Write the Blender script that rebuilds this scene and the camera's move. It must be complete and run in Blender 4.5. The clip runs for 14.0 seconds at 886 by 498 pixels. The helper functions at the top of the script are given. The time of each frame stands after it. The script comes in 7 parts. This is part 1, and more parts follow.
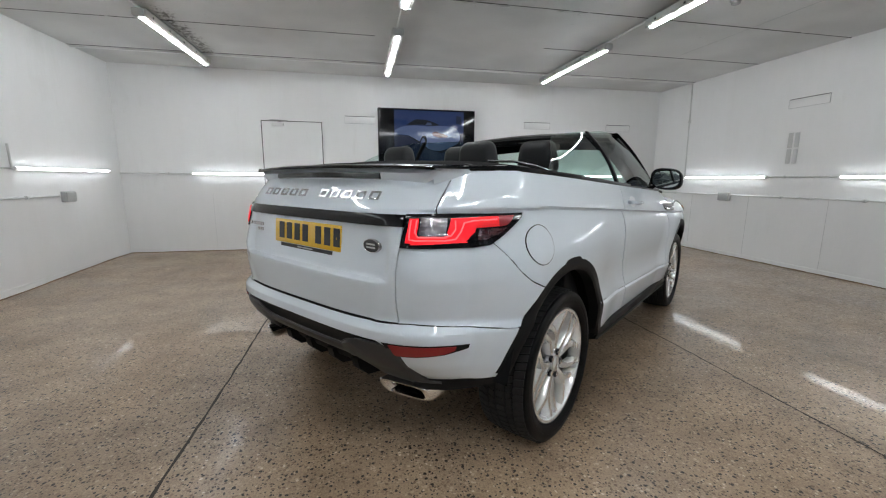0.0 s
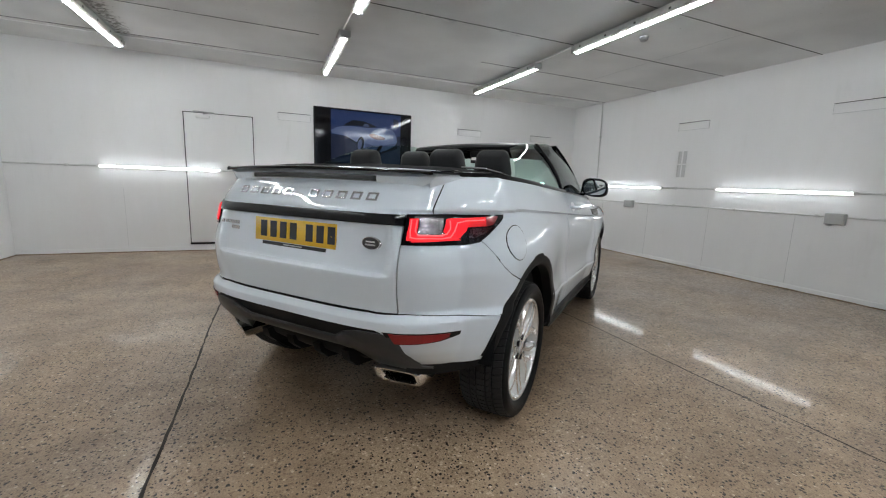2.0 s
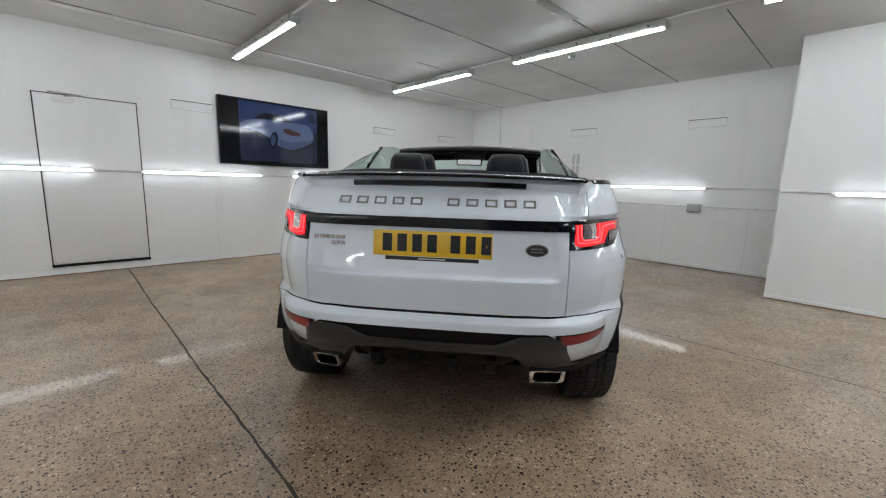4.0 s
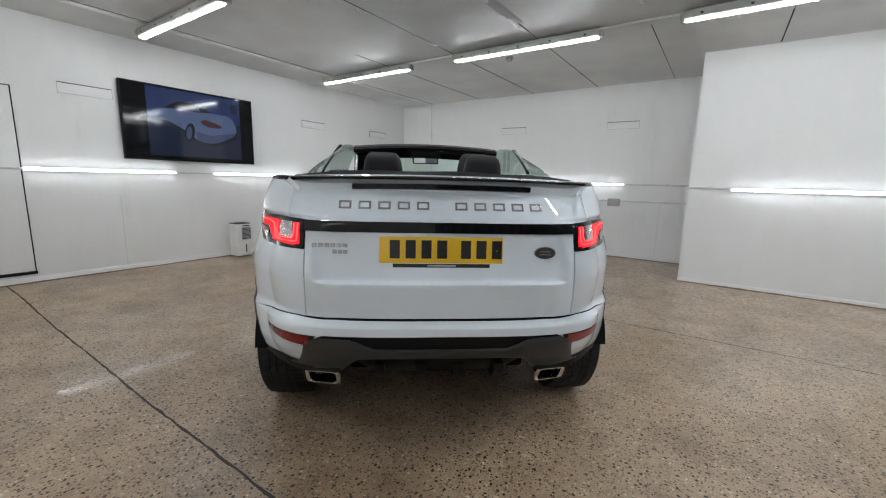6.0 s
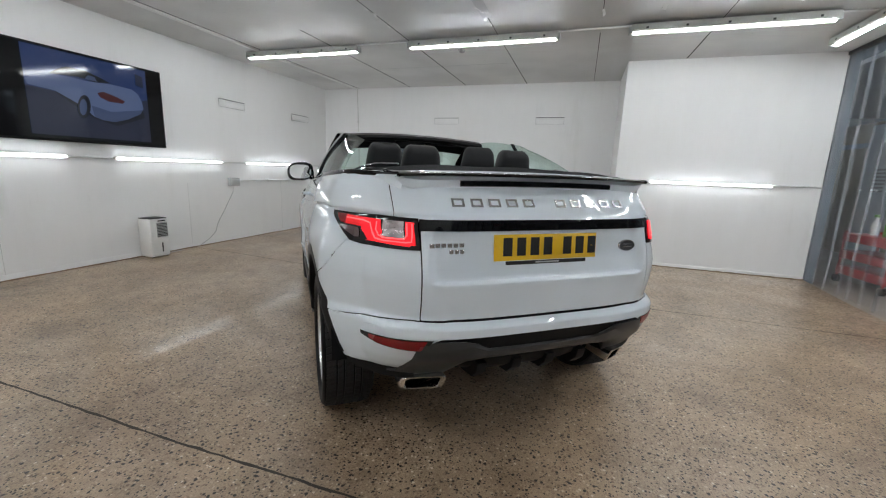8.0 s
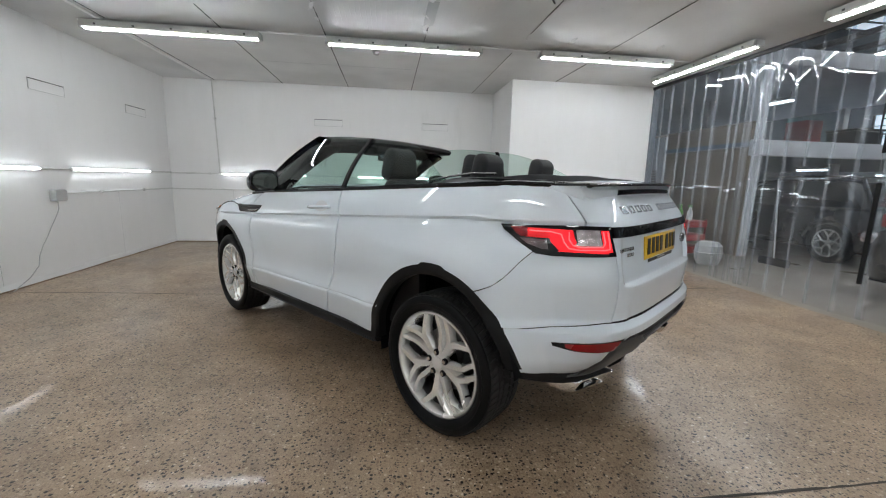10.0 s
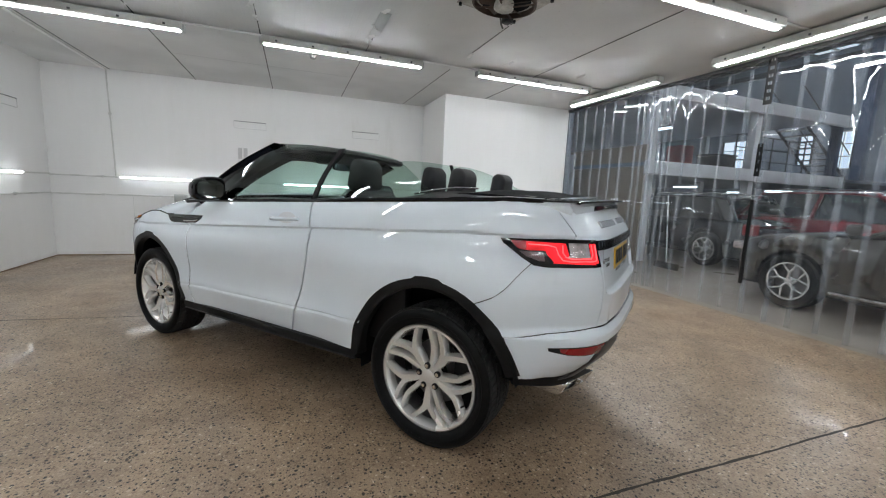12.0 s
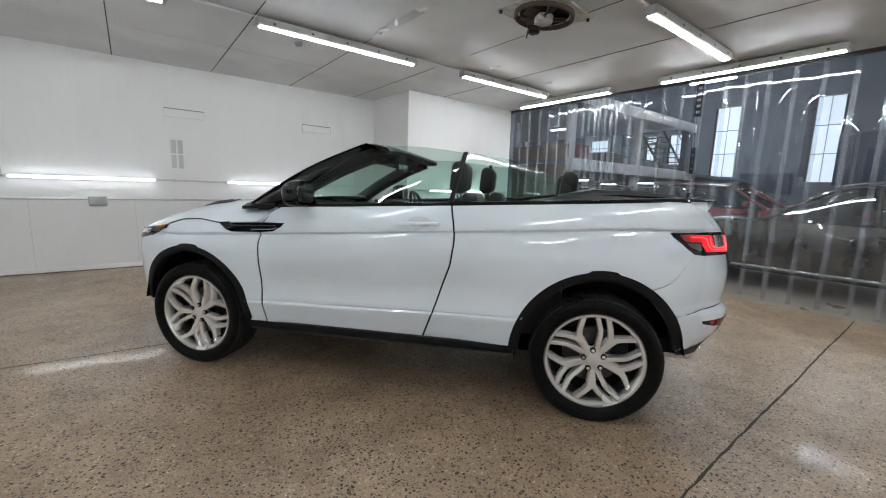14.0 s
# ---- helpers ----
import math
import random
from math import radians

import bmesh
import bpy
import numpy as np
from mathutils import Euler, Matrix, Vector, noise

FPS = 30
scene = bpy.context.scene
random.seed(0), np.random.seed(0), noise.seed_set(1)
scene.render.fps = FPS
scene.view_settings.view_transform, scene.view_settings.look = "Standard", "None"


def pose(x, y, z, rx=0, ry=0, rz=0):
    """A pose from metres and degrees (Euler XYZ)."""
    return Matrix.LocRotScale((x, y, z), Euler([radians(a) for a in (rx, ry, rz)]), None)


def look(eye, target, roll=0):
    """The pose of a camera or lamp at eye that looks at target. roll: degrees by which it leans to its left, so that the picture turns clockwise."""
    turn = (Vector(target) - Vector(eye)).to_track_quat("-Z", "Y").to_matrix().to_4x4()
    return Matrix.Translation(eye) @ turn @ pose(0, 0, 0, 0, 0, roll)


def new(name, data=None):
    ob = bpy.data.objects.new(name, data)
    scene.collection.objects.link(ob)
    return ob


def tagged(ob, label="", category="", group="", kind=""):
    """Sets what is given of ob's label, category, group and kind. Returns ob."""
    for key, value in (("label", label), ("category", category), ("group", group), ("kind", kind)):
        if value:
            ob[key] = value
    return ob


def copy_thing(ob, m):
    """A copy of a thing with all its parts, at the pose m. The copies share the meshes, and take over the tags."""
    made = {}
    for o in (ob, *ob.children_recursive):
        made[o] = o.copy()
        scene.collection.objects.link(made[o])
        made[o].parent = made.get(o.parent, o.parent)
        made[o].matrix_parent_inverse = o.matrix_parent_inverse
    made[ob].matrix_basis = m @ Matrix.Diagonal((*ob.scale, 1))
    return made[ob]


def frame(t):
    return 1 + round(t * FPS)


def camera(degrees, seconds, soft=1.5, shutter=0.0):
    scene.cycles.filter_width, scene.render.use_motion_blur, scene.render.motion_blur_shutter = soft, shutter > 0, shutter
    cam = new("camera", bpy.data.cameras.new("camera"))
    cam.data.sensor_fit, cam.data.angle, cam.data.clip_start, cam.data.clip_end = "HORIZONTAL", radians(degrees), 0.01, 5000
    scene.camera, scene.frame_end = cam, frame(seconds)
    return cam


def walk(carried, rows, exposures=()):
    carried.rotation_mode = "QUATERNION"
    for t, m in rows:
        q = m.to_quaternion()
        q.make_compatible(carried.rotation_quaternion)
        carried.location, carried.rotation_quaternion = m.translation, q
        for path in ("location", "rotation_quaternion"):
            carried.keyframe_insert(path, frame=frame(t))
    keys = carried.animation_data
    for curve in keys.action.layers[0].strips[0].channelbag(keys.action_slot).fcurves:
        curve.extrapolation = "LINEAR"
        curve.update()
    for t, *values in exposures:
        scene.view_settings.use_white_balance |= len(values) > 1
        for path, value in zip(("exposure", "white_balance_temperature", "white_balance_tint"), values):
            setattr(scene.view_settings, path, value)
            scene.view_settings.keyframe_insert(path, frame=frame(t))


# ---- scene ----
cam = camera(95.5, 14.0, soft=1.15)
PATH = [
    (0, (0.103, 0.049, 1.224), (0.497, 1.979, 0.881), 0.3),
    (0.5, (-0.043, 0.044, 1.234), (0.493, 1.942, 0.898), 0.6),
    (1, (-0.092, 0.009, 1.232), (0.528, 1.881, 0.898), 1.0),
    (1.5, (-0.126, -0.013, 1.233), (0.565, 1.835, 0.903), 1.5),
    (2, (-0.228, -0.031, 1.227), (0.544, 1.785, 0.902), 2.1),
    (2.2, (-0.299, -0.017, 1.227), (0.531, 1.773, 0.904), 2.4),
    (4.3, (-1.431, 0.796, 1.244), (0.01, 2.145, 0.921), 1.3),
    (4.5, (-1.497, 0.875, 1.257), (-0.011, 2.173, 0.932), 1.2),
    (5, (-1.562, 0.975, 1.27), (-0.001, 2.182, 0.939), 1.0),
    (5.5, (-1.546, 0.996, 1.27), (0.056, 2.146, 0.937), 1.1),
    (6, (-1.519, 0.991, 1.268), (0.109, 2.104, 0.932), 1.4),
    (6.5, (-1.512, 1.027, 1.263), (0.15, 2.087, 0.924), 1.7),
    (7, (-1.649, 1.193, 1.265), (0.073, 2.148, 0.915), 1.9),
    (7.2, (-1.725, 1.29, 1.276), (0.023, 2.194, 0.921), 2.0),
    (9.3, (-2.007, 2.871, 1.286), (-0.041, 2.894, 0.916), 1.6),
    (9.5, (-2.011, 3.016, 1.271), (-0.044, 2.954, 0.915), 1.4),
    (10, (-2.026, 3.328, 1.276), (-0.075, 3.058, 0.934), 1.4),
    (10.5, (-2.023, 3.528, 1.281), (-0.1, 3.085, 0.959), 1.7),
    (11, (-2.038, 3.645, 1.293), (-0.139, 3.097, 0.986), 2.1),
    (11.5, (-2.005, 3.657, 1.298), (-0.126, 3.038, 1.004), 2.5),
    (12, (-1.951, 3.711, 1.291), (-0.096, 3.019, 1.004), 2.6),
    (12.5, (-1.889, 3.982, 1.302), (-0.079, 3.184, 1.009), 2.4),
    (13, (-1.735, 4.329, 1.293), (0.015, 3.406, 0.995), 2.0),
    (13.5, (-1.541, 4.719, 1.3), (0.123, 3.651, 0.999), 1.9),
    (14, (-1.31, 5.095, 1.29), (0.252, 3.881, 0.992), 1.9),
]
walk(cam, [(t, look(eye, target, roll)) for t, eye, target, roll in PATH], [(0, -0.10), (2.2, -0.10), (7, -0.03), (10.5, 0.05), (14, 0.05)])

# ---------------------------------------------------------------- world
world = bpy.data.worlds.new("world")
scene.world = world
world.use_nodes = True
_sky = world.node_tree.nodes.new("ShaderNodeTexSky")
_sky.sky_type = "NISHITA"
_sky.sun_disc = False
_sky.sun_elevation = radians(35)
_sky.sun_rotation = radians(200)
world.node_tree.links.new(_sky.outputs[0], world.node_tree.nodes["Background"].inputs[0])
world.node_tree.nodes["Background"].inputs[1].default_value = 0.12
TUBE_CEILING, TUBE_WALL, TUBE_HALL = 65.0, 12.0, 150.0


# ---------------------------------------------------------------- materials
def shader(name):
    m = bpy.data.materials.new(name)
    m.use_nodes = True
    nt = m.node_tree
    return m, nt, nt.nodes["Principled BSDF"]


def add(nt, kind, **values):
    n = nt.nodes.new(kind)
    for key, value in values.items():
        n.inputs[key].default_value = value
    return n


def ramp(nt, fac, stops):
    r = nt.nodes.new("ShaderNodeValToRGB")
    while len(r.color_ramp.elements) < len(stops):
        r.color_ramp.elements.new(0.5)
    for e, (p, c) in zip(r.color_ramp.elements, stops):
        e.position, e.color = p, (*c, 1)
    nt.links.new(fac, r.inputs[0])
    return r


def surface(name, colour, rough=0.5, metal=0.0, vary=0.08, scale=3.0, grain=60.0, bump=0.1, depth=0.002, coat=0.0, spec=0.5, rough_vary=0.08):
    """A plain surface with slow and fine variation of colour, gloss and relief."""
    m, nt, p = shader(name)
    co = nt.nodes.new("ShaderNodeTexCoord")
    slow = add(nt, "ShaderNodeTexNoise", Scale=scale, Detail=4.0)
    fine = add(nt, "ShaderNodeTexNoise", Scale=grain, Detail=3.0)
    nt.links.new(co.outputs["Object"], slow.inputs["Vector"])
    nt.links.new(co.outputs["Object"], fine.inputs["Vector"])
    both = nt.nodes.new("ShaderNodeMath")
    both.operation = "MULTIPLY_ADD"
    both.inputs[1].default_value = 0.35
    nt.links.new(fine.outputs[0], both.inputs[0])
    nt.links.new(slow.outputs[0], both.inputs[2])
    lo = [max(0, c * (1 - vary)) for c in colour]
    hi = [min(1, c * (1 + vary)) for c in colour]
    r = ramp(nt, both.outputs[0], [(0.42, lo), (0.92, hi)])
    nt.links.new(r.outputs[0], p.inputs["Base Color"])
    p.inputs["Metallic"].default_value = metal
    p.inputs["Specular IOR Level"].default_value = spec
    rr = nt.nodes.new("ShaderNodeMapRange")
    rr.inputs["From Min"].default_value, rr.inputs["From Max"].default_value = 0.3, 0.7
    rr.inputs["To Min"].default_value, rr.inputs["To Max"].default_value = max(0.02, rough - rough_vary), min(1, rough + rough_vary)
    nt.links.new(slow.outputs[0], rr.inputs[0])
    nt.links.new(rr.outputs[0], p.inputs["Roughness"])
    if coat:
        p.inputs["Coat Weight"].default_value = coat
        p.inputs["Coat Roughness"].default_value = 0.012
        p.inputs["Coat IOR"].default_value = 1.75
    if bump:
        b = add(nt, "ShaderNodeBump", Strength=bump, Distance=depth)
        nt.links.new(fine.outputs[0], b.inputs["Height"])
        nt.links.new(b.outputs[0], p.inputs["Normal"])
    return m


def glow(name, colour, strength, base=None, rough=0.5):
    m, nt, p = shader(name)
    p.inputs["Roughness"].default_value = rough
    p.inputs["Base Color"].default_value = (*(base or colour), 1)
    p.inputs["Emission Color"].default_value = (*colour, 1)
    p.inputs["Emission Strength"].default_value = strength
    return m


def clear(name, tint, ior=1.45, rough=0.0, haze=0.0, haze_colour=(0.7, 0.72, 0.75)):
    """A thin clear sheet: see-through, tinted, with a mirror's gloss that grows at grazing angles."""
    m, nt, p = shader(name)
    nt.nodes.remove(p)
    out = nt.nodes["Material Output"]
    t = nt.nodes.new("ShaderNodeBsdfTransparent")
    t.inputs[0].default_value = (*tint, 1)
    g = nt.nodes.new("ShaderNodeBsdfGlossy")
    g.inputs["Roughness"].default_value = rough
    f = nt.nodes.new("ShaderNodeLayerWeight")
    f.inputs["Blend"].default_value = 0.5
    pw = nt.nodes.new("ShaderNodeMath")
    pw.operation, pw.inputs[1].default_value = "POWER", 5.0
    nt.links.new(f.outputs["Facing"], pw.inputs[0])
    ma = nt.nodes.new("ShaderNodeMath")
    ma.operation, ma.inputs[1].default_value, ma.inputs[2].default_value = "MULTIPLY_ADD", 0.9, ((ior - 1) / (ior + 1)) ** 2 * 1.8
    nt.links.new(pw.outputs[0], ma.inputs[0])
    mix = nt.nodes.new("ShaderNodeMixShader")
    nt.links.new(ma.outputs[0], mix.inputs[0])
    body = t.outputs[0]
    if haze:
        d = nt.nodes.new("ShaderNodeBsdfDiffuse")
        d.inputs[0].default_value = (*haze_colour, 1)
        tr = nt.nodes.new("ShaderNodeBsdfTranslucent")
        tr.inputs[0].default_value = (*haze_colour, 1)
        dd = nt.nodes.new("ShaderNodeMixShader")
        nt.links.new(d.outputs[0], dd.inputs[1])
        nt.links.new(tr.outputs[0], dd.inputs[2])
        hz = nt.nodes.new("ShaderNodeMixShader")
        n = add(nt, "ShaderNodeTexNoise", Scale=2.0, Detail=4.0)
        co = nt.nodes.new("ShaderNodeTexCoord")
        nt.links.new(co.outputs["Object"], n.inputs["Vector"])
        rr = nt.nodes.new("ShaderNodeMapRange")
        rr.inputs["From Min"].default_value, rr.inputs["From Max"].default_value = 0.3, 0.75
        rr.inputs["To Min"].default_value, rr.inputs["To Max"].default_value = haze * 0.4, haze * 1.6
        nt.links.new(n.outputs[0], rr.inputs[0])
        nt.links.new(rr.outputs[0], hz.inputs[0])
        nt.links.new(t.outputs[0], hz.inputs[1])
        nt.links.new(dd.outputs[0], hz.inputs[2])
        body = hz.outputs[0]
        w = add(nt, "ShaderNodeTexNoise", Scale=1.6, Detail=2.0)
        w.noise_dimensions = "3D"
        nt.links.new(co.outputs["Object"], w.inputs["Vector"])
        b = add(nt, "ShaderNodeBump", Strength=0.35, Distance=0.03)
        nt.links.new(w.outputs[0], b.inputs["Height"])
        nt.links.new(b.outputs[0], g.inputs["Normal"])
    nt.links.new(body, mix.inputs[1])
    nt.links.new(g.outputs[0], mix.inputs[2])
    nt.links.new(mix.outputs[0], out.inputs[0])
    return m


def floor_material():
    """Polished concrete with brown and cream aggregate, stains and worn gloss."""
    m, nt, p = shader("polished_aggregate_concrete")
    co = nt.nodes.new("ShaderNodeTexCoord")

    def noise_at(scale, detail, rough=0.5):
        n = add(nt, "ShaderNodeTexNoise", Scale=scale, Detail=detail, Roughness=rough)
        nt.links.new(co.outputs["Object"], n.inputs["Vector"])
        return n.outputs[0]

    def mixed(fac, a, b, kind="MIX"):
        x = nt.nodes.new("ShaderNodeMix")
        x.data_type, x.blend_type = "RGBA", kind
        for socket, value in ((x.inputs[0], fac), (x.inputs[6], a), (x.inputs[7], b)):
            if isinstance(value, (int, float)):
                socket.default_value = value
            elif isinstance(value, tuple):
                socket.default_value = (*value, 1)
            else:
                nt.links.new(value, socket)
        return x.outputs[2]
    warp = add(nt, "ShaderNodeTexNoise", Scale=45.0, Detail=2.0)
    nt.links.new(co.outputs["Object"], warp.inputs["Vector"])
    bent = nt.nodes.new("ShaderNodeMix")
    bent.data_type = "VECTOR"
    bent.inputs[0].default_value = 0.014
    nt.links.new(co.outputs["Object"], bent.inputs[4])
    nt.links.new(warp.outputs[1], bent.inputs[5])

    def specks(scale, share, size):
        """A mask of scattered stones: share of the cells, size of each."""
        v = add(nt, "ShaderNodeTexVoronoi", Scale=scale)
        nt.links.new(bent.outputs[1], v.inputs["Vector"])
        sep = nt.nodes.new("ShaderNodeSeparateColor")
        nt.links.new(v.outputs["Color"], sep.inputs[0])
        pick = ramp(nt, sep.outputs[0], [(share, (1, 1, 1)), (share + 0.02, (0, 0, 0))])
        near = ramp(nt, v.outputs["Distance"], [(size, (1, 1, 1)), (size + 0.12, (0, 0, 0))])
        return mixed(1.0, pick.outputs[0], near.outputs[0], "MULTIPLY"), sep.outputs[1], v.outputs["Distance"]
    sand = ramp(nt, noise_at(130.0, 4.0, 0.7), [(0.3, (0.19, 0.14, 0.10)), (0.5, (0.34, 0.265, 0.195)), (0.72, (0.47, 0.38, 0.29))])
    brown, tone, dist = specks(70.0, 0.55, 0.40)
    stones = ramp(nt, tone, [(0.0, (0.15, 0.10, 0.07)), (0.35, (0.27, 0.20, 0.145)), (0.7, (0.37, 0.29, 0.22)), (1.0, (0.50, 0.42, 0.34))])
    col = mixed(brown, sand.outputs[0], stones.outputs[0])
    dark, _, _ = specks(48.0, 0.27, 0.27)
    col = mixed(dark, col, (0.016, 0.010, 0.007))
    dark2, _, _ = specks(90.0, 0.24, 0.31)
    col = mixed(dark2, col, (0.026, 0.018, 0.013))
    pale, _, _ = specks(57.0, 0.06, 0.25)
    col = mixed(pale, col, (0.60, 0.54, 0.46))
    stain = ramp(nt, noise_at(0.8, 6.0, 0.6), [(0.30, (0.66, 0.63, 0.60)), (0.48, (0.95, 0.94, 0.92)), (0.72, (1.14, 1.13, 1.12))])
    col = mixed(1.0, col, stain.outputs[0], "MULTIPLY")
    blotch = ramp(nt, noise_at(3.6, 5.0, 0.62), [(0.32, (0.74, 0.72, 0.70)), (0.52, (1.0, 1.0, 1.0)), (0.74, (1.18, 1.18, 1.17))])
    col = mixed(1.0, col, blotch.outputs[0], "MULTIPLY")
    col = mixed(1.0, col, (0.99, 0.92, 0.83), "MULTIPLY")
    nt.links.new(col, p.inputs["Base Color"])
    wear = noise_at(1.1, 2.0, 0.5)
    rr = nt.nodes.new("ShaderNodeMapRange")
    rr.inputs["From Min"].default_value, rr.inputs["From Max"].default_value = 0.30, 0.72
    rr.inputs["To Min"].default_value, rr.inputs["To Max"].default_value = 0.29, 0.46
    nt.links.new(wear, rr.inputs[0])
    nt.links.new(rr.outputs[0], p.inputs["Roughness"])
    p.inputs["Specular IOR Level"].default_value = 0.55
    b = add(nt, "ShaderNodeBump", Strength=0.3, Distance=0.0016)
    nt.links.new(dist, b.inputs["Height"])
    b2 = add(nt, "ShaderNodeBump", Strength=0.12, Distance=0.006)
    nt.links.new(wear, b2.inputs["Height"])
    b3 = add(nt, "ShaderNodeBump", Strength=0.35, Distance=0.002)
    nt.links.new(noise_at(16.0, 3.0, 0.6), b3.inputs["Height"])
    nt.links.new(b.outputs[0], b3.inputs["Normal"])
    nt.links.new(b3.outputs[0], b2.inputs["Normal"])
    nt.links.new(b2.outputs[0], p.inputs["Normal"])
    # the worn polish on top: patchy, mirror-like, a little wavy
    # most of it is left away from the drive-in lane beside the curtain
    sep = nt.nodes.new("ShaderNodeSeparateXYZ")
    nt.links.new(co.outputs["Object"], sep.inputs[0])
    kept = []
    for socket, lo, hi in ((0, 1.5, 2.5), (1, 2.7, 3.6)):
        r = nt.nodes.new("ShaderNodeMapRange")
        r.interpolation_type = "SMOOTHSTEP"
        r.inputs["From Min"].default_value, r.inputs["From Max"].default_value = lo, hi
        nt.links.new(sep.outputs[socket], r.inputs[0])
        kept.append(r.outputs[0])
    corner = nt.nodes.new("ShaderNodeMapRange")
    corner.interpolation_type = "SMOOTHSTEP"
    corner.inputs["From Min"].default_value, corner.inputs["From Max"].default_value = 4.2, 5.2
    corner.inputs["To Min"].default_value, corner.inputs["To Max"].default_value = 1.0, 0.2
    nt.links.new(sep.outputs[1], corner.inputs[0])
    worn = nt.nodes.new("ShaderNodeMath")
    worn.operation = "MULTIPLY"
    nt.links.new(kept[0], worn.inputs[0])
    nt.links.new(corner.outputs[0], worn.inputs[1])
    either = nt.nodes.new("ShaderNodeMath")
    either.operation = "MAXIMUM"
    nt.links.new(worn.outputs[0], either.inputs[0])
    less = nt.nodes.new("ShaderNodeMath")
    less.operation, less.inputs[1].default_value = "MULTIPLY", 0.28
    nt.links.new(kept[1], less.inputs[0])
    nt.links.new(less.outputs[0], either.inputs[1])
    amount = nt.nodes.new("ShaderNodeMath")
    amount.operation = "MULTIPLY_ADD"
    amount.inputs[1].default_value = 0.42
    nt.links.new(either.outputs[0], amount.inputs[0])
    nt.links.new(noise_at(0.7, 2.0, 0.5), amount.inputs[2])
    polish = ramp(nt, amount.outputs[0], [(0.50, (0.06, 0.06, 0.06)), (0.92, (0.95, 0.95, 0.95))])
    fret = ramp(nt, noise_at(22.0, 4.0, 0.65), [(0.36, (0.15, 0.15, 0.15)), (0.60, (1, 1, 1))])
    nt.links.new(mixed(1.0, polish.outputs[0], fret.outputs[0], "MULTIPLY"), p.inputs["Coat Weight"])
    p.inputs["Coat Roughness"].default_value = 0.035
    p.inputs["Coat IOR"].default_value = 1.5
    crumb = add(nt, "ShaderNodeBump", Strength=0.5, Distance=0.0003)
    nt.links.new(noise_at(60.0, 3.0, 0.6), crumb.inputs["Height"])
    wave = add(nt, "ShaderNodeBump", Strength=0.25, Distance=0.004)
    nt.links.new(noise_at(5.0, 3.0, 0.5), wave.inputs["Height"])
    nt.links.new(crumb.outputs[0], wave.inputs["Normal"])
    nt.links.new(wave.outputs[0], p.inputs["Coat Normal"])
    return m


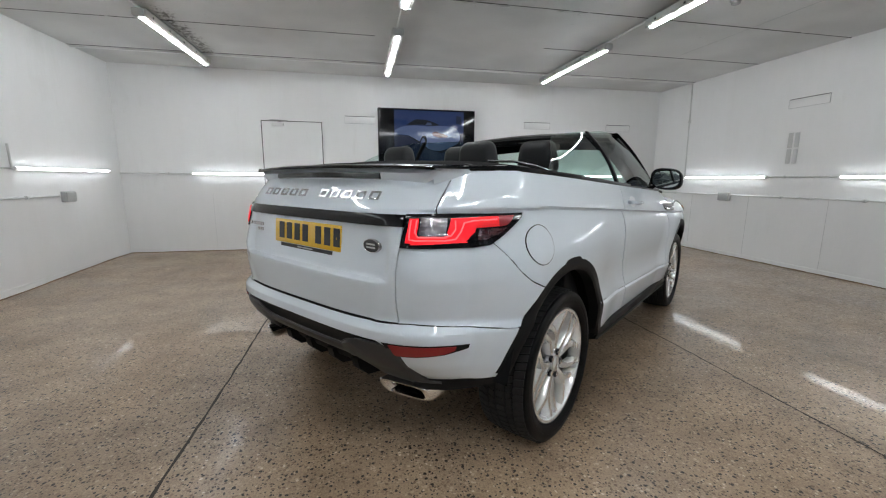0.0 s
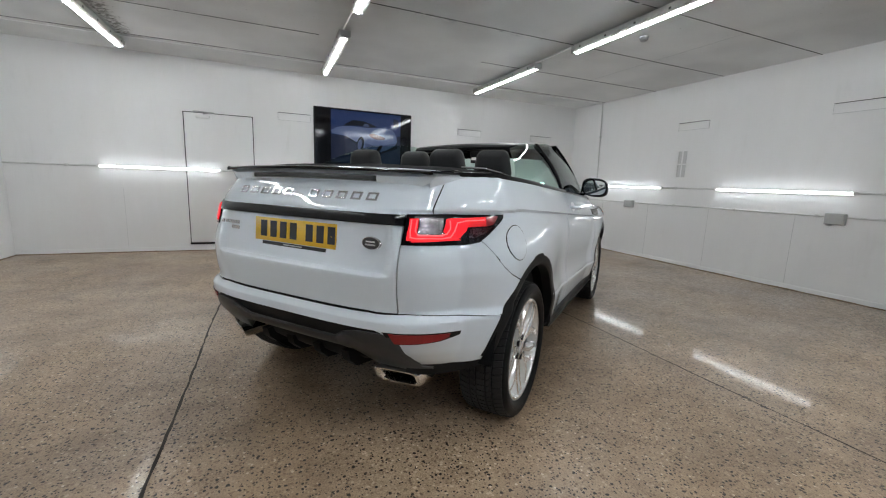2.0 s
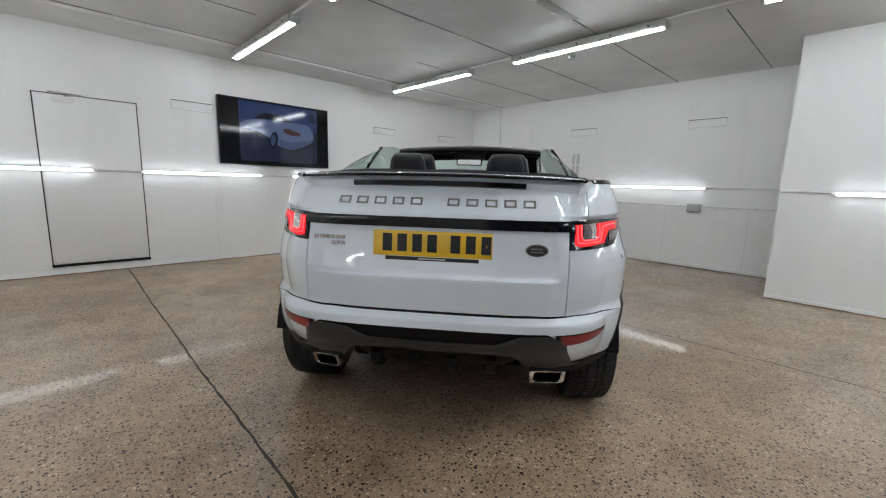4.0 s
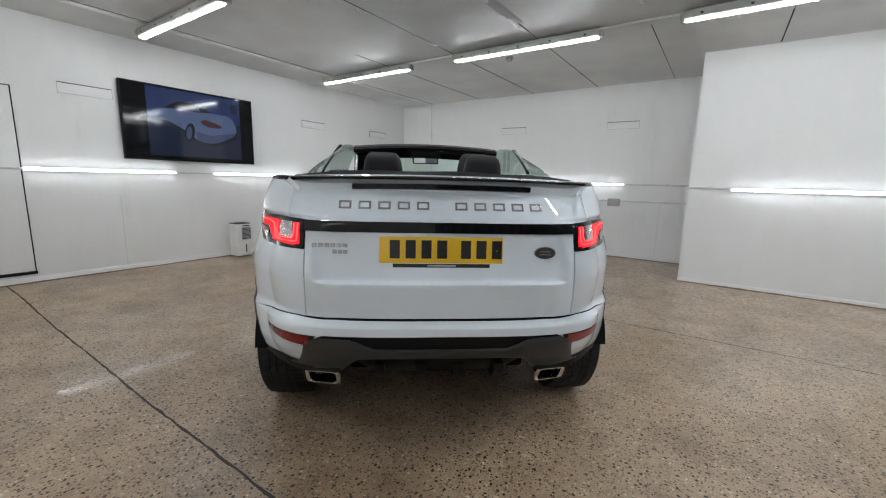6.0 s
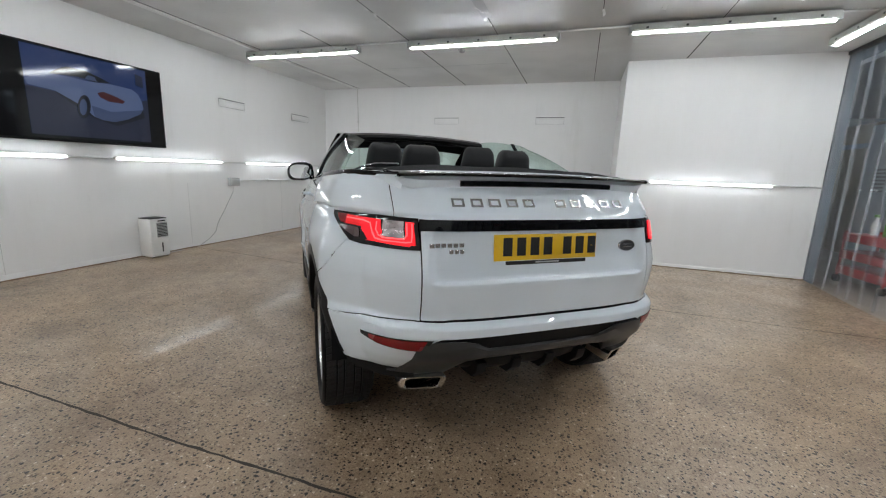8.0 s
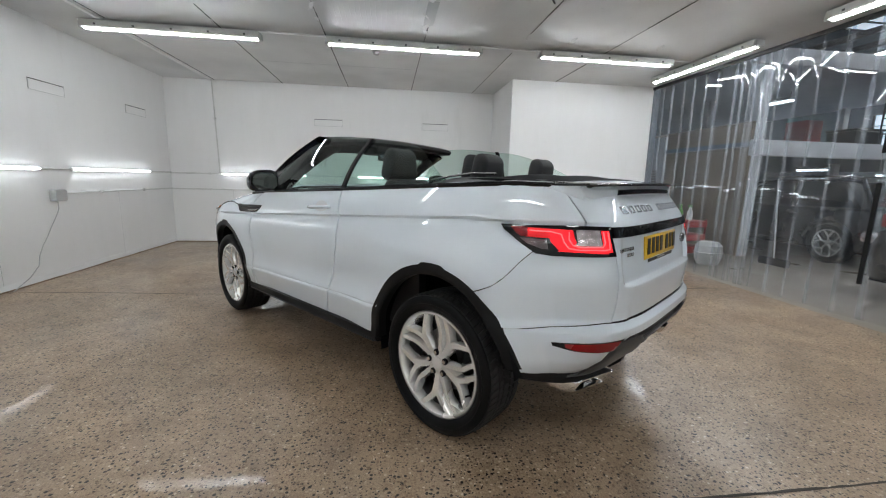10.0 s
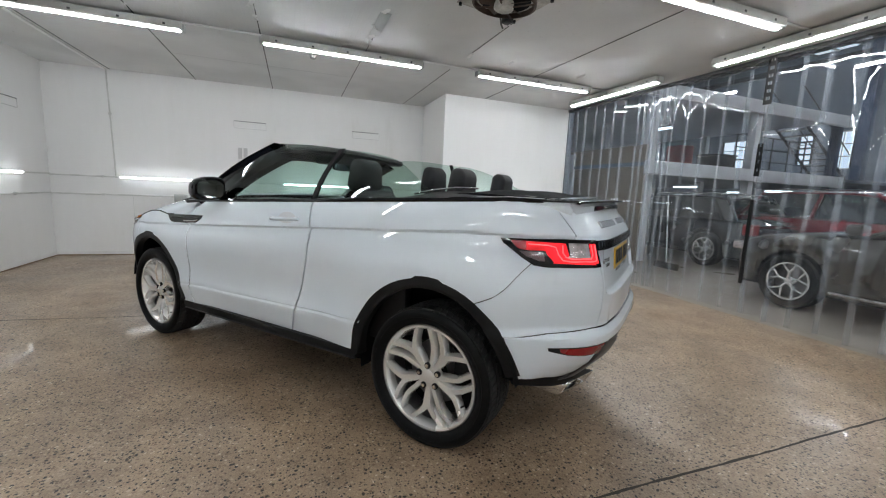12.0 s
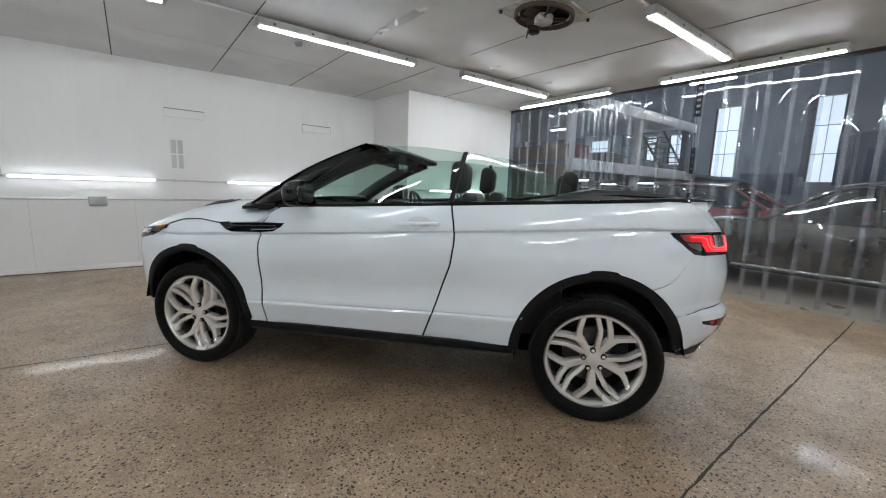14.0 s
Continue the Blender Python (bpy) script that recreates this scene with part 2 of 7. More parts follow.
def ceiling_material():
    """White ribbed metal sheet."""
    m = surface("white_ribbed_ceiling_sheet", (0.60, 0.60, 0.596), 0.46, vary=0.08, scale=1.2, bump=0, rough_vary=0.06, spec=0.35)
    nt = m.node_tree
    p = nt.nodes["Principled BSDF"]
    co = nt.nodes.new("ShaderNodeTexCoord")
    w = nt.nodes.new("ShaderNodeTexWave")
    w.bands_direction = "Y"
    w.inputs["Scale"].default_value = 6.2
    w.wave_profile = "TRI"
    nt.links.new(co.outputs["Object"], w.inputs["Vector"])
    rib = ramp(nt, w.outputs[1], [(0.0, (0, 0, 0)), (0.12, (1, 1, 1))])
    slow = add(nt, "ShaderNodeTexNoise", Scale=2.2, Detail=3.0)
    nt.links.new(co.outputs["Object"], slow.inputs["Vector"])
    b = add(nt, "ShaderNodeBump", Strength=0.35, Distance=0.003)
    nt.links.new(rib.outputs[0], b.inputs["Height"])
    b2 = add(nt, "ShaderNodeBump", Strength=0.12, Distance=0.01)
    nt.links.new(slow.outputs[0], b2.inputs["Height"])
    nt.links.new(b.outputs[0], b2.inputs["Normal"])
    nt.links.new(b2.outputs[0], p.inputs["Normal"])
    # black mould beside the corner lamp, and a few dark specks and paler repaired patches elsewhere
    sep = nt.nodes.new("ShaderNodeSeparateXYZ")
    nt.links.new(co.outputs["Object"], sep.inputs[0])

    def window(socket, a, b, c, d):
        up, down = nt.nodes.new("ShaderNodeMapRange"), nt.nodes.new("ShaderNodeMapRange")
        for n, lo, hi in ((up, a, b), (down, d, c)):
            n.interpolation_type = "SMOOTHSTEP"
            n.inputs["From Min"].default_value, n.inputs["From Max"].default_value = lo, hi
            nt.links.new(sep.outputs[socket], n.inputs[0])
        x = nt.nodes.new("ShaderNodeMath")
        x.operation = "MULTIPLY"
        nt.links.new(up.outputs[0], x.inputs[0])
        nt.links.new(down.outputs[0], x.inputs[1])
        return x.outputs[0]
    zone = nt.nodes.new("ShaderNodeMath")
    zone.operation = "MULTIPLY"
    nt.links.new(window(0, -1.93, -1.86, -1.80, -1.62), zone.inputs[0])
    nt.links.new(window(1, 4.5, 5.1, 6.2, 6.6), zone.inputs[1])
    speck = add(nt, "ShaderNodeTexNoise", Scale=26.0, Detail=5.0, Roughness=0.7)
    nt.links.new(co.outputs["Object"], speck.inputs["Vector"])
    lot = nt.nodes.new("ShaderNodeMath")
    lot.operation, lot.inputs[1].default_value = "MULTIPLY_ADD", 0.22
    nt.links.new(zone.outputs[0], lot.inputs[0])
    nt.links.new(speck.outputs[0], lot.inputs[2])
    mould = ramp(nt, lot.outputs[0], [(0.66, (0, 0, 0)), (0.78, (0.85, 0.85, 0.85))])
    patchy = add(nt, "ShaderNodeTexNoise", Scale=0.9, Detail=2.0)
    nt.links.new(co.outputs["Object"], patchy.inputs["Vector"])
    tone = ramp(nt, patchy.outputs[0], [(0.40, (0.90, 0.90, 0.90)), (0.60, (1.06, 1.06, 1.06))])
    old = p.inputs["Base Color"].links[0].from_socket
    worn = nt.nodes.new("ShaderNodeMix")
    worn.data_type, worn.blend_type = "RGBA", "MULTIPLY"
    worn.inputs[0].default_value = 1.0
    nt.links.new(old, worn.inputs[6])
    nt.links.new(tone.outputs[0], worn.inputs[7])
    dirty = nt.nodes.new("ShaderNodeMix")
    dirty.data_type = "RGBA"
    dirty.inputs[7].default_value = (0.05, 0.045, 0.04, 1)
    nt.links.new(mould.outputs[0], dirty.inputs[0])
    nt.links.new(worn.outputs[2], dirty.inputs[6])
    nt.links.new(dirty.outputs[2], p.inputs["Base Color"])
    return m


def wall_material():
    """White gloss-painted panels with scuffs and a little grime."""
    m, nt, p = shader("white_painted_wall")
    co = nt.nodes.new("ShaderNodeTexCoord")
    slow = add(nt, "ShaderNodeTexNoise", Scale=0.8, Detail=5.0)
    mp = nt.nodes.new("ShaderNodeMapping")
    mp.inputs["Scale"].default_value = (3.0, 3.0, 0.5)
    nt.links.new(co.outputs["Object"], mp.inputs[0])
    drip = add(nt, "ShaderNodeTexNoise", Scale=2.0, Detail=6.0, Roughness=0.65)
    nt.links.new(mp.outputs[0], drip.inputs["Vector"])
    nt.links.new(co.outputs["Object"], slow.inputs["Vector"])
    a = nt.nodes.new("ShaderNodeMath")
    a.operation = "MULTIPLY"
    nt.links.new(slow.outputs[0], a.inputs[0])
    nt.links.new(drip.outputs[0], a.inputs[1])
    r = ramp(nt, a.outputs[0], [(0.08, (0.72, 0.72, 0.71)), (0.17, (0.785, 0.785, 0.782)), (0.4, (0.81, 0.81, 0.81))])
    nt.links.new(r.outputs[0], p.inputs["Base Color"])
    rr = nt.nodes.new("ShaderNodeMapRange")
    rr.inputs["To Min"].default_value, rr.inputs["To Max"].default_value = 0.25, 0.5
    nt.links.new(drip.outputs[0], rr.inputs[0])
    nt.links.new(rr.outputs[0], p.inputs["Roughness"])
    orange = add(nt, "ShaderNodeTexNoise", Scale=9.0, Detail=3.0)
    nt.links.new(co.outputs["Object"], orange.inputs["Vector"])
    b = add(nt, "ShaderNodeBump", Strength=0.25, Distance=0.006)
    nt.links.new(orange.outputs[0], b.inputs["Height"])
    nt.links.new(b.outputs[0], p.inputs["Normal"])
    return m


FLOOR = floor_material()
CEILING = ceiling_material()
WALL = wall_material()
WHITE_TRIM = surface("white_plastic_trim", (0.74, 0.74, 0.73), 0.4, vary=0.04)
HOUSING = surface("dusty_grey_lamp_housing", (0.46, 0.46, 0.44), 0.5, vary=0.15, scale=5.0)
GREY_BOX = surface("grey_plastic_box", (0.42, 0.43, 0.43), 0.5, vary=0.06)
GLOSS_WHITE = surface("glossy_white_sealant", (0.86, 0.86, 0.85), 0.15, vary=0.03, bump=0)
GREY_METAL = surface("dull_grey_metal", (0.36, 0.36, 0.36), 0.42, metal=0.6, vary=0.12)
CONDUIT = surface("grubby_white_conduit", (0.60, 0.60, 0.59), 0.45, vary=0.12, scale=6.0)
FOOT_DIRT = surface("brown_dirt_at_the_wall_foot", (0.22, 0.15, 0.10), 0.85, vary=0.4, scale=8.0)
CRACK = surface("dark_joint_filler", (0.042, 0.034, 0.026), 0.85, vary=0.3)
DARK_LINE = surface("dark_gap", (0.010, 0.010, 0.011), 0.8, spec=0.15, vary=0.2)
BLACK_GLOSS = surface("gloss_black_plastic", (0.005, 0.005, 0.006), 0.06, vary=0.1, bump=0, spec=0.35, rough_vary=0.02)
BLACK_MATT = surface("grained_black_plastic", (0.009, 0.009, 0.0095), 0.5, spec=0.2, vary=0.12, grain=400, bump=0.15, depth=0.001)
DARK_GREY = surface("dark_grey_satin_paint", (0.04, 0.04, 0.041), 0.4, spec=0.4, vary=0.08, grain=400, bump=0.05, depth=0.0005)
RUBBER = surface("tyre_rubber", (0.004, 0.004, 0.0043), 0.5, spec=0.16, vary=0.2, grain=200, bump=0.15, depth=0.001)
# a lighter copy of the tyre rubber: the light on the tread, as colour
TREAD = surface("lit_tread_rubber", (0.022, 0.022, 0.022), 0.7, spec=0.3, vary=0.25, grain=150, bump=0.2, depth=0.001)
CHROME = surface("chrome", (0.82, 0.82, 0.82), 0.08, metal=1.0, vary=0.02, bump=0, rough_vary=0.03)
ALLOY = surface("silver_alloy_wheel_paint", (0.86, 0.86, 0.85), 0.20, metal=0.68, vary=0.04, grain=500, bump=0.03, depth=0.0004, coat=0.4)
ALLOY_DARK = surface("brake_steel_and_shaded_alloy", (0.10, 0.10, 0.10), 0.45, metal=0.7, vary=0.2)
PAINT = surface("white_metallic_car_paint", (0.745, 0.81, 0.87), 0.5, vary=0.01, scale=1.0, bump=0, coat=1.0, rough_vary=0.03, spec=0.25)
LETTER = surface("silver_badge_letters", (0.55, 0.55, 0.56), 0.2, metal=0.9, vary=0.04, bump=0)
LEATHER = surface("black_seat_leather", (0.012, 0.012, 0.013), 0.55, spec=0.3, vary=0.15, grain=250, bump=0.25, depth=0.002)
CLOTH = surface("black_hood_cloth", (0.010, 0.010, 0.011), 0.9, spec=0.1, vary=0.25, grain=900, bump=0.3, depth=0.001)
GLASS = clear("green_tinted_car_glass", (0.67, 0.81, 0.755), 1.45)
MIRROR = surface("mirror_glass", (0.85, 0.87, 0.87), 0.02, metal=1.0, vary=0.01, bump=0, rough_vary=0.0)
RED_LENS = surface("red_lamp_plastic", (0.28, 0.003, 0.007), 0.3, vary=0.15, grain=180, bump=0.3, depth=0.002, coat=0.4)
RED_DARK = surface("dark_smoked_red_lens", (0.05, 0.003, 0.004), 0.1, vary=0.2, bump=0, coat=1.0)
RED_GLOW = glow("lit_red_light_guide", (1.0, 0.008, 0.022), 0.5)
RED_DIM = glow("dim_red_light_guide", (0.8, 0.006, 0.014), 0.22)
RED_HOT = glow("bright_red_light_line", (1.0, 0.10, 0.11), 1.25)
CLEAR_LENS = surface("silvery_lamp_reflector", (0.50, 0.45, 0.46), 0.12, metal=0.85, vary=0.45, scale=28.0, grain=45, bump=0.6, depth=0.006, coat=1.0)
AMBER = surface("amber_indicator_plastic", (0.75, 0.22, 0.01), 0.2, vary=0.1, coat=1.0, bump=0)
PLATE_YELLOW = surface("yellow_reflective_plate", (0.83, 0.50, 0.012), 0.35, vary=0.04, bump=0, coat=0.6)
PLATE_BLACK = surface("black_plate_print", (0.012, 0.012, 0.012), 0.4, vary=0.1, bump=0)
TUBE = glow("ceiling_tube_light", (0.935, 0.985, 1.02), TUBE_CEILING)
TUBE_W = glow("wall_tube_light", (0.93, 0.985, 1.02), TUBE_WALL)
TUBE_H = glow("hall_lamp", (0.93, 0.985, 1.04), TUBE_HALL)
PVC = clear("clear_pvc_strip", (0.96, 0.975, 0.99), 1.46, rough=0.015, haze=0.065, haze_colour=(0.66, 0.71, 0.78))
PVC_EDGE = clear("pvc_strip_overlap", (0.92, 0.94, 0.96), 1.36, rough=0.06, haze=0.16, haze_colour=(0.68, 0.72, 0.78))


# ---------------------------------------------------------------- building helpers
def mesh_of(bm, name, smooth=True, angle=35):
    bmesh.ops.recalc_face_normals(bm, faces=bm.faces)
    me = bpy.data.meshes.new(name)
    for f in bm.faces:
        f.smooth = smooth
    if smooth:
        for e in bm.edges:
            if len(e.link_faces) == 2 and e.calc_face_angle(0) > radians(angle):
                e.smooth = False
    bm.to_mesh(me)
    bm.free()
    return me


def part(name, bm, material, parent=None, label="", smooth=True, angle=35):
    ob = new(name, mesh_of(bm, name, smooth, angle))
    ob.data.materials.append(material)
    if parent is not None:
        ob.parent = parent
    if label:
        tagged(ob, label)
    return ob


def thing(name, m, label, category, group="", kind=""):
    ob = new(name)
    ob.matrix_world = m
    return tagged(ob, label, category, group, kind)


def box(x0, x1, y0, y1, z0, z1, bevel=0.0, bm=None, seg=2):
    bm = bm or bmesh.new()
    r = bmesh.ops.create_cube(bm, size=1, matrix=Matrix.Translation(((x0 + x1) / 2, (y0 + y1) / 2, (z0 + z1) / 2)) @ Matrix.Diagonal((x1 - x0, y1 - y0, z1 - z0, 1)))
    if bevel:
        es = list({e for v in r["verts"] for e in v.link_edges})
        bmesh.ops.bevel(bm, geom=es, offset=bevel, segments=seg, affect="EDGES", profile=0.5)
    return bm


def rod(p, q, r, n=10, bm=None, r2=None):
    bm = bm or bmesh.new()
    p, q = Vector(p), Vector(q)
    turn = (q - p).to_track_quat("Z", "Y").to_matrix().to_4x4()
    bmesh.ops.create_cone(bm, cap_ends=True, segments=n, radius1=r, radius2=r if r2 is None else r2, depth=(q - p).length, matrix=Matrix.Translation((p + q) / 2) @ turn)
    return bm


def tube(points, r, n=8, bm=None, flat=1.0):
    """A round (or flattened) bar along a line of points."""
    bm = bm or bmesh.new()
    pts = [Vector(p) for p in points]
    rings = []
    for i, p in enumerate(pts):
        d = (pts[min(i + 1, len(pts) - 1)] - pts[max(i - 1, 0)]).normalized()
        a = d.cross(Vector((0, 0, 1)))
        a = a.normalized() if a.length > 1e-4 else Vector((1, 0, 0))
        b = a.cross(d).normalized()
        rings.append([bm.verts.new(p + r * (math.cos(2 * math.pi * k / n) * a + flat * math.sin(2 * math.pi * k / n) * b)) for k in range(n)])
    for s, t in zip(rings, rings[1:]):
        for k in range(n):
            bm.faces.new((s[k], s[(k + 1) % n], t[(k + 1) % n], t[k]))
    bm.faces.new(rings[0][::-1])
    bm.faces.new(rings[-1])
    return bm


def lathe(profile, n=48, bm=None, axis="y", closed=False):
    """Turns a profile of (radius, place along the axis) round the axis."""
    bm = bm or bmesh.new()
    rings = []
    for r, h in profile:
        ring = []
        for k in range(n):
            a = 2 * math.pi * k / n
            c, s = r * math.cos(a), r * math.sin(a)
            ring.append(bm.verts.new((c, h, s) if axis == "y" else (c, s, h)))
        rings.append(ring)
    pairs = list(zip(rings, rings[1:])) + ([(rings[-1], rings[0])] if closed else [])
    for s, t in pairs:
        for k in range(n):
            bm.faces.new((s[k], s[(k + 1) % n], t[(k + 1) % n], t[k]))
    return bm


def prism(outline, h0, h1, bm=None, axis="y"):
    """A flat outline of (a, b) drawn out from h0 to h1 along the axis."""
    bm = bm or bmesh.new()

    def put(a, b, h):
        return {"x": (h, a, b), "y": (a, h, b), "z": (a, b, h)}[axis]
    lo = [bm.verts.new(put(a, b, h0)) for a, b in outline]
    hi = [bm.verts.new(put(a, b, h1)) for a, b in outline]
    bm.faces.new(lo)
    bm.faces.new(hi[::-1])
    n = len(lo)
    for k in range(n):
        bm.faces.new((lo[k], hi[k], hi[(k + 1) % n], lo[(k + 1) % n]))
    return bm


def flip(bm):
    """The same on the other side of the car."""
    bmesh.ops.scale(bm, vec=(1, -1, 1), verts=bm.verts)
    bmesh.ops.reverse_faces(bm, faces=bm.faces)
    return bm


def soft_box(x0, x1, y0, y1, z0, z1, r=0.04, seg=4):
    return box(x0, x1, y0, y1, z0, z1, r, seg=seg)


def smooth01(t):
    t = min(1, max(0, t))
    return t * t * (3 - 2 * t)


def floor_z(x, y):
    """The floor rises a few centimetres towards the screen wall and the wall beside it."""
    return 0.05 * max(smooth01((y - 4.4) / 2.5), smooth01((x - 3.3) / 2.2))


# ---------------------------------------------------------------- the room
XL, XR, YN, YC, CEIL = -3.46, 5.76, 7.12, -1.09, 2.87
BLOCK_X, BLOCK_Y = 4.55, 1.36


def build_room():
    bm = bmesh.new()
    nx, ny = 40, 60
    xs = np.linspace(XL - 0.2, XR + 0.2, nx + 1)
    ys = np.linspace(YC - 0.02, YN + 0.3, ny + 1)
    g = [[bm.verts.new((x, y, floor_z(x, y))) for x in xs] for y in ys]
    for j in range(ny):
        for i in range(nx):
            bm.faces.new((g[j][i], g[j][i + 1], g[j + 1][i + 1], g[j + 1][i]))
    ob = part("floor", bm, FLOOR)
    tagged(ob, "polished concrete floor with brown pebble aggregate and worn shiny patches", "floor", kind="structure")

    for x, y0, y1, w in ((-0.725, YC, YN, 0.012), (2.39, YC, YN, 0.010)):
        bm = bmesh.new()
        n = 120
        row = []
        for i in range(n + 1):
            y = y0 + (y1 - y0) * i / n
            c = x + 0.004 * math.sin(y * 3.1) + random.uniform(-0.003, 0.003)
            h = w * random.uniform(0.35, 0.75)
            row.append([bm.verts.new((c + d, y, floor_z(c, y) + 0.003)) for d in (-h, h)])
        for a, b in zip(row, row[1:]):
            bm.faces.new((a[0], a[1], b[1], b[0]))
        tagged(part("floor_joint", bm, CRACK), "dark uneven saw-cut joint in the concrete floor", "floor joint", kind="structure")

    def wall(name, *dims):
        tagged(part(name, box(*dims), WALL, smooth=False), "white gloss-painted wall with faint scuffs", "wall", kind="structure")
    wall("wall_north", XL - 0.2, XR + 0.2, YN, YN + 0.2, -0.2, CEIL + 0.1)
    wall("wall_east", XR, XR + 0.2, BLOCK_Y, YN, -0.2, CEIL + 0.1)
    wall("wall_block", BLOCK_X, XR + 0.2, YC + 0.0, BLOCK_Y, -0.2, CEIL + 0.1)
    wall("wall_west", XL - 0.2, XL, YC, YN, -0.2, CEIL + 0.1)
    bm = box(XL, XR, YC - 0.12, YN, CEIL, CEIL + 0.12)
    ob = part("ceiling", bm, CEILING, smooth=False)
    tagged(ob, "white ribbed metal ceiling panels with dark seams between them", "ceiling", kind="structure")
    # ceiling seams, gappy and uneven
    for y in (0.65, 1.78, 2.91, 4.04, 5.17, 6.30):
        bm = bmesh.new()
        x = XL
        while x < XR:
            step = random.uniform(0.3, 1.1)
            if random.random() < 0.86:
                h = random.uniform(0.002, 0.0055)
                box(x, min(XR, x + step * 0.97), y - h + random.uniform(-.002, .002), y + h, CEIL - 0.003, CEIL + 0.002, bm=bm)
            x += step
        tagged(part("ceiling_seam", bm, DARK_LINE, smooth=False), "dark broken seam between white ceiling panels", "ceiling seam", kind="structure")
    for x, y0, y1 in ((0.9, 1.78, 2.91), (4.35, 4.04, 5.17), (4.35, 2.91, 4.04), (-1.2, 2.91, 4.04)):
        tagged(part("ceiling_seam", box(x - 0.002, x + 0.002, y0, y1, CEIL - 0.002, CEIL + 0.002), GREY_BOX, smooth=False), "faint cross seam in the white ceiling", "ceiling seam", kind="structure")
    tagged(part("ceiling_trim", box(XL, XR, 6.335, 6.375, CEIL - 0.02, CEIL + 0.002, 0.004), WHITE_TRIM), "white cover strip along the ceiling", "trim", kind="structure")
    # panel seams in the walls and the dirty bead at their foot
    for y in (6.1, 5.05, 3.99, 2.895, 1.8):
        tagged(part("wall_seam", box(XR - 0.002, XR + 0.002, y - 0.0012, y + 0.0012, 0.115, 0.98), GREY_BOX, smooth=False), "fine vertical seam in the white wall", "wall seam", kind="structure")
    for x in (-2.2, 0.35, 2.4, 4.3):
        tagged(part("wall_seam", box(x - 0.0008, x + 0.0008, YN - 0.002, YN + 0.002, 0.115, 0.98), GREY_BOX, smooth=False), "fine vertical seam in the white wall", "wall seam", kind="structure")
    for pts in ([(XL, YN - 0.013), (XR, YN - 0.013)], [(XR - 0.013, YN), (XR - 0.013, BLOCK_Y)], [(XL + 0.013, YC), (XL + 0.013, YN)], [(BLOCK_X - 0.013, YC), (BLOCK_X - 0.013, BLOCK_Y)]):
        (xa, ya), (xb, yb) = pts
        n = 40
        run = [(xa + (xb - xa) * k / n, ya + (yb - ya) * k / n, floor_z(xa + (xb - xa) * k / n, ya + (yb - ya) * k / n) + 0.004 + random.uniform(-0.003, 0.004)) for k in range(n + 1)]
        tagged(part("wall_foot_bead", tube(run, 0.009, 6), FOOT_DIRT), "brown dirty bead along the foot of the wall", "trim", kind="structure")
    # baseboards: thin white coving, a little dirty at the foot
    for n, d in (("x", (XL, XR, YN - 0.012, YN - 0.001)), ("e", (XR - 0.012, XR - 0.001, BLOCK_Y, YN - 0.013)), ("w", (XL + 0.001, XL + 0.012, YC, YN - 0.013)), ("b", (BLOCK_X - 0.012, BLOCK_X - 0.001, YC, BLOCK_Y))):
        tagged(part("baseboard", box(*d, -0.1, 0.115 if n in "xe" else 0.08, 0.003), WALL), "low white painted skirting along the wall foot", "baseboard", kind="structure")


def tube_light(name, length, m, label, glow_mat, wide=0.034, body=True):
    """A batten with a glowing tube; it runs along its own x, the tube below (or out of the wall)."""
    t = thing(name, m, label, "tube light", "tube lights")
    h = length / 2
    if body:
        part("housing", box(-h, h, -0.065, 0.065, -0.012, 0.055, 0.008), HOUSING, t)
        part("diffuser", box(-h + 0.02, h - 0.02, -wide / 2, wide / 2, -0.031, -0.013, 0.008), glow_mat, t)
        for s in (-1, 1):
            part("end_cap", box(s * h - 0.02, s * h + 0.02, -0.05, 0.05, -0.028, 0.04, 0.01), GREY_BOX, t)
        for k in range(5):
            x = -h + 0.15 + k * (length - 0.3) / 4
            part("clip", box(x - 0.012, x + 0.012, -0.068, 0.068, 0.002, 0.022, 0.003), DARK_GREY, t)
    else:
        part("tube", tube([(-h, 0, 0), (h, 0, 0)], wide / 2, 12), glow_mat, t)
        part("housing", box(-h, h, wide / 2 + 0.001, 0.039, -0.024, 0.024, 0.004), WHITE_TRIM, t)
        for s in (-1, 1):
            part("end_cap", tube([(s * h, 0, 0), (s * (h + 0.03), 0, 0)], wide / 2 + 0.004, 12), WHITE_TRIM, t)
            part("bracket", box(s * (h - 0.2) - 0.012, s * (h - 0.2) + 0.012, -0.02, 0.035, -0.012, 0.012), GREY_BOX, t)
    return t


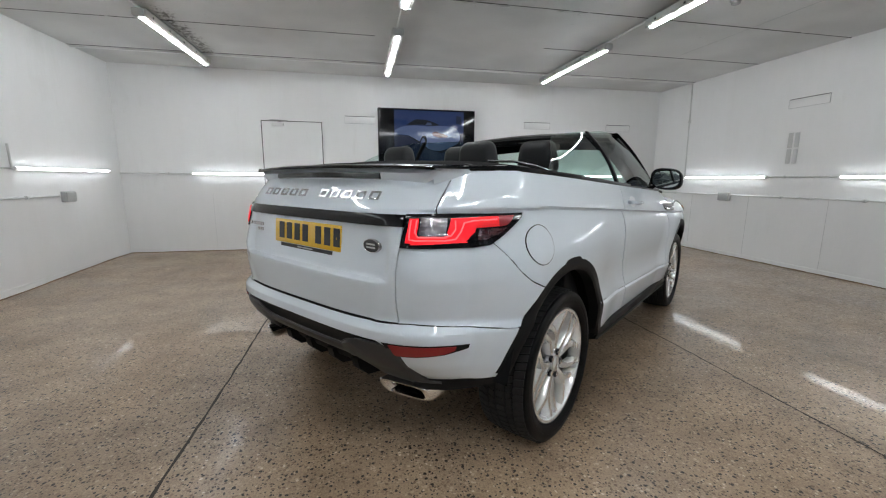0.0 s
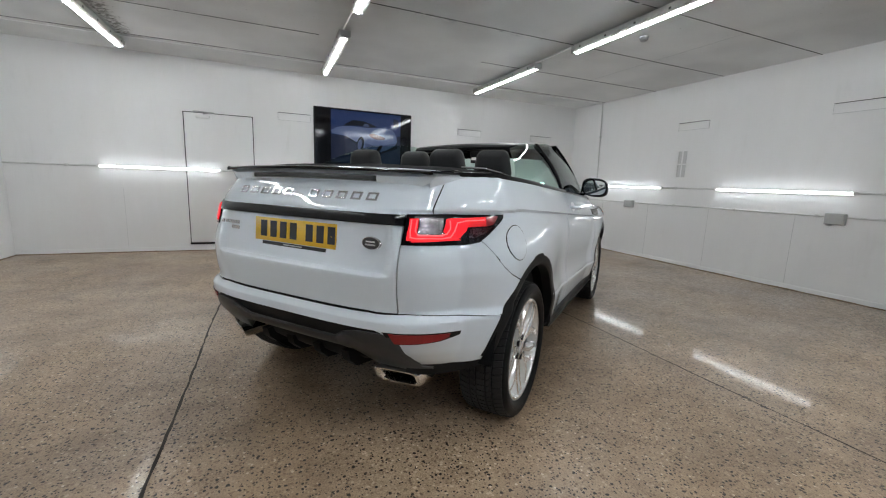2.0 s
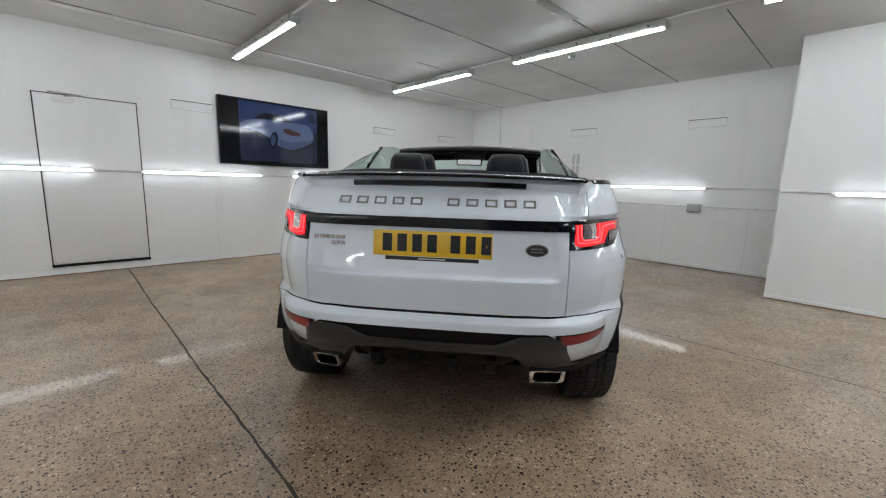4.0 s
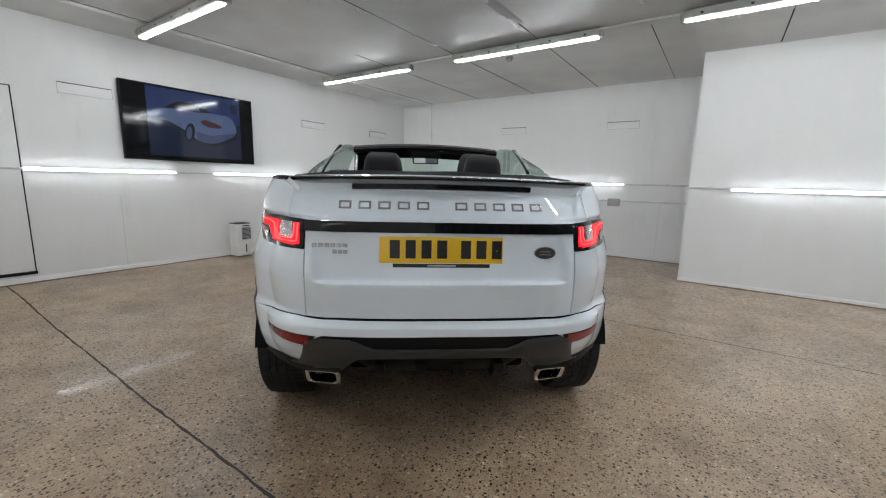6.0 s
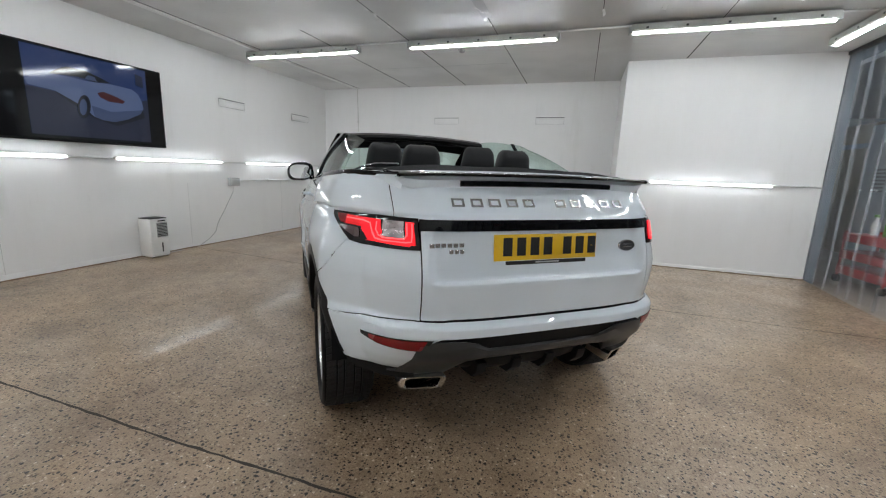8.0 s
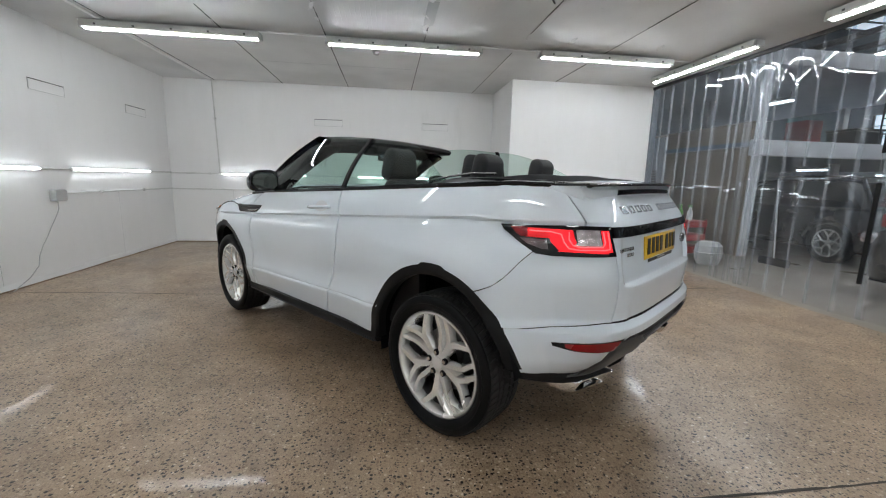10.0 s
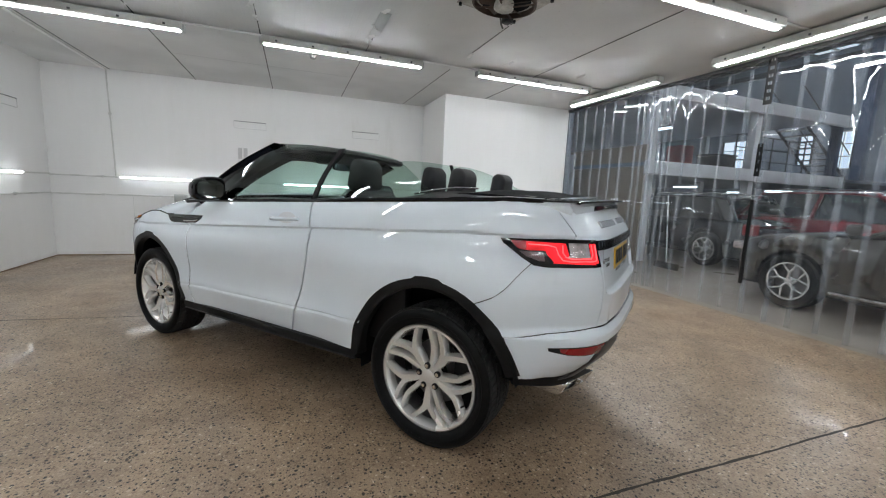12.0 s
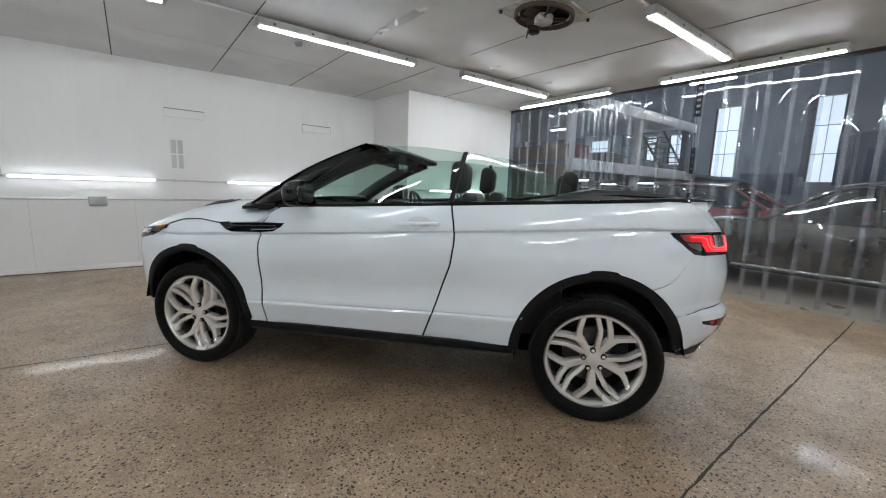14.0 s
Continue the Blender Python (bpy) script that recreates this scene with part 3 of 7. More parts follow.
def build_lights():
    label = "long fluorescent batten hung under the ceiling, lit white"
    z = CEIL - 0.075
    for x, y0, y1 in ((3.09, 6.56, 4.76), (3.09, 4.03, 2.22), (3.05, 1.48, -0.27), (0.56, 6.62, 4.81), (0.56, 4.10, 2.30), (0.53, 1.58, -0.17), (-1.96, 6.58, 4.80), (-1.96, 4.10, 2.30)):
        tube_light("ceiling_light", abs(y1 - y0), pose(x, (y0 + y1) / 2, z, 0, 0, 90), label, TUBE)
    # the last batten (-1.1 to -2.9) is unseen, added to brighten the car's tail
    for x0, x1 in ((3.91, 2.15), (1.43, -0.38), (-1.1, -2.9)):
        tube_light("ceiling_light", abs(x1 - x0), pose((x0 + x1) / 2, -0.65, z), label, TUBE)
    # supply conduit from light to light
    for x, y in ((3.08, -0.6), (0.55, -0.6), (-1.96, 2.4)):
        tagged(part("conduit", tube([(x, y, CEIL - 0.014), (x, 6.6, CEIL - 0.014)], 0.011), WHITE_TRIM), "white conduit along the ceiling between tube lights", "conduit", kind="structure")
    label = "slim fluorescent tube on a white wall, lit"
    zz = 1.285
    for x0, x1 in ((-2.44, -0.97), (-0.475, 0.97), (1.475, 2.97), (3.46, 5.04)):
        tube_light("wall_light", x1 - x0, pose((x0 + x1) / 2, YN - 0.04, zz), label, TUBE_W, 0.026, False)
    for y0, y1 in ((6.24, 4.81), (3.88, 2.37)):
        tube_light("wall_light", y0 - y1, pose(XR - 0.04, (y0 + y1) / 2, zz - 0.015, 0, 0, -90), label, TUBE_W, 0.026, False)
    tube_light("wall_light", 1.45, pose(BLOCK_X - 0.04, 0.18, 1.24, 0, 0, -90), label, TUBE_W, 0.026, False)
    for yc in (5.95, 3.9, 1.9):
        tube_light("wall_light", 1.59, pose(XL + 0.04, yc, 1.31, 0, 0, 90), label, TUBE_W, 0.026, False)
    # thin supply conduits on the walls
    for pts in ([(XL, YN - 0.012, zz), (XR, YN - 0.012, zz)], [(XR - 0.012, YN, 1.275), (XR - 0.012, BLOCK_Y, 1.275)], [(BLOCK_X - 0.012, BLOCK_Y, 1.25), (BLOCK_X - 0.012, YC, 1.25)],
                [(3.3, YN - 0.014, 1.005), (XR, YN - 0.014, 1.005)], [(XR - 0.014, YN, 1.0), (XR - 0.014, BLOCK_Y, 1.0)], [(XL + 0.014, YC, 0.985), (XL + 0.014, 5.75, 1.0)],
                [(XR - 0.014, 6.34, CEIL), (XR - 0.014, 6.30, 1.285)], [(XL + 0.012, YC, 1.31), (XL + 0.012, 6.7, 1.31)], [(XL + 0.012, 5.13, 1.31), (XL + 0.012, 5.12, 1.56)]):
        tagged(part("conduit", tube(pts, 0.0105), CONDUIT), "thin white painted conduit fixed to the wall", "conduit", kind="structure")
        a, b = Vector(pts[0]), Vector(pts[1])
        for k in range(1, int((b - a).length / 0.95) + 1):
            q = a + (b - a).normalized() * (k * 0.95 - 0.3)
            tagged(part("conduit_clip", box(q.x - 0.018, q.x + 0.018, q.y - 0.018, q.y + 0.018, q.z - 0.018, q.z + 0.018, 0.006), CONDUIT), "small white clip holding a wall conduit", "clip", kind="structure")


def wall_box(m):
    t = thing("junction_box", m, "small grey plastic junction box on the white wall", "junction box", "junction boxes")
    part("body", box(-0.095, 0.095, -0.055, 0, -0.065, 0.065, 0.01), GREY_BOX, t)
    part("lid", box(-0.085, 0.085, -0.068, -0.054, -0.056, 0.056, 0.006), GREY_BOX, t)
    for s in (-1, 1):
        part("screw", rod((s * 0.07, -0.067, s * 0.04), (s * 0.07, -0.071, s * 0.04), 0.006, 8), GREY_METAL, t)


def wall_vent(m, w=0.49, h=0.115):
    t = thing("wall_vent", m, "white painted slot vent with a dark top gap", "vent", "wall vents")
    part("cover", box(-w / 2, w / 2, -0.006, 0, -h, -0.006, 0.002), WALL, t)
    part("top_gap", box(-w / 2, w / 2, -0.008, 0.0, -0.006, 0.001), DARK_LINE, t, smooth=False)
    for s in (-1, 1):
        part("side_gap", box(s * w / 2 - 0.0015, s * w / 2 + 0.0015, -0.0075, 0, -h, -0.006), GREY_BOX, t, smooth=False)
    part("bottom_gap", box(-w / 2, w / 2, -0.0075, 0, -h - 0.002, -h + 0.001), GREY_BOX, t, smooth=False)


def build_fittings():
    wall_box(pose(3.19, YN, 0.985))
    for y in (5.44, 2.49):
        wall_box(pose(XR, y, 0.975, 0, 0, -90))
    wall_box(pose(XL, 5.88, 0.985, 0, 0, 90))
    for x in (0.13, 3.27, 4.90):
        wall_vent(pose(x, YN, 2.235))
    for y in (4.40, 2.46):
        wall_vent(pose(XR, y, 2.285, 0, 0, -90))
    # blanked grille of four pale panes
    t = thing("wall_grille", pose(XR, 4.52, 1.65, 0, 0, -90), "four pale grey ribbed grille panels on the wall", "grille")
    for sx in (-1, 1):
        for sz in (-1, 1):
            part("panel", box(sx * 0.042 - 0.03, sx * 0.042 + 0.03, -0.005, 0, sz * 0.105 - 0.095, sz * 0.105 + 0.095, 0.002), surface("pale_grey_panel", (0.55, 0.55, 0.55), 0.5), t)
    # door
    d = thing("door_1", pose(-0.945, YN, 0.17), "closed white flush door with thin dark gaps round it", "door", kind="structure")
    part("leaf", box(-0.455, 0.455, -0.012, 0, 0.008, 1.945, 0.003), WALL, d)
    for s in (-1, 1):
        part("gap", box(s * 0.462 - 0.005, s * 0.462 + 0.005, -0.004, 0, 0, 1.955), DARK_LINE, d, smooth=False)
    part("gap", box(-0.467, 0.467, -0.004, 0, 1.947, 1.956), DARK_LINE, d, smooth=False)
    part("threshold", box(-0.47, 0.47, -0.03, 0, -0.02, 0.012, 0.004), BLACK_MATT, d)
    closer = part("closer", box(-0.30, -0.12, -0.055, -0.012, 1.87, 1.915, 0.008), WHITE_TRIM, d, "white door closer")
    part("closer_arm", tube([(-0.2, -0.05, 1.93), (-0.05, -0.09, 1.95), (-0.33, -0.03, 1.965)], 0.008), GREY_METAL, closer)
    # television
    tv = thing("television", pose(1.25, YN, 1.91, 0, 0, 0), "large black wall-mounted television showing a dim blue photograph of a car", "television")
    part("case", box(-0.83, 0.83, -0.075, -0.02, -0.47, 0.47, 0.008), BLACK_MATT, tv)
    part("mount", box(-0.25, 0.25, -0.022, 0, -0.2, 0.2), GREY_METAL, tv)
    part("screen", box(-0.815, 0.815, -0.079, -0.074, -0.445, 0.455), BLACK_GLOSS, tv, "glossy black screen")
    unlit = (0.004, 0.004, 0.005)
    wall_blue = glow("screen_wall_blue", (0.042, 0.085, 0.26), 0.31, unlit, 0.07)
    floor_blue = glow("screen_floor_blue", (0.030, 0.042, 0.095), 0.31, unlit, 0.07)
    car_white = glow("screen_car_white", (0.19, 0.27, 0.52), 0.31, unlit, 0.07)
    car_shade = glow("screen_car_shade", (0.10, 0.15, 0.32), 0.31, unlit, 0.07)
    dark = glow("screen_dark", (0.010, 0.013, 0.024), 0.31, unlit, 0.07)
    lamp_red = glow("screen_lamp_red", (0.12, 0.028, 0.032), 0.31, unlit, 0.07)
    pic = part("picture", box(-0.56, 0.63, -0.0805, -0.0785, -0.41, 0.44), wall_blue, tv, "dim blue photograph on the screen")
    layers = (
        ("floor_shape", [(-0.56, 0.05), (-0.30, 0.03), (0.50, 0.05), (0.63, 0.10), (0.63, -0.41), (-0.56, -0.41)], floor_blue),
        ("shadow_shape", [(-0.33, 0.03), (-0.13, -0.10), (0.02, -0.20), (0.25, -0.25), (0.58, -0.12), (0.56, -0.02), (0.0, -0.02)], dark),
        ("car_shape", [(-0.56, 0.11), (-0.46, 0.165), (-0.36, 0.19), (-0.22, 0.20), (0.0, 0.19), (0.23, 0.205), (0.45, 0.195), (0.52, 0.15), (0.56, 0.06), (0.57, -0.01), (0.53, -0.08), (0.38, -0.16), (0.23, -0.21), (0.10, -0.205), (0.02, -0.18), (-0.13, -0.06), (-0.33, 0.04), (-0.54, 0.06)], car_white),
        ("lower_shape", [(0.0, -0.06), (0.20, -0.10), (0.56, -0.03), (0.53, -0.08), (0.38, -0.16), (0.23, -0.21), (0.10, -0.205), (0.02, -0.18)], car_shade),
        ("window_shape", [(-0.36, 0.195), (-0.30, 0.245), (-0.20, 0.30), (-0.02, 0.295), (0.10, 0.26), (0.22, 0.215), (0.06, 0.195), (-0.10, 0.215), (-0.26, 0.205)], dark),
        ("seat_shape", [(-0.04, 0.21), (0.0, 0.255), (0.06, 0.25), (0.08, 0.205)], car_shade),
        ("wheel_shape", [(-0.075 + 0.062 * math.cos(k * math.pi / 10) + 0.02 * math.sin(k * math.pi / 10), -0.085 + 0.125 * math.sin(k * math.pi / 10)) for k in range(20)], dark),
        ("rim_shape", [(-0.085 + 0.036 * math.cos(k * math.pi / 10) + 0.012 * math.sin(k * math.pi / 10), -0.09 + 0.085 * math.sin(k * math.pi / 10)) for k in range(20)], car_shade),
        ("lamp_shape", [(0.07, 0.08), (0.13, 0.11), (0.27, 0.075), (0.36, 0.04), (0.33, 0.01), (0.18, 0.01), (0.10, 0.04)], lamp_red),
        ("door_shape", [(0.50, 0.25), (0.59, 0.23), (0.59, 0.36), (0.50, 0.38)], floor_blue),
    )
    for k, (nm, outline, material) in enumerate(layers):
        part(nm, prism(outline, -0.0812 - 0.0005 * k, -0.0804 - 0.0005 * k), material, pic, smooth=False)
    # dehumidifier
    zf = floor_z(1.76, 6.9) + 0.001
    d = thing("dehumidifier", pose(1.76, 6.99, zf, 0, 0, 0) @ Matrix.Diagonal((0.76, 1, 1, 1)), "white portable dehumidifier with a dark grille, standing on the floor", "dehumidifier")
    part("body", soft_box(-0.155, 0.155, -0.11, 0.11, 0.012, 0.50, 0.02), WHITE_TRIM, d)
    part("top_panel", box(-0.145, 0.145, -0.1, 0.1, 0.497, 0.507, 0.004), BLACK_MATT, d, "dark control panel")
    part("grille", box(-0.05, 0.135, -0.1135, -0.109, 0.26, 0.45, 0.004), GREY_BOX, d, "grey air grille")
    for k in range(9):
        part("slat", box(-0.045, 0.13, -0.117, -0.112, 0.275 + k * 0.019, 0.282 + k * 0.019), DARK_LINE, d, smooth=False)
    part("water_tank", box(-0.145, 0.145, -0.114, -0.109, 0.03, 0.225, 0.004), WHITE_TRIM, d)
    part("level_window", box(0.015, 0.035, -0.117, -0.112, 0.07, 0.19, 0.003), BLACK_GLOSS, d)
    part("badge", box(-0.03, 0.1, -0.1175, -0.1125, 0.465, 0.478), DARK_LINE, d, smooth=False)
    for sx in (-1, 1):
        for sy in (-1, 1):
            part("castor", rod((sx * 0.12, sy * 0.08 - 0.01, 0.012), (sx * 0.12, sy * 0.08 + 0.01, 0.012), 0.012, 10), BLACK_MATT, d)
    pts = [(3.17, YN - 0.03, 0.93)] + [(3.17 - 0.62 * (k / 10) ** 1.25 - 0.22 * smooth01((k - 7) / 3) + 0.012 * math.sin(1.9 * k), YN - 0.03 - 0.02 * math.sin(k), 0.93 - 0.98 * (k / 10)) for k in range(1, 11)]
    pts += [(2.2, 7.05, floor_z(2.2, 7.05) + 0.006), (1.9, 7.03, floor_z(1.9, 7.03) + 0.006)]
    tagged(part("power_cable", tube(pts, 0.0050), GREY_BOX), "grey mains cable hanging from the junction box to the floor", "cable")
    # smoke detector
    t = thing("smoke_detector", pose(3.55, 3.48, CEIL), "small round grey smoke detector on the ceiling", "smoke detector")
    part("base", lathe([(0.0, 0), (0.05, 0), (0.05, -0.015), (0.0, -0.015)], 20, axis="z"), GREY_BOX, t)
    part("head", lathe([(0.04, -0.015), (0.038, -0.04), (0.02, -0.05), (0.0, -0.05)], 20, axis="z"), GREY_METAL, t)
    # extractor fan in the ceiling
    GRIME = surface("grimy_grey_steel", (0.36, 0.34, 0.30), 0.6, vary=0.45, scale=9.0)
    RUST = surface("rusty_dirty_steel", (0.055, 0.035, 0.025), 0.75, vary=0.5, scale=14.0)
    f = thing("extractor_fan", pose(1.2, 2.10, CEIL - 0.03, 4, -3, 3), "grimy square extractor fan hanging loose from the ceiling", "fan")
    part("frame", box(-0.30, 0.30, -0.30, 0.30, -0.006, 0.016, 0.003), GRIME, f)
    part("ring", lathe([(0.262, -0.006), (0.262, -0.04), (0.245, -0.045), (0.235, -0.006)], 32, axis="z"), RUST, f)
    part("throat", lathe([(0.0, -0.008), (0.214, -0.008), (0.214, -0.010), (0.0, -0.010)], 32, axis="z"), DARK_LINE, f)
    part("motor", lathe([(0.0, -0.085), (0.065, -0.083), (0.08, -0.07), (0.08, -0.02), (0.0, -0.02)], 24, axis="z"), GRIME, f, "grimy pale motor")
    for k in range(5):
        bm = box(0.05, 0.2, -0.045, 0.045, -0.034, -0.030, 0.002)
        bmesh.ops.rotate(bm, verts=bm.verts, matrix=Matrix.Rotation(radians(24), 3, "X"))
        bmesh.ops.rotate(bm, verts=bm.verts, matrix=Matrix.Rotation(radians(72 * k), 3, "Z"))
        part("blade", bm, RUST, f)
    for k in range(4):
        a = radians(45 + 90 * k)
        part("strut", tube([(0.05 * math.cos(a), 0.05 * math.sin(a), -0.06), (0.25 * math.cos(a), 0.25 * math.sin(a), -0.042)], 0.007), RUST, f)
    part("capacitor", box(0.2, 0.29, -0.22, -0.15, -0.06, -0.005, 0.006), BLACK_MATT, f)
    part("loose_bracket", tube([(0.24, -0.1, -0.01), (0.30, -0.16, -0.06), (0.34, -0.2, -0.07)], 0.009), ALLOY_DARK, f)
    for sx in (-1, 1):
        for sy in (-1, 1):
            part("bolt", rod((sx * 0.27, sy * 0.27, -0.03), (sx * 0.27, sy * 0.27, 0.0), 0.014, 8), BLACK_MATT, f)
    # curls of torn white sealant along the ceiling seams
    rnd = random.Random(11)
    for x, y in ((1.16, 4.06), (1.36, 4.05), (1.51, 4.06), (2.10, 4.05), (2.27, 4.06), (2.62, 4.05), (1.91, 2.93), (2.33, 2.94), (2.57, 2.94), (2.78, 2.92), (2.67, 1.24), (2.69, 0.15), (2.66, 1.77), (2.90, 5.18), (2.97, 6.32)):
        rows = []
        ln, tilt = rnd.uniform(0.05, 0.10), rnd.uniform(-0.5, 0.5)
        for k in range(9):
            u = -1 + k / 4
            cx, cy = x + ln * u, y + ln * tilt * u
            sag = 0.004 + 0.018 * (1 - u * u) * rnd.uniform(0.6, 1.2)
            wd = 0.012 + 0.012 * rnd.random()
            rows.append([(cx, cy - wd, CEIL - sag), (cx, cy, CEIL - 0.6 * sag), (cx, cy + wd, CEIL - 0.003)])
        tagged(part("sealant_curl", sheet(rows, 0.002), GLOSS_WHITE), "torn curl of glossy white sealant on the ceiling", "sealant", kind="structure")
    part("ceiling_plate", box(1.95, 2.55, 2.86, 2.965, CEIL - 0.006, CEIL - 0.0005, 0.002), GREY_BOX)
    tagged(bpy.data.objects["ceiling_plate"], "dull metal patch plate screwed to the ceiling", "plate", kind="structure")

# ---------------------------------------------------------------- the white convertible
# x forward from the rear axle, y to the car's left, z up
X0, X1 = -0.15, 2.75
WIDTH = [(0.28, 0.880), (0.40, 0.910), (0.48, 0.927), (0.52, 0.936), (0.54, 0.940), (0.548, 0.940), (0.556, 0.934), (0.560, 0.931), (0.567, 0.9365), (0.58, 0.9345), (0.60, 0.9300), (0.62, 0.9265), (0.64, 0.9240), (0.66, 0.9225),
         (0.68, 0.9220), (0.70, 0.9225), (0.72, 0.9240), (0.742, 0.9265), (0.762, 0.9295), (0.78, 0.9320), (0.82, 0.9370), (0.86, 0.9400), (0.90, 0.9405), (0.92, 0.9400), (0.94, 0.9385), (0.96, 0.9360), (0.98, 0.9320), (1.00, 0.9265), (1.015, 0.9210), (1.028, 0.9145), (1.035, 0.9100),
         (1.040, 0.9110), (1.050, 0.9255), (1.058, 0.9250), (1.09, 0.9175), (1.13, 0.9050), (1.17, 0.8870), (1.21, 0.8620), (1.24, 0.8400), (1.30, 0.800)]
FULL = [(0.28, 0.880), (0.40, 0.908), (0.48, 0.921), (0.55, 0.928), (0.70, 0.934), (0.86, 0.940)]
TAIL = [(0.42, -0.64), (0.47, -0.712), (0.52, -0.757), (0.58, -0.783), (0.622, -0.796), (0.655, -0.793), (0.672, -0.780), (0.69, -0.768), (0.76, -0.771), (0.832, -0.774), (0.839, -0.773), (0.843, -0.769), (0.850, -0.744), (0.856, -0.740), (0.90, -0.731),
        (0.95, -0.723), (1.03, -0.716), (1.09, -0.714), (1.105, -0.706), (1.15, -0.676), (1.20, -0.640), (1.25, -0.600), (1.30, -0.57)]
TAIL_CORNER = [(0.42, -0.64), (0.47, -0.712), (0.52, -0.757), (0.58, -0.783), (0.622, -0.796), (0.655, -0.793), (0.672, -0.784), (0.69, -0.778), (0.78, -0.774), (0.88, -0.760), (0.98, -0.738), (1.04, -0.724), (1.09, -0.714), (1.105, -0.706), (1.15, -0.676), (1.20, -0.640), (1.25, -0.600), (1.30, -0.57)]
NOSE = [(0.25, 3.38), (0.40, 3.47), (0.55, 3.51), (0.75, 3.53), (0.90, 3.50), (1.00, 3.42), (1.08, 3.30)]


def table(rows, v):
    a = rows[0]
    if v <= a[0]:
        return a[1]
    for b in rows:
        if v < b[0]:
            return a[1] + (b[1] - a[1]) * (v - a[0]) / (b[0] - a[0])
        a = b
    return a[1]


def lift(z):
    return table([(0.40, 0.018), (0.55, 0.04), (1.0, 0.068), (1.2, 0.062)], z)


def half_width(x, z):
    ze = z + lift(z) * (min(max(x, -0.4), 2.8) - 0.84)
    w = table(WIDTH, ze)
    # the hollow of the flank runs out into the wheel arches
    if ze < 0.86:
        k = smooth01((x - 0.22) / 0.36) * smooth01((2.42 - x) / 0.30)
        w = w * k + table(FULL, ze) * (1 - k)
    for xw in (0.0, 2.66):
        r = math.hypot(x - xw, (z - 0.36) * 0.95)
        w += 0.024 * smooth01((0.84 - r) / 0.36) * smooth01((1.05 - z) / 0.14)
    return w


def taper(x, z):
    d = min(0.26, max(0.0, -0.28 - x))
    pull = table([(0.50, 0.40), (0.65, 0.42), (0.69, 0.38), (0.9, 0.38), (1.05, 0.25), (1.25, 0.26)], z) * d * d / (d + 0.05)
    return pull + table([(0.50, 0.015), (0.655, 0.03), (0.69, 0.075), (0.85, 0.085), (1.02, 0.15)], z) * max(0.0, 0.25 - x) ** 2 + 0.02 * max(0.0, x - 2.0) ** 2


def corner_power(z):
    return table([(0.5, 3.3), (0.66, 3.5), (0.70, 3.2), (0.9, 4.0), (1.1, 4.0), (1.25, 3.6)], z)


def skin(s, z):
    """The body's outer surface: s runs from the tail's middle (0) round the corner (1), along the side (2), round the nose (3)."""
    if s <= 1:
        a, m = (1 - s) * math.pi / 2, corner_power(z)
        k = smooth01((s - 0.20) / 0.06)
        rear = table(TAIL, z) * (1 - k) + table(TAIL_CORNER, z) * k
        x = X0 - (X0 - rear) * max(0.0, math.sin(a)) ** (2 / m)
        y = half_width(X0, z) * max(0.0, math.cos(a)) ** (2 / m) - taper(x, z) * smooth01(s / 0.75)
    elif s <= 2:
        x = X0 + (X1 - X0) * (s - 1)
        y = half_width(x, z) - taper(x, z)
    else:
        a, m = (s - 2) * math.pi / 2, 2.4
        x = X1 + (table(NOSE, z) - X1) * max(0.0, math.sin(a)) ** (2 / m)
        y = (half_width(X1, z) - taper(X1, z)) * max(0.0, math.cos(a)) ** (2 / m)
    return Vector((x, max(0.0, y), z))


def s_of_x(x, z):
    if x >= X1:
        return 2 + 2 / math.pi * math.asin(min(1, ((x - X1) / (table(NOSE, z) - X1)) ** 1.2))
    if x >= X0:
        return 1 + (x - X0) / (X1 - X0)
    m = corner_power(z)
    return 1 - 2 / math.pi * math.asin(min(1, ((X0 - x) / (X0 - table(TAIL_CORNER, z))) ** (m / 2)))


S_OF_Y = {}


def s_of_y(y, z):
    key = (round(y, 4), round(z, 4))
    if key not in S_OF_Y:
        S_OF_Y[key] = find_s(y, z)
    return S_OF_Y[key]


def find_s(y, z):
    lo, hi = 0.0, 1.0
    for _ in range(18):
        mid = (lo + hi) / 2
        if skin(mid, z).y < y:
            lo = mid
        else:
            hi = mid
    return (lo + hi) / 2


def outward(s, z):
    e = 2e-3
    if 0.72 < s < 1.03:
        x = skin(s, z).x
        a = skin(s_of_x(x + 0.02, z), z) - skin(s_of_x(x - 0.02, z), z)
        b = skin(s_of_x(x, z + 6e-3), z + 6e-3) - skin(s_of_x(x, z - 6e-3), z - 6e-3)
        n = b.cross(a).normalized()
        return n if n.y >= 0 else -n
    a = skin(min(3, s + e), z) - skin(max(0, s - e), z)
    b = skin(s, z + 4e-3) - skin(s, z - 4e-3)
    n = b.cross(a)
    n = n.normalized() if n.length > 1e-9 else Vector((0, 1, 0))
    ref = Vector((-1, 0.2, 0)) if s < 0.6 else (Vector((1, 0.2, 0)) if s > 2.5 else Vector((0, 1, 0)))
    return n if n.dot(ref) >= 0 else -n


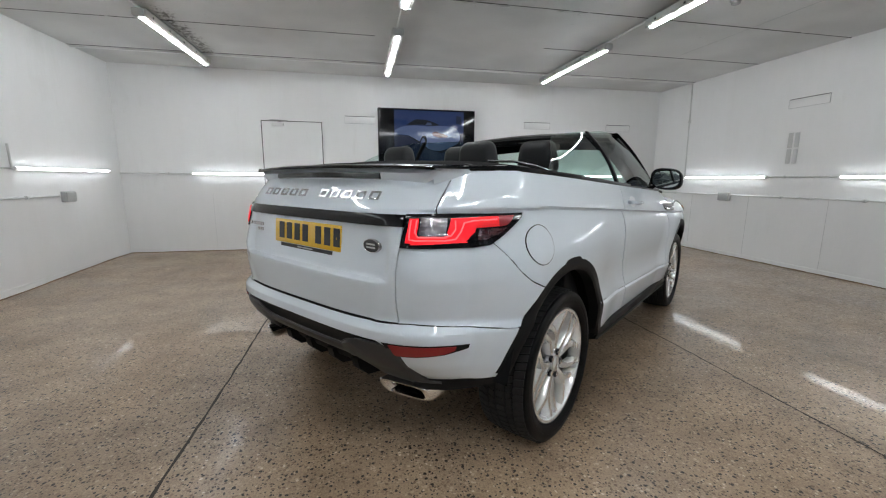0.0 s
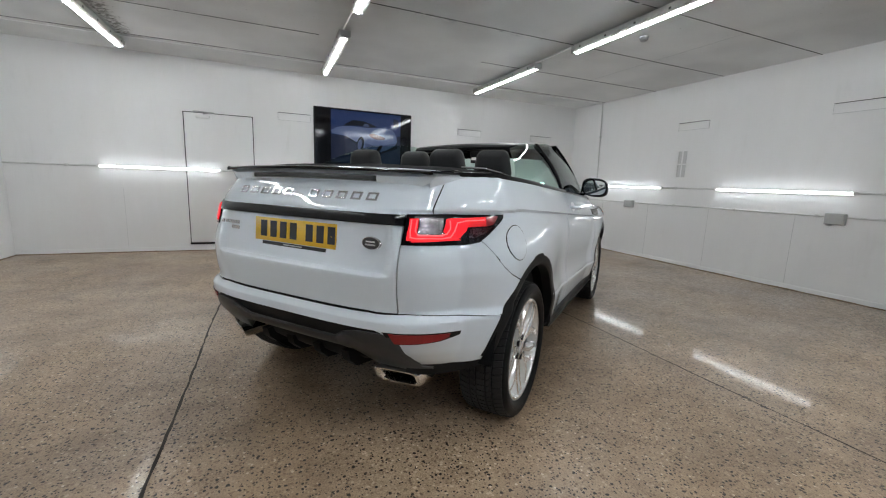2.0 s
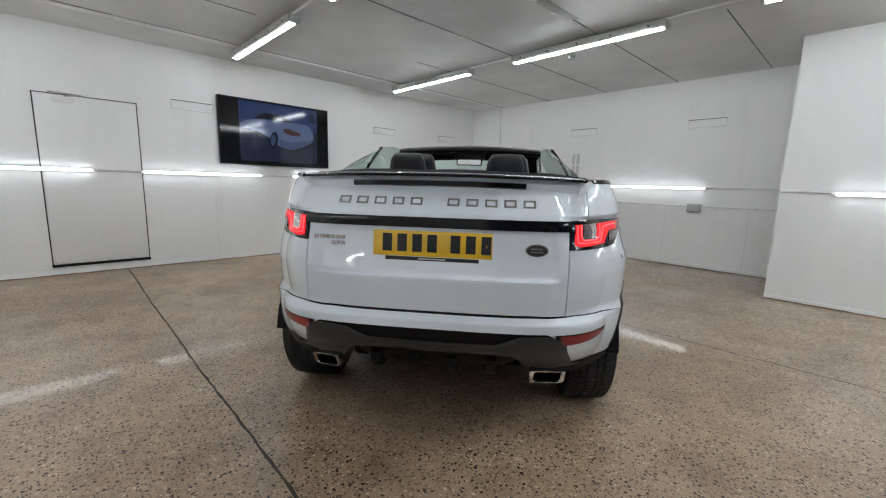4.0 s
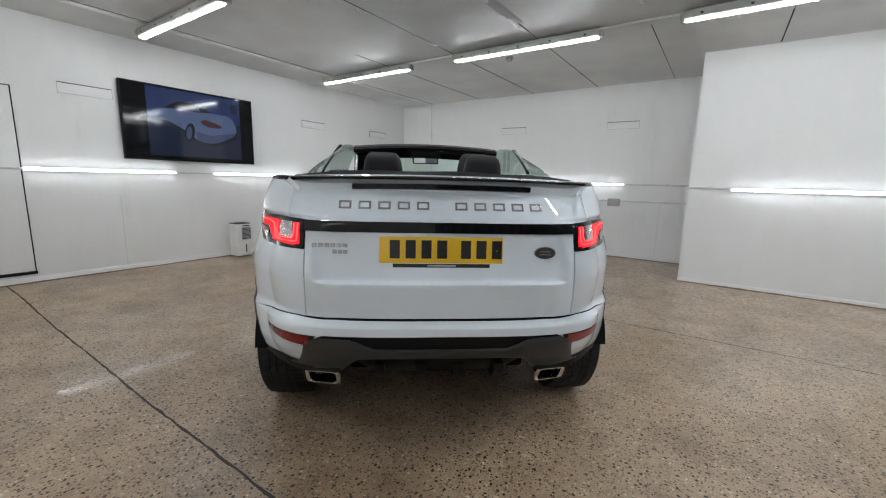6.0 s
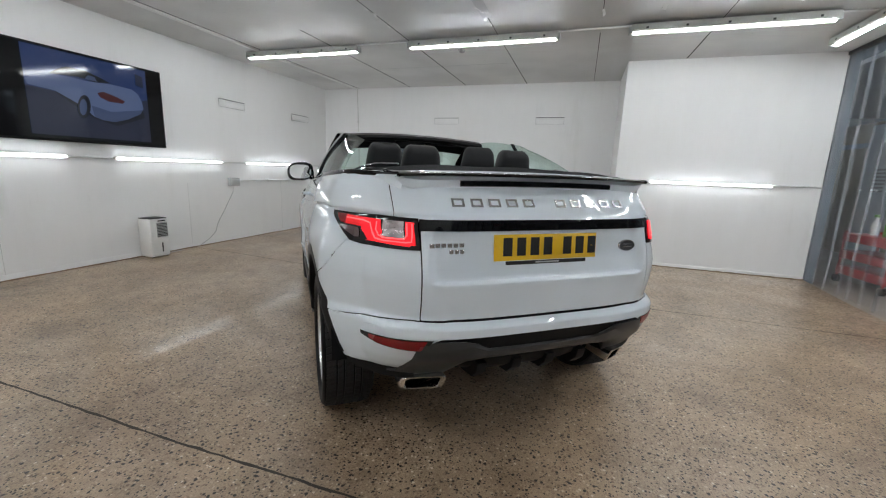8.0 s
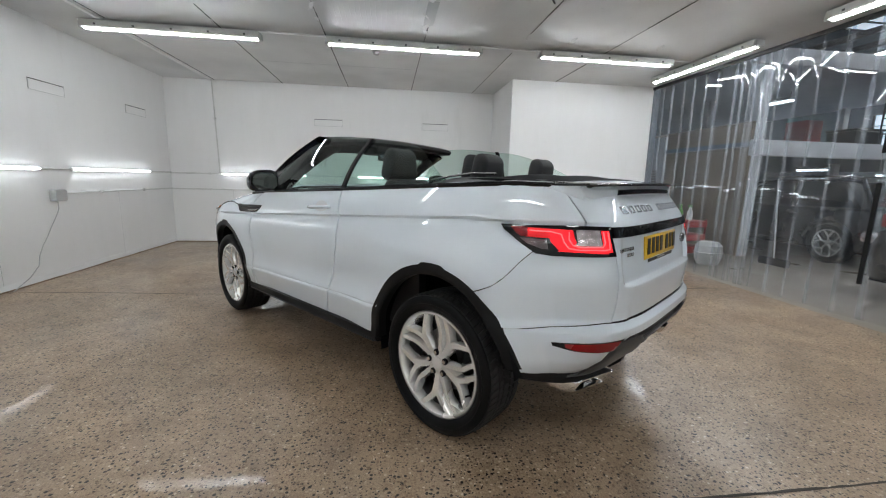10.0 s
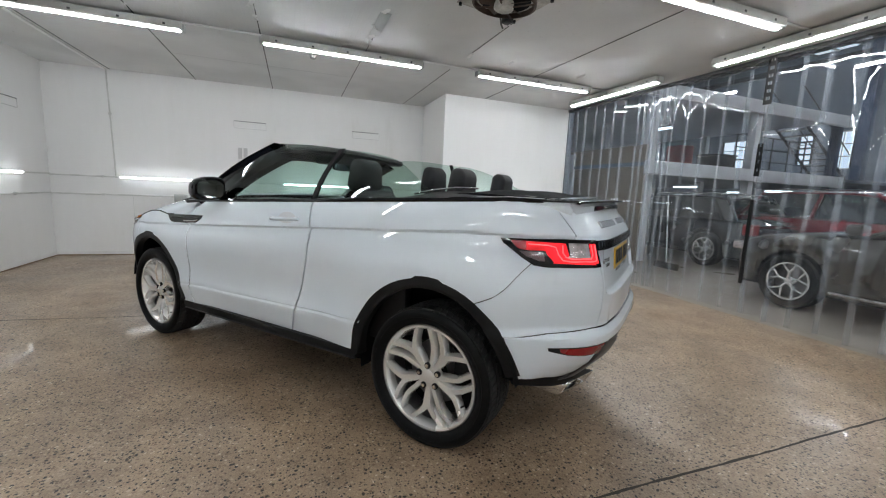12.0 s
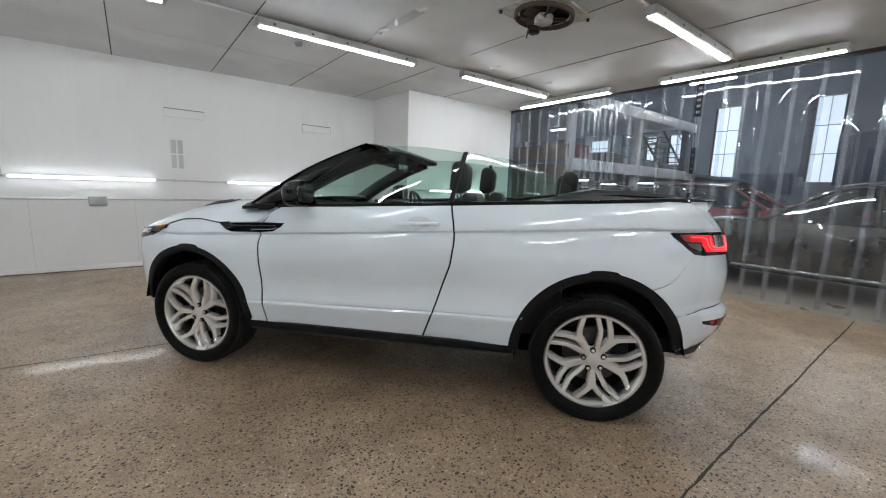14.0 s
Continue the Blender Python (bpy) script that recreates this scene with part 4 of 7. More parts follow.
def sheet(points, depth=0.018, inside=(1.2, 0.0, 0.7)):
    """A grid of points [row][column] as a sheet with its rim turned in, towards the point inside."""
    bm = bmesh.new()
    g = [[bm.verts.new(p) for p in row] for row in points]
    for r, q in zip(g, g[1:]):
        for i in range(len(r) - 1):
            bm.faces.new((r[i], r[i + 1], q[i + 1], q[i]))
    bmesh.ops.remove_doubles(bm, verts=bm.verts, dist=1e-5)
    if depth:
        bm.normal_update()
        c = Vector(inside)
        if sum(f.normal.dot(f.calc_center_median() - c) * f.calc_area() for f in bm.faces) < 0:
            bmesh.ops.reverse_faces(bm, faces=bm.faces)
            bm.normal_update()
        rim = {v for e in bm.edges if e.is_boundary for v in e.verts}
        inner = {}
        for v in rim:
            inner[v] = bm.verts.new(v.co - v.normal * depth)
        for e in [e for e in bm.edges if e.is_boundary and all(v in inner for v in e.verts)]:
            a, b = e.verts
            if e.link_faces:
                bm.faces.new((a, b, inner[b], inner[a]))
    return bm


def panel(left, right, low, high, nu, nv, off=0.0, depth=0.02, full=False, lines=None, rise=True):
    """A patch of the skin. left, right: s as functions of z; low, high: z as functions of (x, y)."""
    rows = []
    nv = len(lines) - 1 if lines else nv
    for j in range(nv + 1):
        row = []
        for i in range(nu + 1):
            a, b, z = i / nu, j / nv, 0.8
            s = 1.0
            for _ in range(5):
                s = left(z) + (right(z) - left(z)) * a
                p = skin(s, z)
                lo, hi = low(p.x, p.y), high(p.x, p.y)
                if lines:
                    z = lines[j] - (lift(lines[j]) * (min(max(p.x, -0.4), 2.8) - 0.84) if rise else 0)
                    z = hi if j == nv else lo if j == 0 else min(max(z, lo), hi)
                else:
                    z = lo + (hi - lo) * b
            p = skin(s, z)
            row.append(p + outward(s, z) * off if off else p)
        rows.append([Vector((p.x, -p.y, p.z)) for p in row[:0:-1]] + row if full else row)
    return orient(sheet(rows, depth))


def orient(bm):
    bm.normal_update()
    return bm


def patch(outline, off=0.004, depth=0.008, rings=4, use="s", even=0):
    """A star-shaped patch on the skin, from an outline of (s, z), (x, z) or (y, z) points."""
    pts = []
    for a, z in outline:
        pts.append(((a if use == "s" else s_of_x(a, z) if use == "x" else s_of_y(a, z)), z))
    if even:
        fine = []
        for (a, z), (b, w) in zip(pts, pts[1:] + pts[:1]):
            for k in range(even):
                fine.append((a + (b - a) * k / even, z + (w - z) * k / even))
        pts = fine
    cs, cz = sum(p[0] for p in pts) / len(pts), sum(p[1] for p in pts) / len(pts)
    bm = bmesh.new()

    def at(s, z):
        return bm.verts.new(skin(s, z) + outward(s, z) * off)
    loops = [[at(cs + (s - cs) * k / rings, cz + (z - cz) * k / rings) for s, z in pts] for k in range(1, rings + 1)]
    mid = at(cs, cz)
    n = len(pts)
    for k in range(n):
        bm.faces.new((mid, loops[0][k], loops[0][(k + 1) % n]))
    for a, b in zip(loops, loops[1:]):
        for k in range(n):
            bm.faces.new((a[k], b[k], b[(k + 1) % n], a[(k + 1) % n]))
    low = [bm.verts.new(skin(s, z) + outward(s, z) * (off - depth)) for s, z in pts]
    for k in range(n):
        bm.faces.new((loops[-1][k], low[k], low[(k + 1) % n], loops[-1][(k + 1) % n]))
    return bm


SIDE_LINES = [0.30, 0.40, 0.44, 0.48, 0.52, 0.54, 0.548, 0.556, 0.560, 0.567, 0.58, 0.60, 0.62, 0.64, 0.66, 0.68, 0.70, 0.72, 0.742, 0.762, 0.78, 0.80, 0.82, 0.84, 0.86, 0.88, 0.90, 0.92, 0.94, 0.96, 0.98, 1.00, 1.015, 1.028, 1.035, 1.040, 1.050, 1.058, 1.07, 1.09, 1.11, 1.13, 1.15, 1.17, 1.19, 1.21, 1.23, 1.26]
TAIL_LINES = [0.68, 0.69, 0.70, 0.72, 0.74, 0.76, 0.78, 0.80, 0.82, 0.831, 0.836, 0.839, 0.841, 0.843, 0.8465, 0.850, 0.853, 0.857, 0.865, 0.88, 0.90, 0.93, 0.96, 0.99, 1.02, 1.04, 1.06]
ARCH = {0.0: (0.475, 0.515, 0.418, 0.466), 2.665: (0.475, 0.492, 0.415, 0.450)}
HUB = 0.360


def arch_edge(x, grow=0.0):
    """Height of the panels' edge over a wheel, under the cladding."""
    z = 0.393 - 0.018 * (x - 0.84)
    for xw, (rx, rz, ix, iz) in ARCH.items():
        d = (x - xw) / (rx - 0.02 + grow)
        if abs(d) < 1:
            z = max(z, HUB + (rz - 0.02 + grow) * math.sqrt(1 - d * d))
    return z


def belt(x):
    return table([(-0.6, 1.255), (-0.34, 1.262), (0.86, 1.197), (2.1, 1.135), (2.4, 1.115)], x)


def both(name, make, material, parent, label="", **kw):
    """A part on the left and its twin on the right."""
    bm = make()
    twin = flip(bm.copy())
    return part(name, bm, material, parent, label, **kw), part(name, twin, material, parent, label, **kw)


def wheel(m, parent_name="wheel"):
    """Wheel with the outside face at +y."""
    R, r = 0.362, 0.268
    w = new("wheel")
    prof = [(r - 0.012, 0.045), (r + 0.004, 0.062), (r + 0.012, 0.075), (r + 0.03, 0.088), (r + 0.055, 0.093), (R - 0.022, 0.090), (R - 0.012, 0.082), (R - 0.009, 0.07), (R - 0.009, 0.045), (R - 0.009, -0.1), (R - 0.009, -0.125), (R - 0.014, -0.147), (R - 0.04, -0.16), (r + 0.02, -0.155), (r - 0.012, -0.13)]
    bm = lathe(prof, 72)
    tyre = part("tyre", bm, RUBBER, w, "worn black tyre")
    # tread: blocks round the tyre in five ribs
    bm = bmesh.new()
    n = 66
    for rib, (y0, y1) in enumerate(((0.030, 0.074), (-0.004, 0.022), (-0.052, -0.012), (-0.086, -0.060), (-0.142, -0.094))):
        for k in range(n):
            a0 = 2 * math.pi * (k + 0.06) / n
            a1 = 2 * math.pi * (k + 0.90) / n
            skew = 0.035 * (1 if rib < 2 else -1 if rib > 2 else 0)
            vs = []
            for a, y in ((a0, y0), (a1, y0), (a1 + skew, y1), (a0 + skew, y1)):
                edge = 0.005 if (y > 0.058 or y < -0.138) else 0.0
                for rr in (R - 0.014 - edge, R + 0.002 - edge):
                    vs.append(bm.verts.new((rr * math.cos(a), y, rr * math.sin(a))))
            b0, t0, b1, t1, b2, t2, b3, t3 = vs
            for f in ((t0, t1, t2, t3), (b0, b1, t1, t0), (b1, b2, t2, t1), (b2, b3, t3, t2), (b3, b0, t0, t3)):
                bm.faces.new(f)
    part("tread", bm, TREAD, tyre, "worn tread blocks, coloured lighter as if lit", smooth=False)
    # sidewall rings
    part("sidewall_ring", lathe([(r + 0.052, 0.0905), (r + 0.05, 0.0925), (r + 0.046, 0.0925), (r + 0.044, 0.0905)], 64), RUBBER, tyre)
    # the barrel's dark colour stands in for the shade behind the spokes
    rim = part("rim", lathe([(r - 0.004, 0.075), (r + 0.006, 0.076), (r + 0.008, 0.066), (r + 0.004, 0.05), (r - 0.006, 0.044), (r - 0.016, 0.03), (r - 0.024, -0.05), (r - 0.03, -0.12), (r - 0.012, -0.135), (r - 0.012, -0.125), (r - 0.02, -0.1), (r - 0.004, 0.03)], 72, closed=True), ALLOY_DARK, w, "silver split-spoke alloy rim")
    part("rim_lip", lathe([(r + 0.002, 0.0755), (r - 0.010, 0.0755), (r - 0.016, 0.068), (r - 0.022, 0.045), (r - 0.024, 0.02), (r + 0.0, 0.03)], 72, closed=True), ALLOY, rim)

    def bar(path, d=0.024):
        """A spoke bar along a path of (radius, degrees, y, half width), with chamfered edges."""
        bm = bmesh.new()
        pts = [Vector((q * math.cos(radians(a)), y, q * math.sin(radians(a)))) for q, a, y, _ in path]
        rings = []
        up = Vector((0, 1, 0))
        for i, p in enumerate(pts):
            t = (pts[min(i + 1, len(pts) - 1)] - pts[max(i - 1, 0)]).normalized()
            side = t.cross(up).normalized()
            ww = path[i][3]
            rings.append([bm.verts.new(p + side * a * ww + up * b) for a, b in ((-1.15, -d * 1.7), (-1, -0.008), (-0.72, 0.0), (0.72, 0.0), (1, -0.008), (1.15, -d * 1.7))])
        for s, t in zip(rings, rings[1:]):
            for k in range(5):
                bm.faces.new((s[k], s[k + 1], t[k + 1], t[k]))
            bm.faces.new((s[5], s[0], t[0], t[5]))
        bm.faces.new(rings[0])
        bm.faces.new(rings[-1][::-1])
        return bm
    edge = r - 0.008
    for k in range(5):
        a = 270 + 72 * k
        # a stem that forks in two, and a slim bar beside one of the prongs
        part("spoke", bar([(0.045, a, 0.050, 0.015), (0.09, a, 0.055, 0.021), (0.140, a + 0.5, 0.0615, 0.0265), (0.165, a + 4, 0.064, 0.0185), (0.20, a + 11, 0.067, 0.0155), (edge, a + 20.5, 0.070, 0.0150)]), ALLOY, rim)
        part("spoke", bar([(0.128, a - 1, 0.0600, 0.018), (0.160, a - 5.5, 0.0635, 0.0165), (0.20, a - 13.5, 0.067, 0.0155), (edge, a - 23.5, 0.070, 0.0145)]), ALLOY, rim)
        part("spoke", bar([(0.050, a - 24, 0.048, 0.0150), (0.09, a - 25.5, 0.054, 0.0150), (0.15, a - 26.5, 0.0615, 0.0145), (0.178, a - 28, 0.0645, 0.0145), (edge, a - 36, 0.070, 0.0135)]), ALLOY, rim)
    part("hub", lathe([(0.0, 0.03), (0.075, 0.03), (0.073, 0.046), (0.060, 0.051), (0.03, 0.053), (0.0, 0.053)], 32), ALLOY, rim)
    part("centre_cap", lathe([(0.036, 0.052), (0.036, 0.058), (0.030, 0.061), (0.0, 0.062)], 28), ALLOY, rim, "plain silver centre cap")
    for k in range(5):
        b = radians(270 - 44 + 72 * k)
        c, s = 0.057 * math.cos(b), 0.057 * math.sin(b)
        part("wheel_nut", rod((c, 0.045, s), (c, 0.062, s), 0.0105, 6), CHROME, rim)
        part("nut_recess", rod((c, 0.046, s), (c, 0.0565, s), 0.0165, 14), DARK_LINE, rim)
    b = radians(208)
    part("valve", rod((0.225 * math.cos(b), 0.03, 0.225 * math.sin(b)), (0.218 * math.cos(b), 0.06, 0.218 * math.sin(b)), 0.005, 8), BLACK_MATT, rim)
    part("brake_disc", lathe([(0.06, -0.035), (0.165, -0.035), (0.165, -0.06), (0.06, -0.06)], 48, closed=True), ALLOY_DARK, w)
    part("caliper", box(-0.19, -0.10, -0.075, -0.02, -0.06, 0.09, 0.015), BLACK_MATT, w)
    # black disc that paints the shade seen between the spokes
    part("backing", lathe([(0.0, -0.075), (0.245, -0.075), (0.245, -0.08), (0.0, -0.08)], 32), CLOTH, w)
    w.matrix_basis = m
    return w


def build_car():
    car = thing("car", pose(0.419, 2.388, 0, 0, 0, 39.2), "white two-door convertible with its roof down, parked on the concrete floor", "car")
    # ---- side panels
    def door_front(z):
        return s_of_x(table([(0.36, 2.082), (0.60, 2.105), (0.90, 2.127), (1.03, 2.11), (1.10, 2.05), (1.16, 1.97)], z), z)

    def door_rear(z):
        return s_of_x(table([(0.38, 1.01), (0.55, 0.945), (0.707, 0.896), (0.85, 0.845), (0.98, 0.828), (1.08, 0.835), (1.2, 0.862)], z), z)
    gap = 0.0020
    both("door", lambda: panel(lambda z: door_rear(z) + gap, lambda z: door_front(z) - gap, lambda x, y: arch_edge(0.84) - 0.018 * (x - 0.84), lambda x, y: belt(x), 40, 44, depth=0.014, lines=SIDE_LINES), PAINT, car)

    def quarter_low(x, y):
        if x > -0.235:
            return arch_edge(x)
        if x > -0.475:
            return table([(-0.475, 1.0), (-0.455, 0.99), (-0.42, 0.945), (-0.375, 0.878), (-0.33, 0.835), (-0.27, 0.806), (-0.235, 0.793)], x) + 0.0025
        return 1.098
    both("rear_quarter", lambda: panel(lambda z: s_of_y(0.664, z), lambda z: door_rear(z) - gap, quarter_low, lambda x, y: min(belt(x), 1.262), 96, 46, depth=0.005, lines=SIDE_LINES), PAINT, car)

    def fender_high(x, y):
        return table([(2.0, 1.137), (2.1, 1.06), (2.16, 1.032), (2.45, 1.012), (2.6, 1.028), (2.75, 1.018), (2.85, 0.985), (2.95, 0.965), (3.3, 0.93)], x) if x > 2.05 else belt(x)
    both("front_wing", lambda: panel(lambda z: door_front(z) + gap, lambda z: s_of_x(2.86, z), lambda x, y: arch_edge(x) + 0.004, fender_high, 60, 40, depth=0.005, lines=SIDE_LINES), PAINT, car)
    # dark strips set behind the door gaps, colouring in their shade
    for edge in (door_rear, door_front):
        both("door_gap_shade", lambda edge=edge: panel(lambda z: edge(z) - 0.006, lambda z: edge(z) + 0.006, lambda x, y: 0.41, lambda x, y: belt(x) - 0.02 if edge is door_rear else 1.02, 2, 30, off=-0.020, depth=0.0), DARK_LINE, car)
    both("front_bumper_side", lambda: panel(lambda z: s_of_x(2.862, z), lambda z: 3.0, lambda x, y: max(arch_edge(x), 0.33), lambda x, y: table([(2.8, 0.975), (3.05, 0.90), (3.3, 0.86), (3.6, 0.84)], x), 26, 26), PAINT, car)
    # ---- tail: two-piece bumper with a gap round the tailgate
    def upper_bumper_high(x, y):
        if x > -0.475:
            return table([(-0.475, 1.0), (-0.455, 0.99), (-0.42, 0.945), (-0.375, 0.878), (-0.33, 0.835), (-0.27, 0.806), (-0.235, 0.793)], x) - 0.0025
        return 0.978

    def bumper_line(x, y):
        return table([(-0.85, 0.678), (-0.70, 0.690), (-0.55, 0.676), (-0.41, 0.657)], x)
    both("bumper_corner", lambda: panel(lambda z: s_of_y(0.578, z), lambda z: s_of_x(table([(0.64, -0.395), (0.70, -0.345), (0.75, -0.30), (0.80, -0.236)], z), z), lambda x, y: bumper_line(x, y) + 0.003, upper_bumper_high, 48, 30, depth=0.006), PAINT, car)
    lower_front = lambda z: s_of_x(table([(0.47, -0.432), (0.56, -0.415), (0.66, -0.385)], z), z)
    part("rear_bumper", panel(lambda z: 0.0, lower_front, lambda x, y: table([(0.0, 0.622), (0.50, 0.622), (0.545, 0.60), (0.60, 0.475), (0.63, 0.428), (0.70, 0.421), (1.0, 0.449)], y), lambda x, y: bumper_line(x, y) - 0.001, 64, 22, full=True), PAINT, car, "white rear bumper")
    # ---- tailgate
    for nm, lo, hi, yw in (("tailgate_lower", 0.6935, 1.052, 0.573), ("tailgate_upper", 1.091, 1.262, 0.660)):
        part(nm, panel(lambda z: 0.0, lambda z: s_of_y(yw - 0.35 * max(0, z - 1.22), z), lambda x, y: lo, lambda x, y: hi, 28, 40, full=True, lines=TAIL_LINES if lo < 1 else None, rise=False), PAINT, car)
    part("tailgate_seal", panel(lambda z: 0.0, lambda z: s_of_y(0.58, z), lambda x, y: 0.672, lambda x, y: 0.71, 28, 2, -0.016, 0.0, full=True), DARK_LINE, car)
    part("handle_bar", panel(lambda z: 0.0, lambda z: s_of_y(0.576, z), lambda x, y: 1.049, lambda x, y: 1.091, 26, 4, 0.010, 0.02, full=True), BLACK_GLOSS, car, "gloss black bar across the tailgate")
    # ---- spoiler
    def spoiler(z0, z1, x_of, w0, w1, x_in):
        rows = []
        n = 36
        for j, (z, inset) in enumerate(((z0, 0.012), (z0 + 0.3 * (z1 - z0), 0.002), (z0 + 0.7 * (z1 - z0), 0.0), (z1, 0.012))):
            row = []
            for i in range(n + 1):
                t = -1 + 2 * i / n
                y = t * (w0 + (w1 - w0) * j / 3)
                row.append((x_of(t) + inset, y, z - 0.012 * t * t))
            rows.append(row)
        rows.append([(x_in, p[1], p[2] + 0.018) for p in rows[-1]])
        return rows
    white_lip = spoiler(1.205, 1.272, lambda t: -0.628 + 0.055 * t ** 4, 0.650, 0.640, -0.50)
    white_lip = [[(x, y, z + 0.05 * (y / 0.65) ** 16 * (1.272 - z) / 0.067) for x, y, z in row] for row in white_lip]
    part("spoiler", sheet(white_lip, 0.008), PAINT, car, "white tailgate spoiler")
    rows = spoiler(1.268, 1.283, lambda t: -0.685 + 0.085 * t * t, 0.648, 0.650, -0.42)
    rows[-1] = [(x, y, 1.280) for x, y, z in rows[-1]]
    rows.insert(0, [(-0.60, p[1] * 0.99, p[2] + 0.004) for p in rows[0]])
    part("spoiler_lip", sheet(rows, 0.006), BLACK_GLOSS, car, "gloss black spoiler edge")

    def spoiler_end():
        """The spoiler's outer end, running out forwards into the rear quarter."""
        rows = []
        for t in np.linspace(0, 1, 9):
            e = t * t * (3 - 2 * t)
            y = 0.622 + 0.108 * t
            x = -0.572 + 0.146 * (0.35 * t + 0.65 * e)
            low = 1.200 + 0.052 * t
            root = skin(s_of_y(y, low), low)
            rows.append([(root.x + 0.004, y, low), ((root.x + x) / 2 - 0.004, y, 1.232 + 0.022 * t), (x, y, 1.252 + 0.004 * t), (x, y, 1.263), (x + 0.05, y - 0.02, 1.268)])
        return sheet(rows, 0)
    both("spoiler_end", spoiler_end, PAINT, car)

    def lip_end():
        rows = []
        for t in np.linspace(0, 1, 9):
            y = 0.642 + 0.092 * t
            x = -0.600 + 0.190 * (0.5 * t + 0.5 * t * t * (3 - 2 * t))
            rows.append([(x + 0.012, y, 1.262 - 0.002 * t), (x, y, 1.265 - 0.002 * t), (x + 0.002, y, 1.273 - 0.004 * t), (-0.40, y - 0.03 * (1 - t), 1.278 - 0.008 * t)])
        return sheet(rows, 0)
    both("spoiler_lip_end", lip_end, BLACK_GLOSS, car)
    rows = []
    for z in (1.226, 1.229, 1.249, 1.252):
        rows.append([(-0.630 + 0.055 * (y / 0.645) ** 4 - (0.005 if 1.227 < z < 1.25 else -0.004), y, z - 0.012 * (y / 0.645) ** 2) for y in np.linspace(-0.388, 0.388, 30)])
    part("high_brake_light", sheet(rows, 0.01), BLACK_GLOSS, car, "dark high-level brake light strip")
    # ---- cladding round the wheels
    for xw, (rx, rz, ix, iz) in ARCH.items():
        def clad(xw=xw, rx=rx, rz=rz, ix=ix, iz=iz):
            rows = []
            n = 64
            a0 = math.asin((0.385 - HUB) / rz)
            a1 = math.pi - math.asin((0.475 - HUB) / rz)
            if xw > 1:
                a0, a1 = math.asin((0.43 - HUB) / rz), math.pi - a0
            for j in range(7):
                row = []
                for i in range(n + 1):
                    a = a0 + (a1 - a0) * i / n
                    k = j / 5 if j < 6 else 1.0
                    ax, az = ix + (rx - ix) * k, iz + (rz - iz) * k
                    deg = math.degrees(a)
                    az += 0.011 * k * smooth01((deg - 80) / 2.5) * smooth01((100 - deg) / 2.5)
                    x, z = xw + ax * math.cos(a), HUB + az * math.sin(a)
                    if xw < 1:
                        x += 0.012 * math.cos(a) ** 2
                    s = s_of_x(x, z)
                    off = -0.004 if j == 0 else (-0.006 if j == 6 else 0.002)
                    p = skin(s, z) + outward(s, z) * off
                    if 0 < j < 6 and 0.2 < x < 2.5:
                        p.y = max(p.y, 0.944 - taper(x, z) - 0.35 * max(0.0, 0.1 - x) - 0.18 * max(0.0, z - 0.80))
                    row.append(p)
                if j == 0:
                    rows.append([p + Vector((0, -0.05, 0)) for p in row])
                rows.append(row)
            return sheet(rows, 0)
        both("wheel_arch_trim", clad, BLACK_MATT, car, "black plastic wheel arch trim")

        def liner(xw=xw):
            bm = bmesh.new()
            n = 28
            ring = []
            for i in range(n + 1):
                a = radians(-8 if xw < 1 else 9) + radians(179) * i / n
                ring.append([bm.verts.new((xw + 0.455 * math.cos(a), y, HUB + 0.482 * math.sin(a))) for y in (0.895, 0.60)])
            for p, q in zip(ring, ring[1:]):
                bm.faces.new((p[0], p[1], q[1], q[0]))
            mid = bm.verts.new((xw, 0.60, HUB))
            for p, q in zip(ring, ring[1:]):
                bm.faces.new((p[1], mid, q[1]))
            return bm
        both("arch_liner", liner, CLOTH, car)
    # ---- sills
    def sill():
        rows = []
        for x in np.linspace(0.46, 2.215, 14):
            z1 = 0.398 - 0.018 * (x - 0.84)
            rows.append([(x, y, z) for y, z in ((0.78, z1 - 0.06), (0.895, z1 - 0.064), (0.925, z1 - 0.055), (0.936, z1 - 0.03), (0.932, z1 - 0.004), (0.905, z1 - 0.002))])
        return sheet(rows, 0.01)
    both("sill", sill, BLACK_MATT, car, "black plastic sill")
    both("sill_strip", lambda: sheet([[(x, y, z - 0.018 * (x - 0.84)) for y, z in ((0.90, 0.334), (0.936, 0.340), (0.937, 0.348))] for x in np.linspace(0.47, 2.2, 10)], 0.004), DARK_GREY, car)
    # ---- lower rear
    part("bumper_insert", panel(lambda z: 0.0, lambda z: s_of_y(table([(0.56, 0.56), (0.625, 0.60)], z), z), lambda x, y: 0.54, lambda x, y: 0.626, 30, 6, -0.012, 0.03, full=True), BLACK_MATT, car, "black band in the rear bumper")

    def diffuser():
        rows = []
        for j in range(8):
            b = j / 7
            row = []
            for y in list(np.linspace(0, 0.28, 8)) + [0.29, 0.33, 0.36, 0.39, 0.44, 0.50, 0.56, 0.59, 0.64, 0.68]:
                top = table([(0.0, 0.553), (0.285, 0.555), (0.35, 0.592), (0.40, 0.605), (0.55, 0.605), (0.585, 0.588), (0.60, 0.52), (0.63, 0.445), (0.69, 0.435)], y)
                low = table([(0.0, 0.492), (0.36, 0.492), (0.385, 0.475), (0.42, 0.42), (0.45, 0.395), (0.66, 0.395), (0.69, 0.41)], y)
                z = low + (top - low) * b
                s = s_of_y(y, max(z, 0.47))
                p = skin(s, max(z, 0.47))
                p.x += max(0, 0.47 - z) * 0.9
                p.z = z
                out = 0.006 if 0 < j < 7 else -0.004
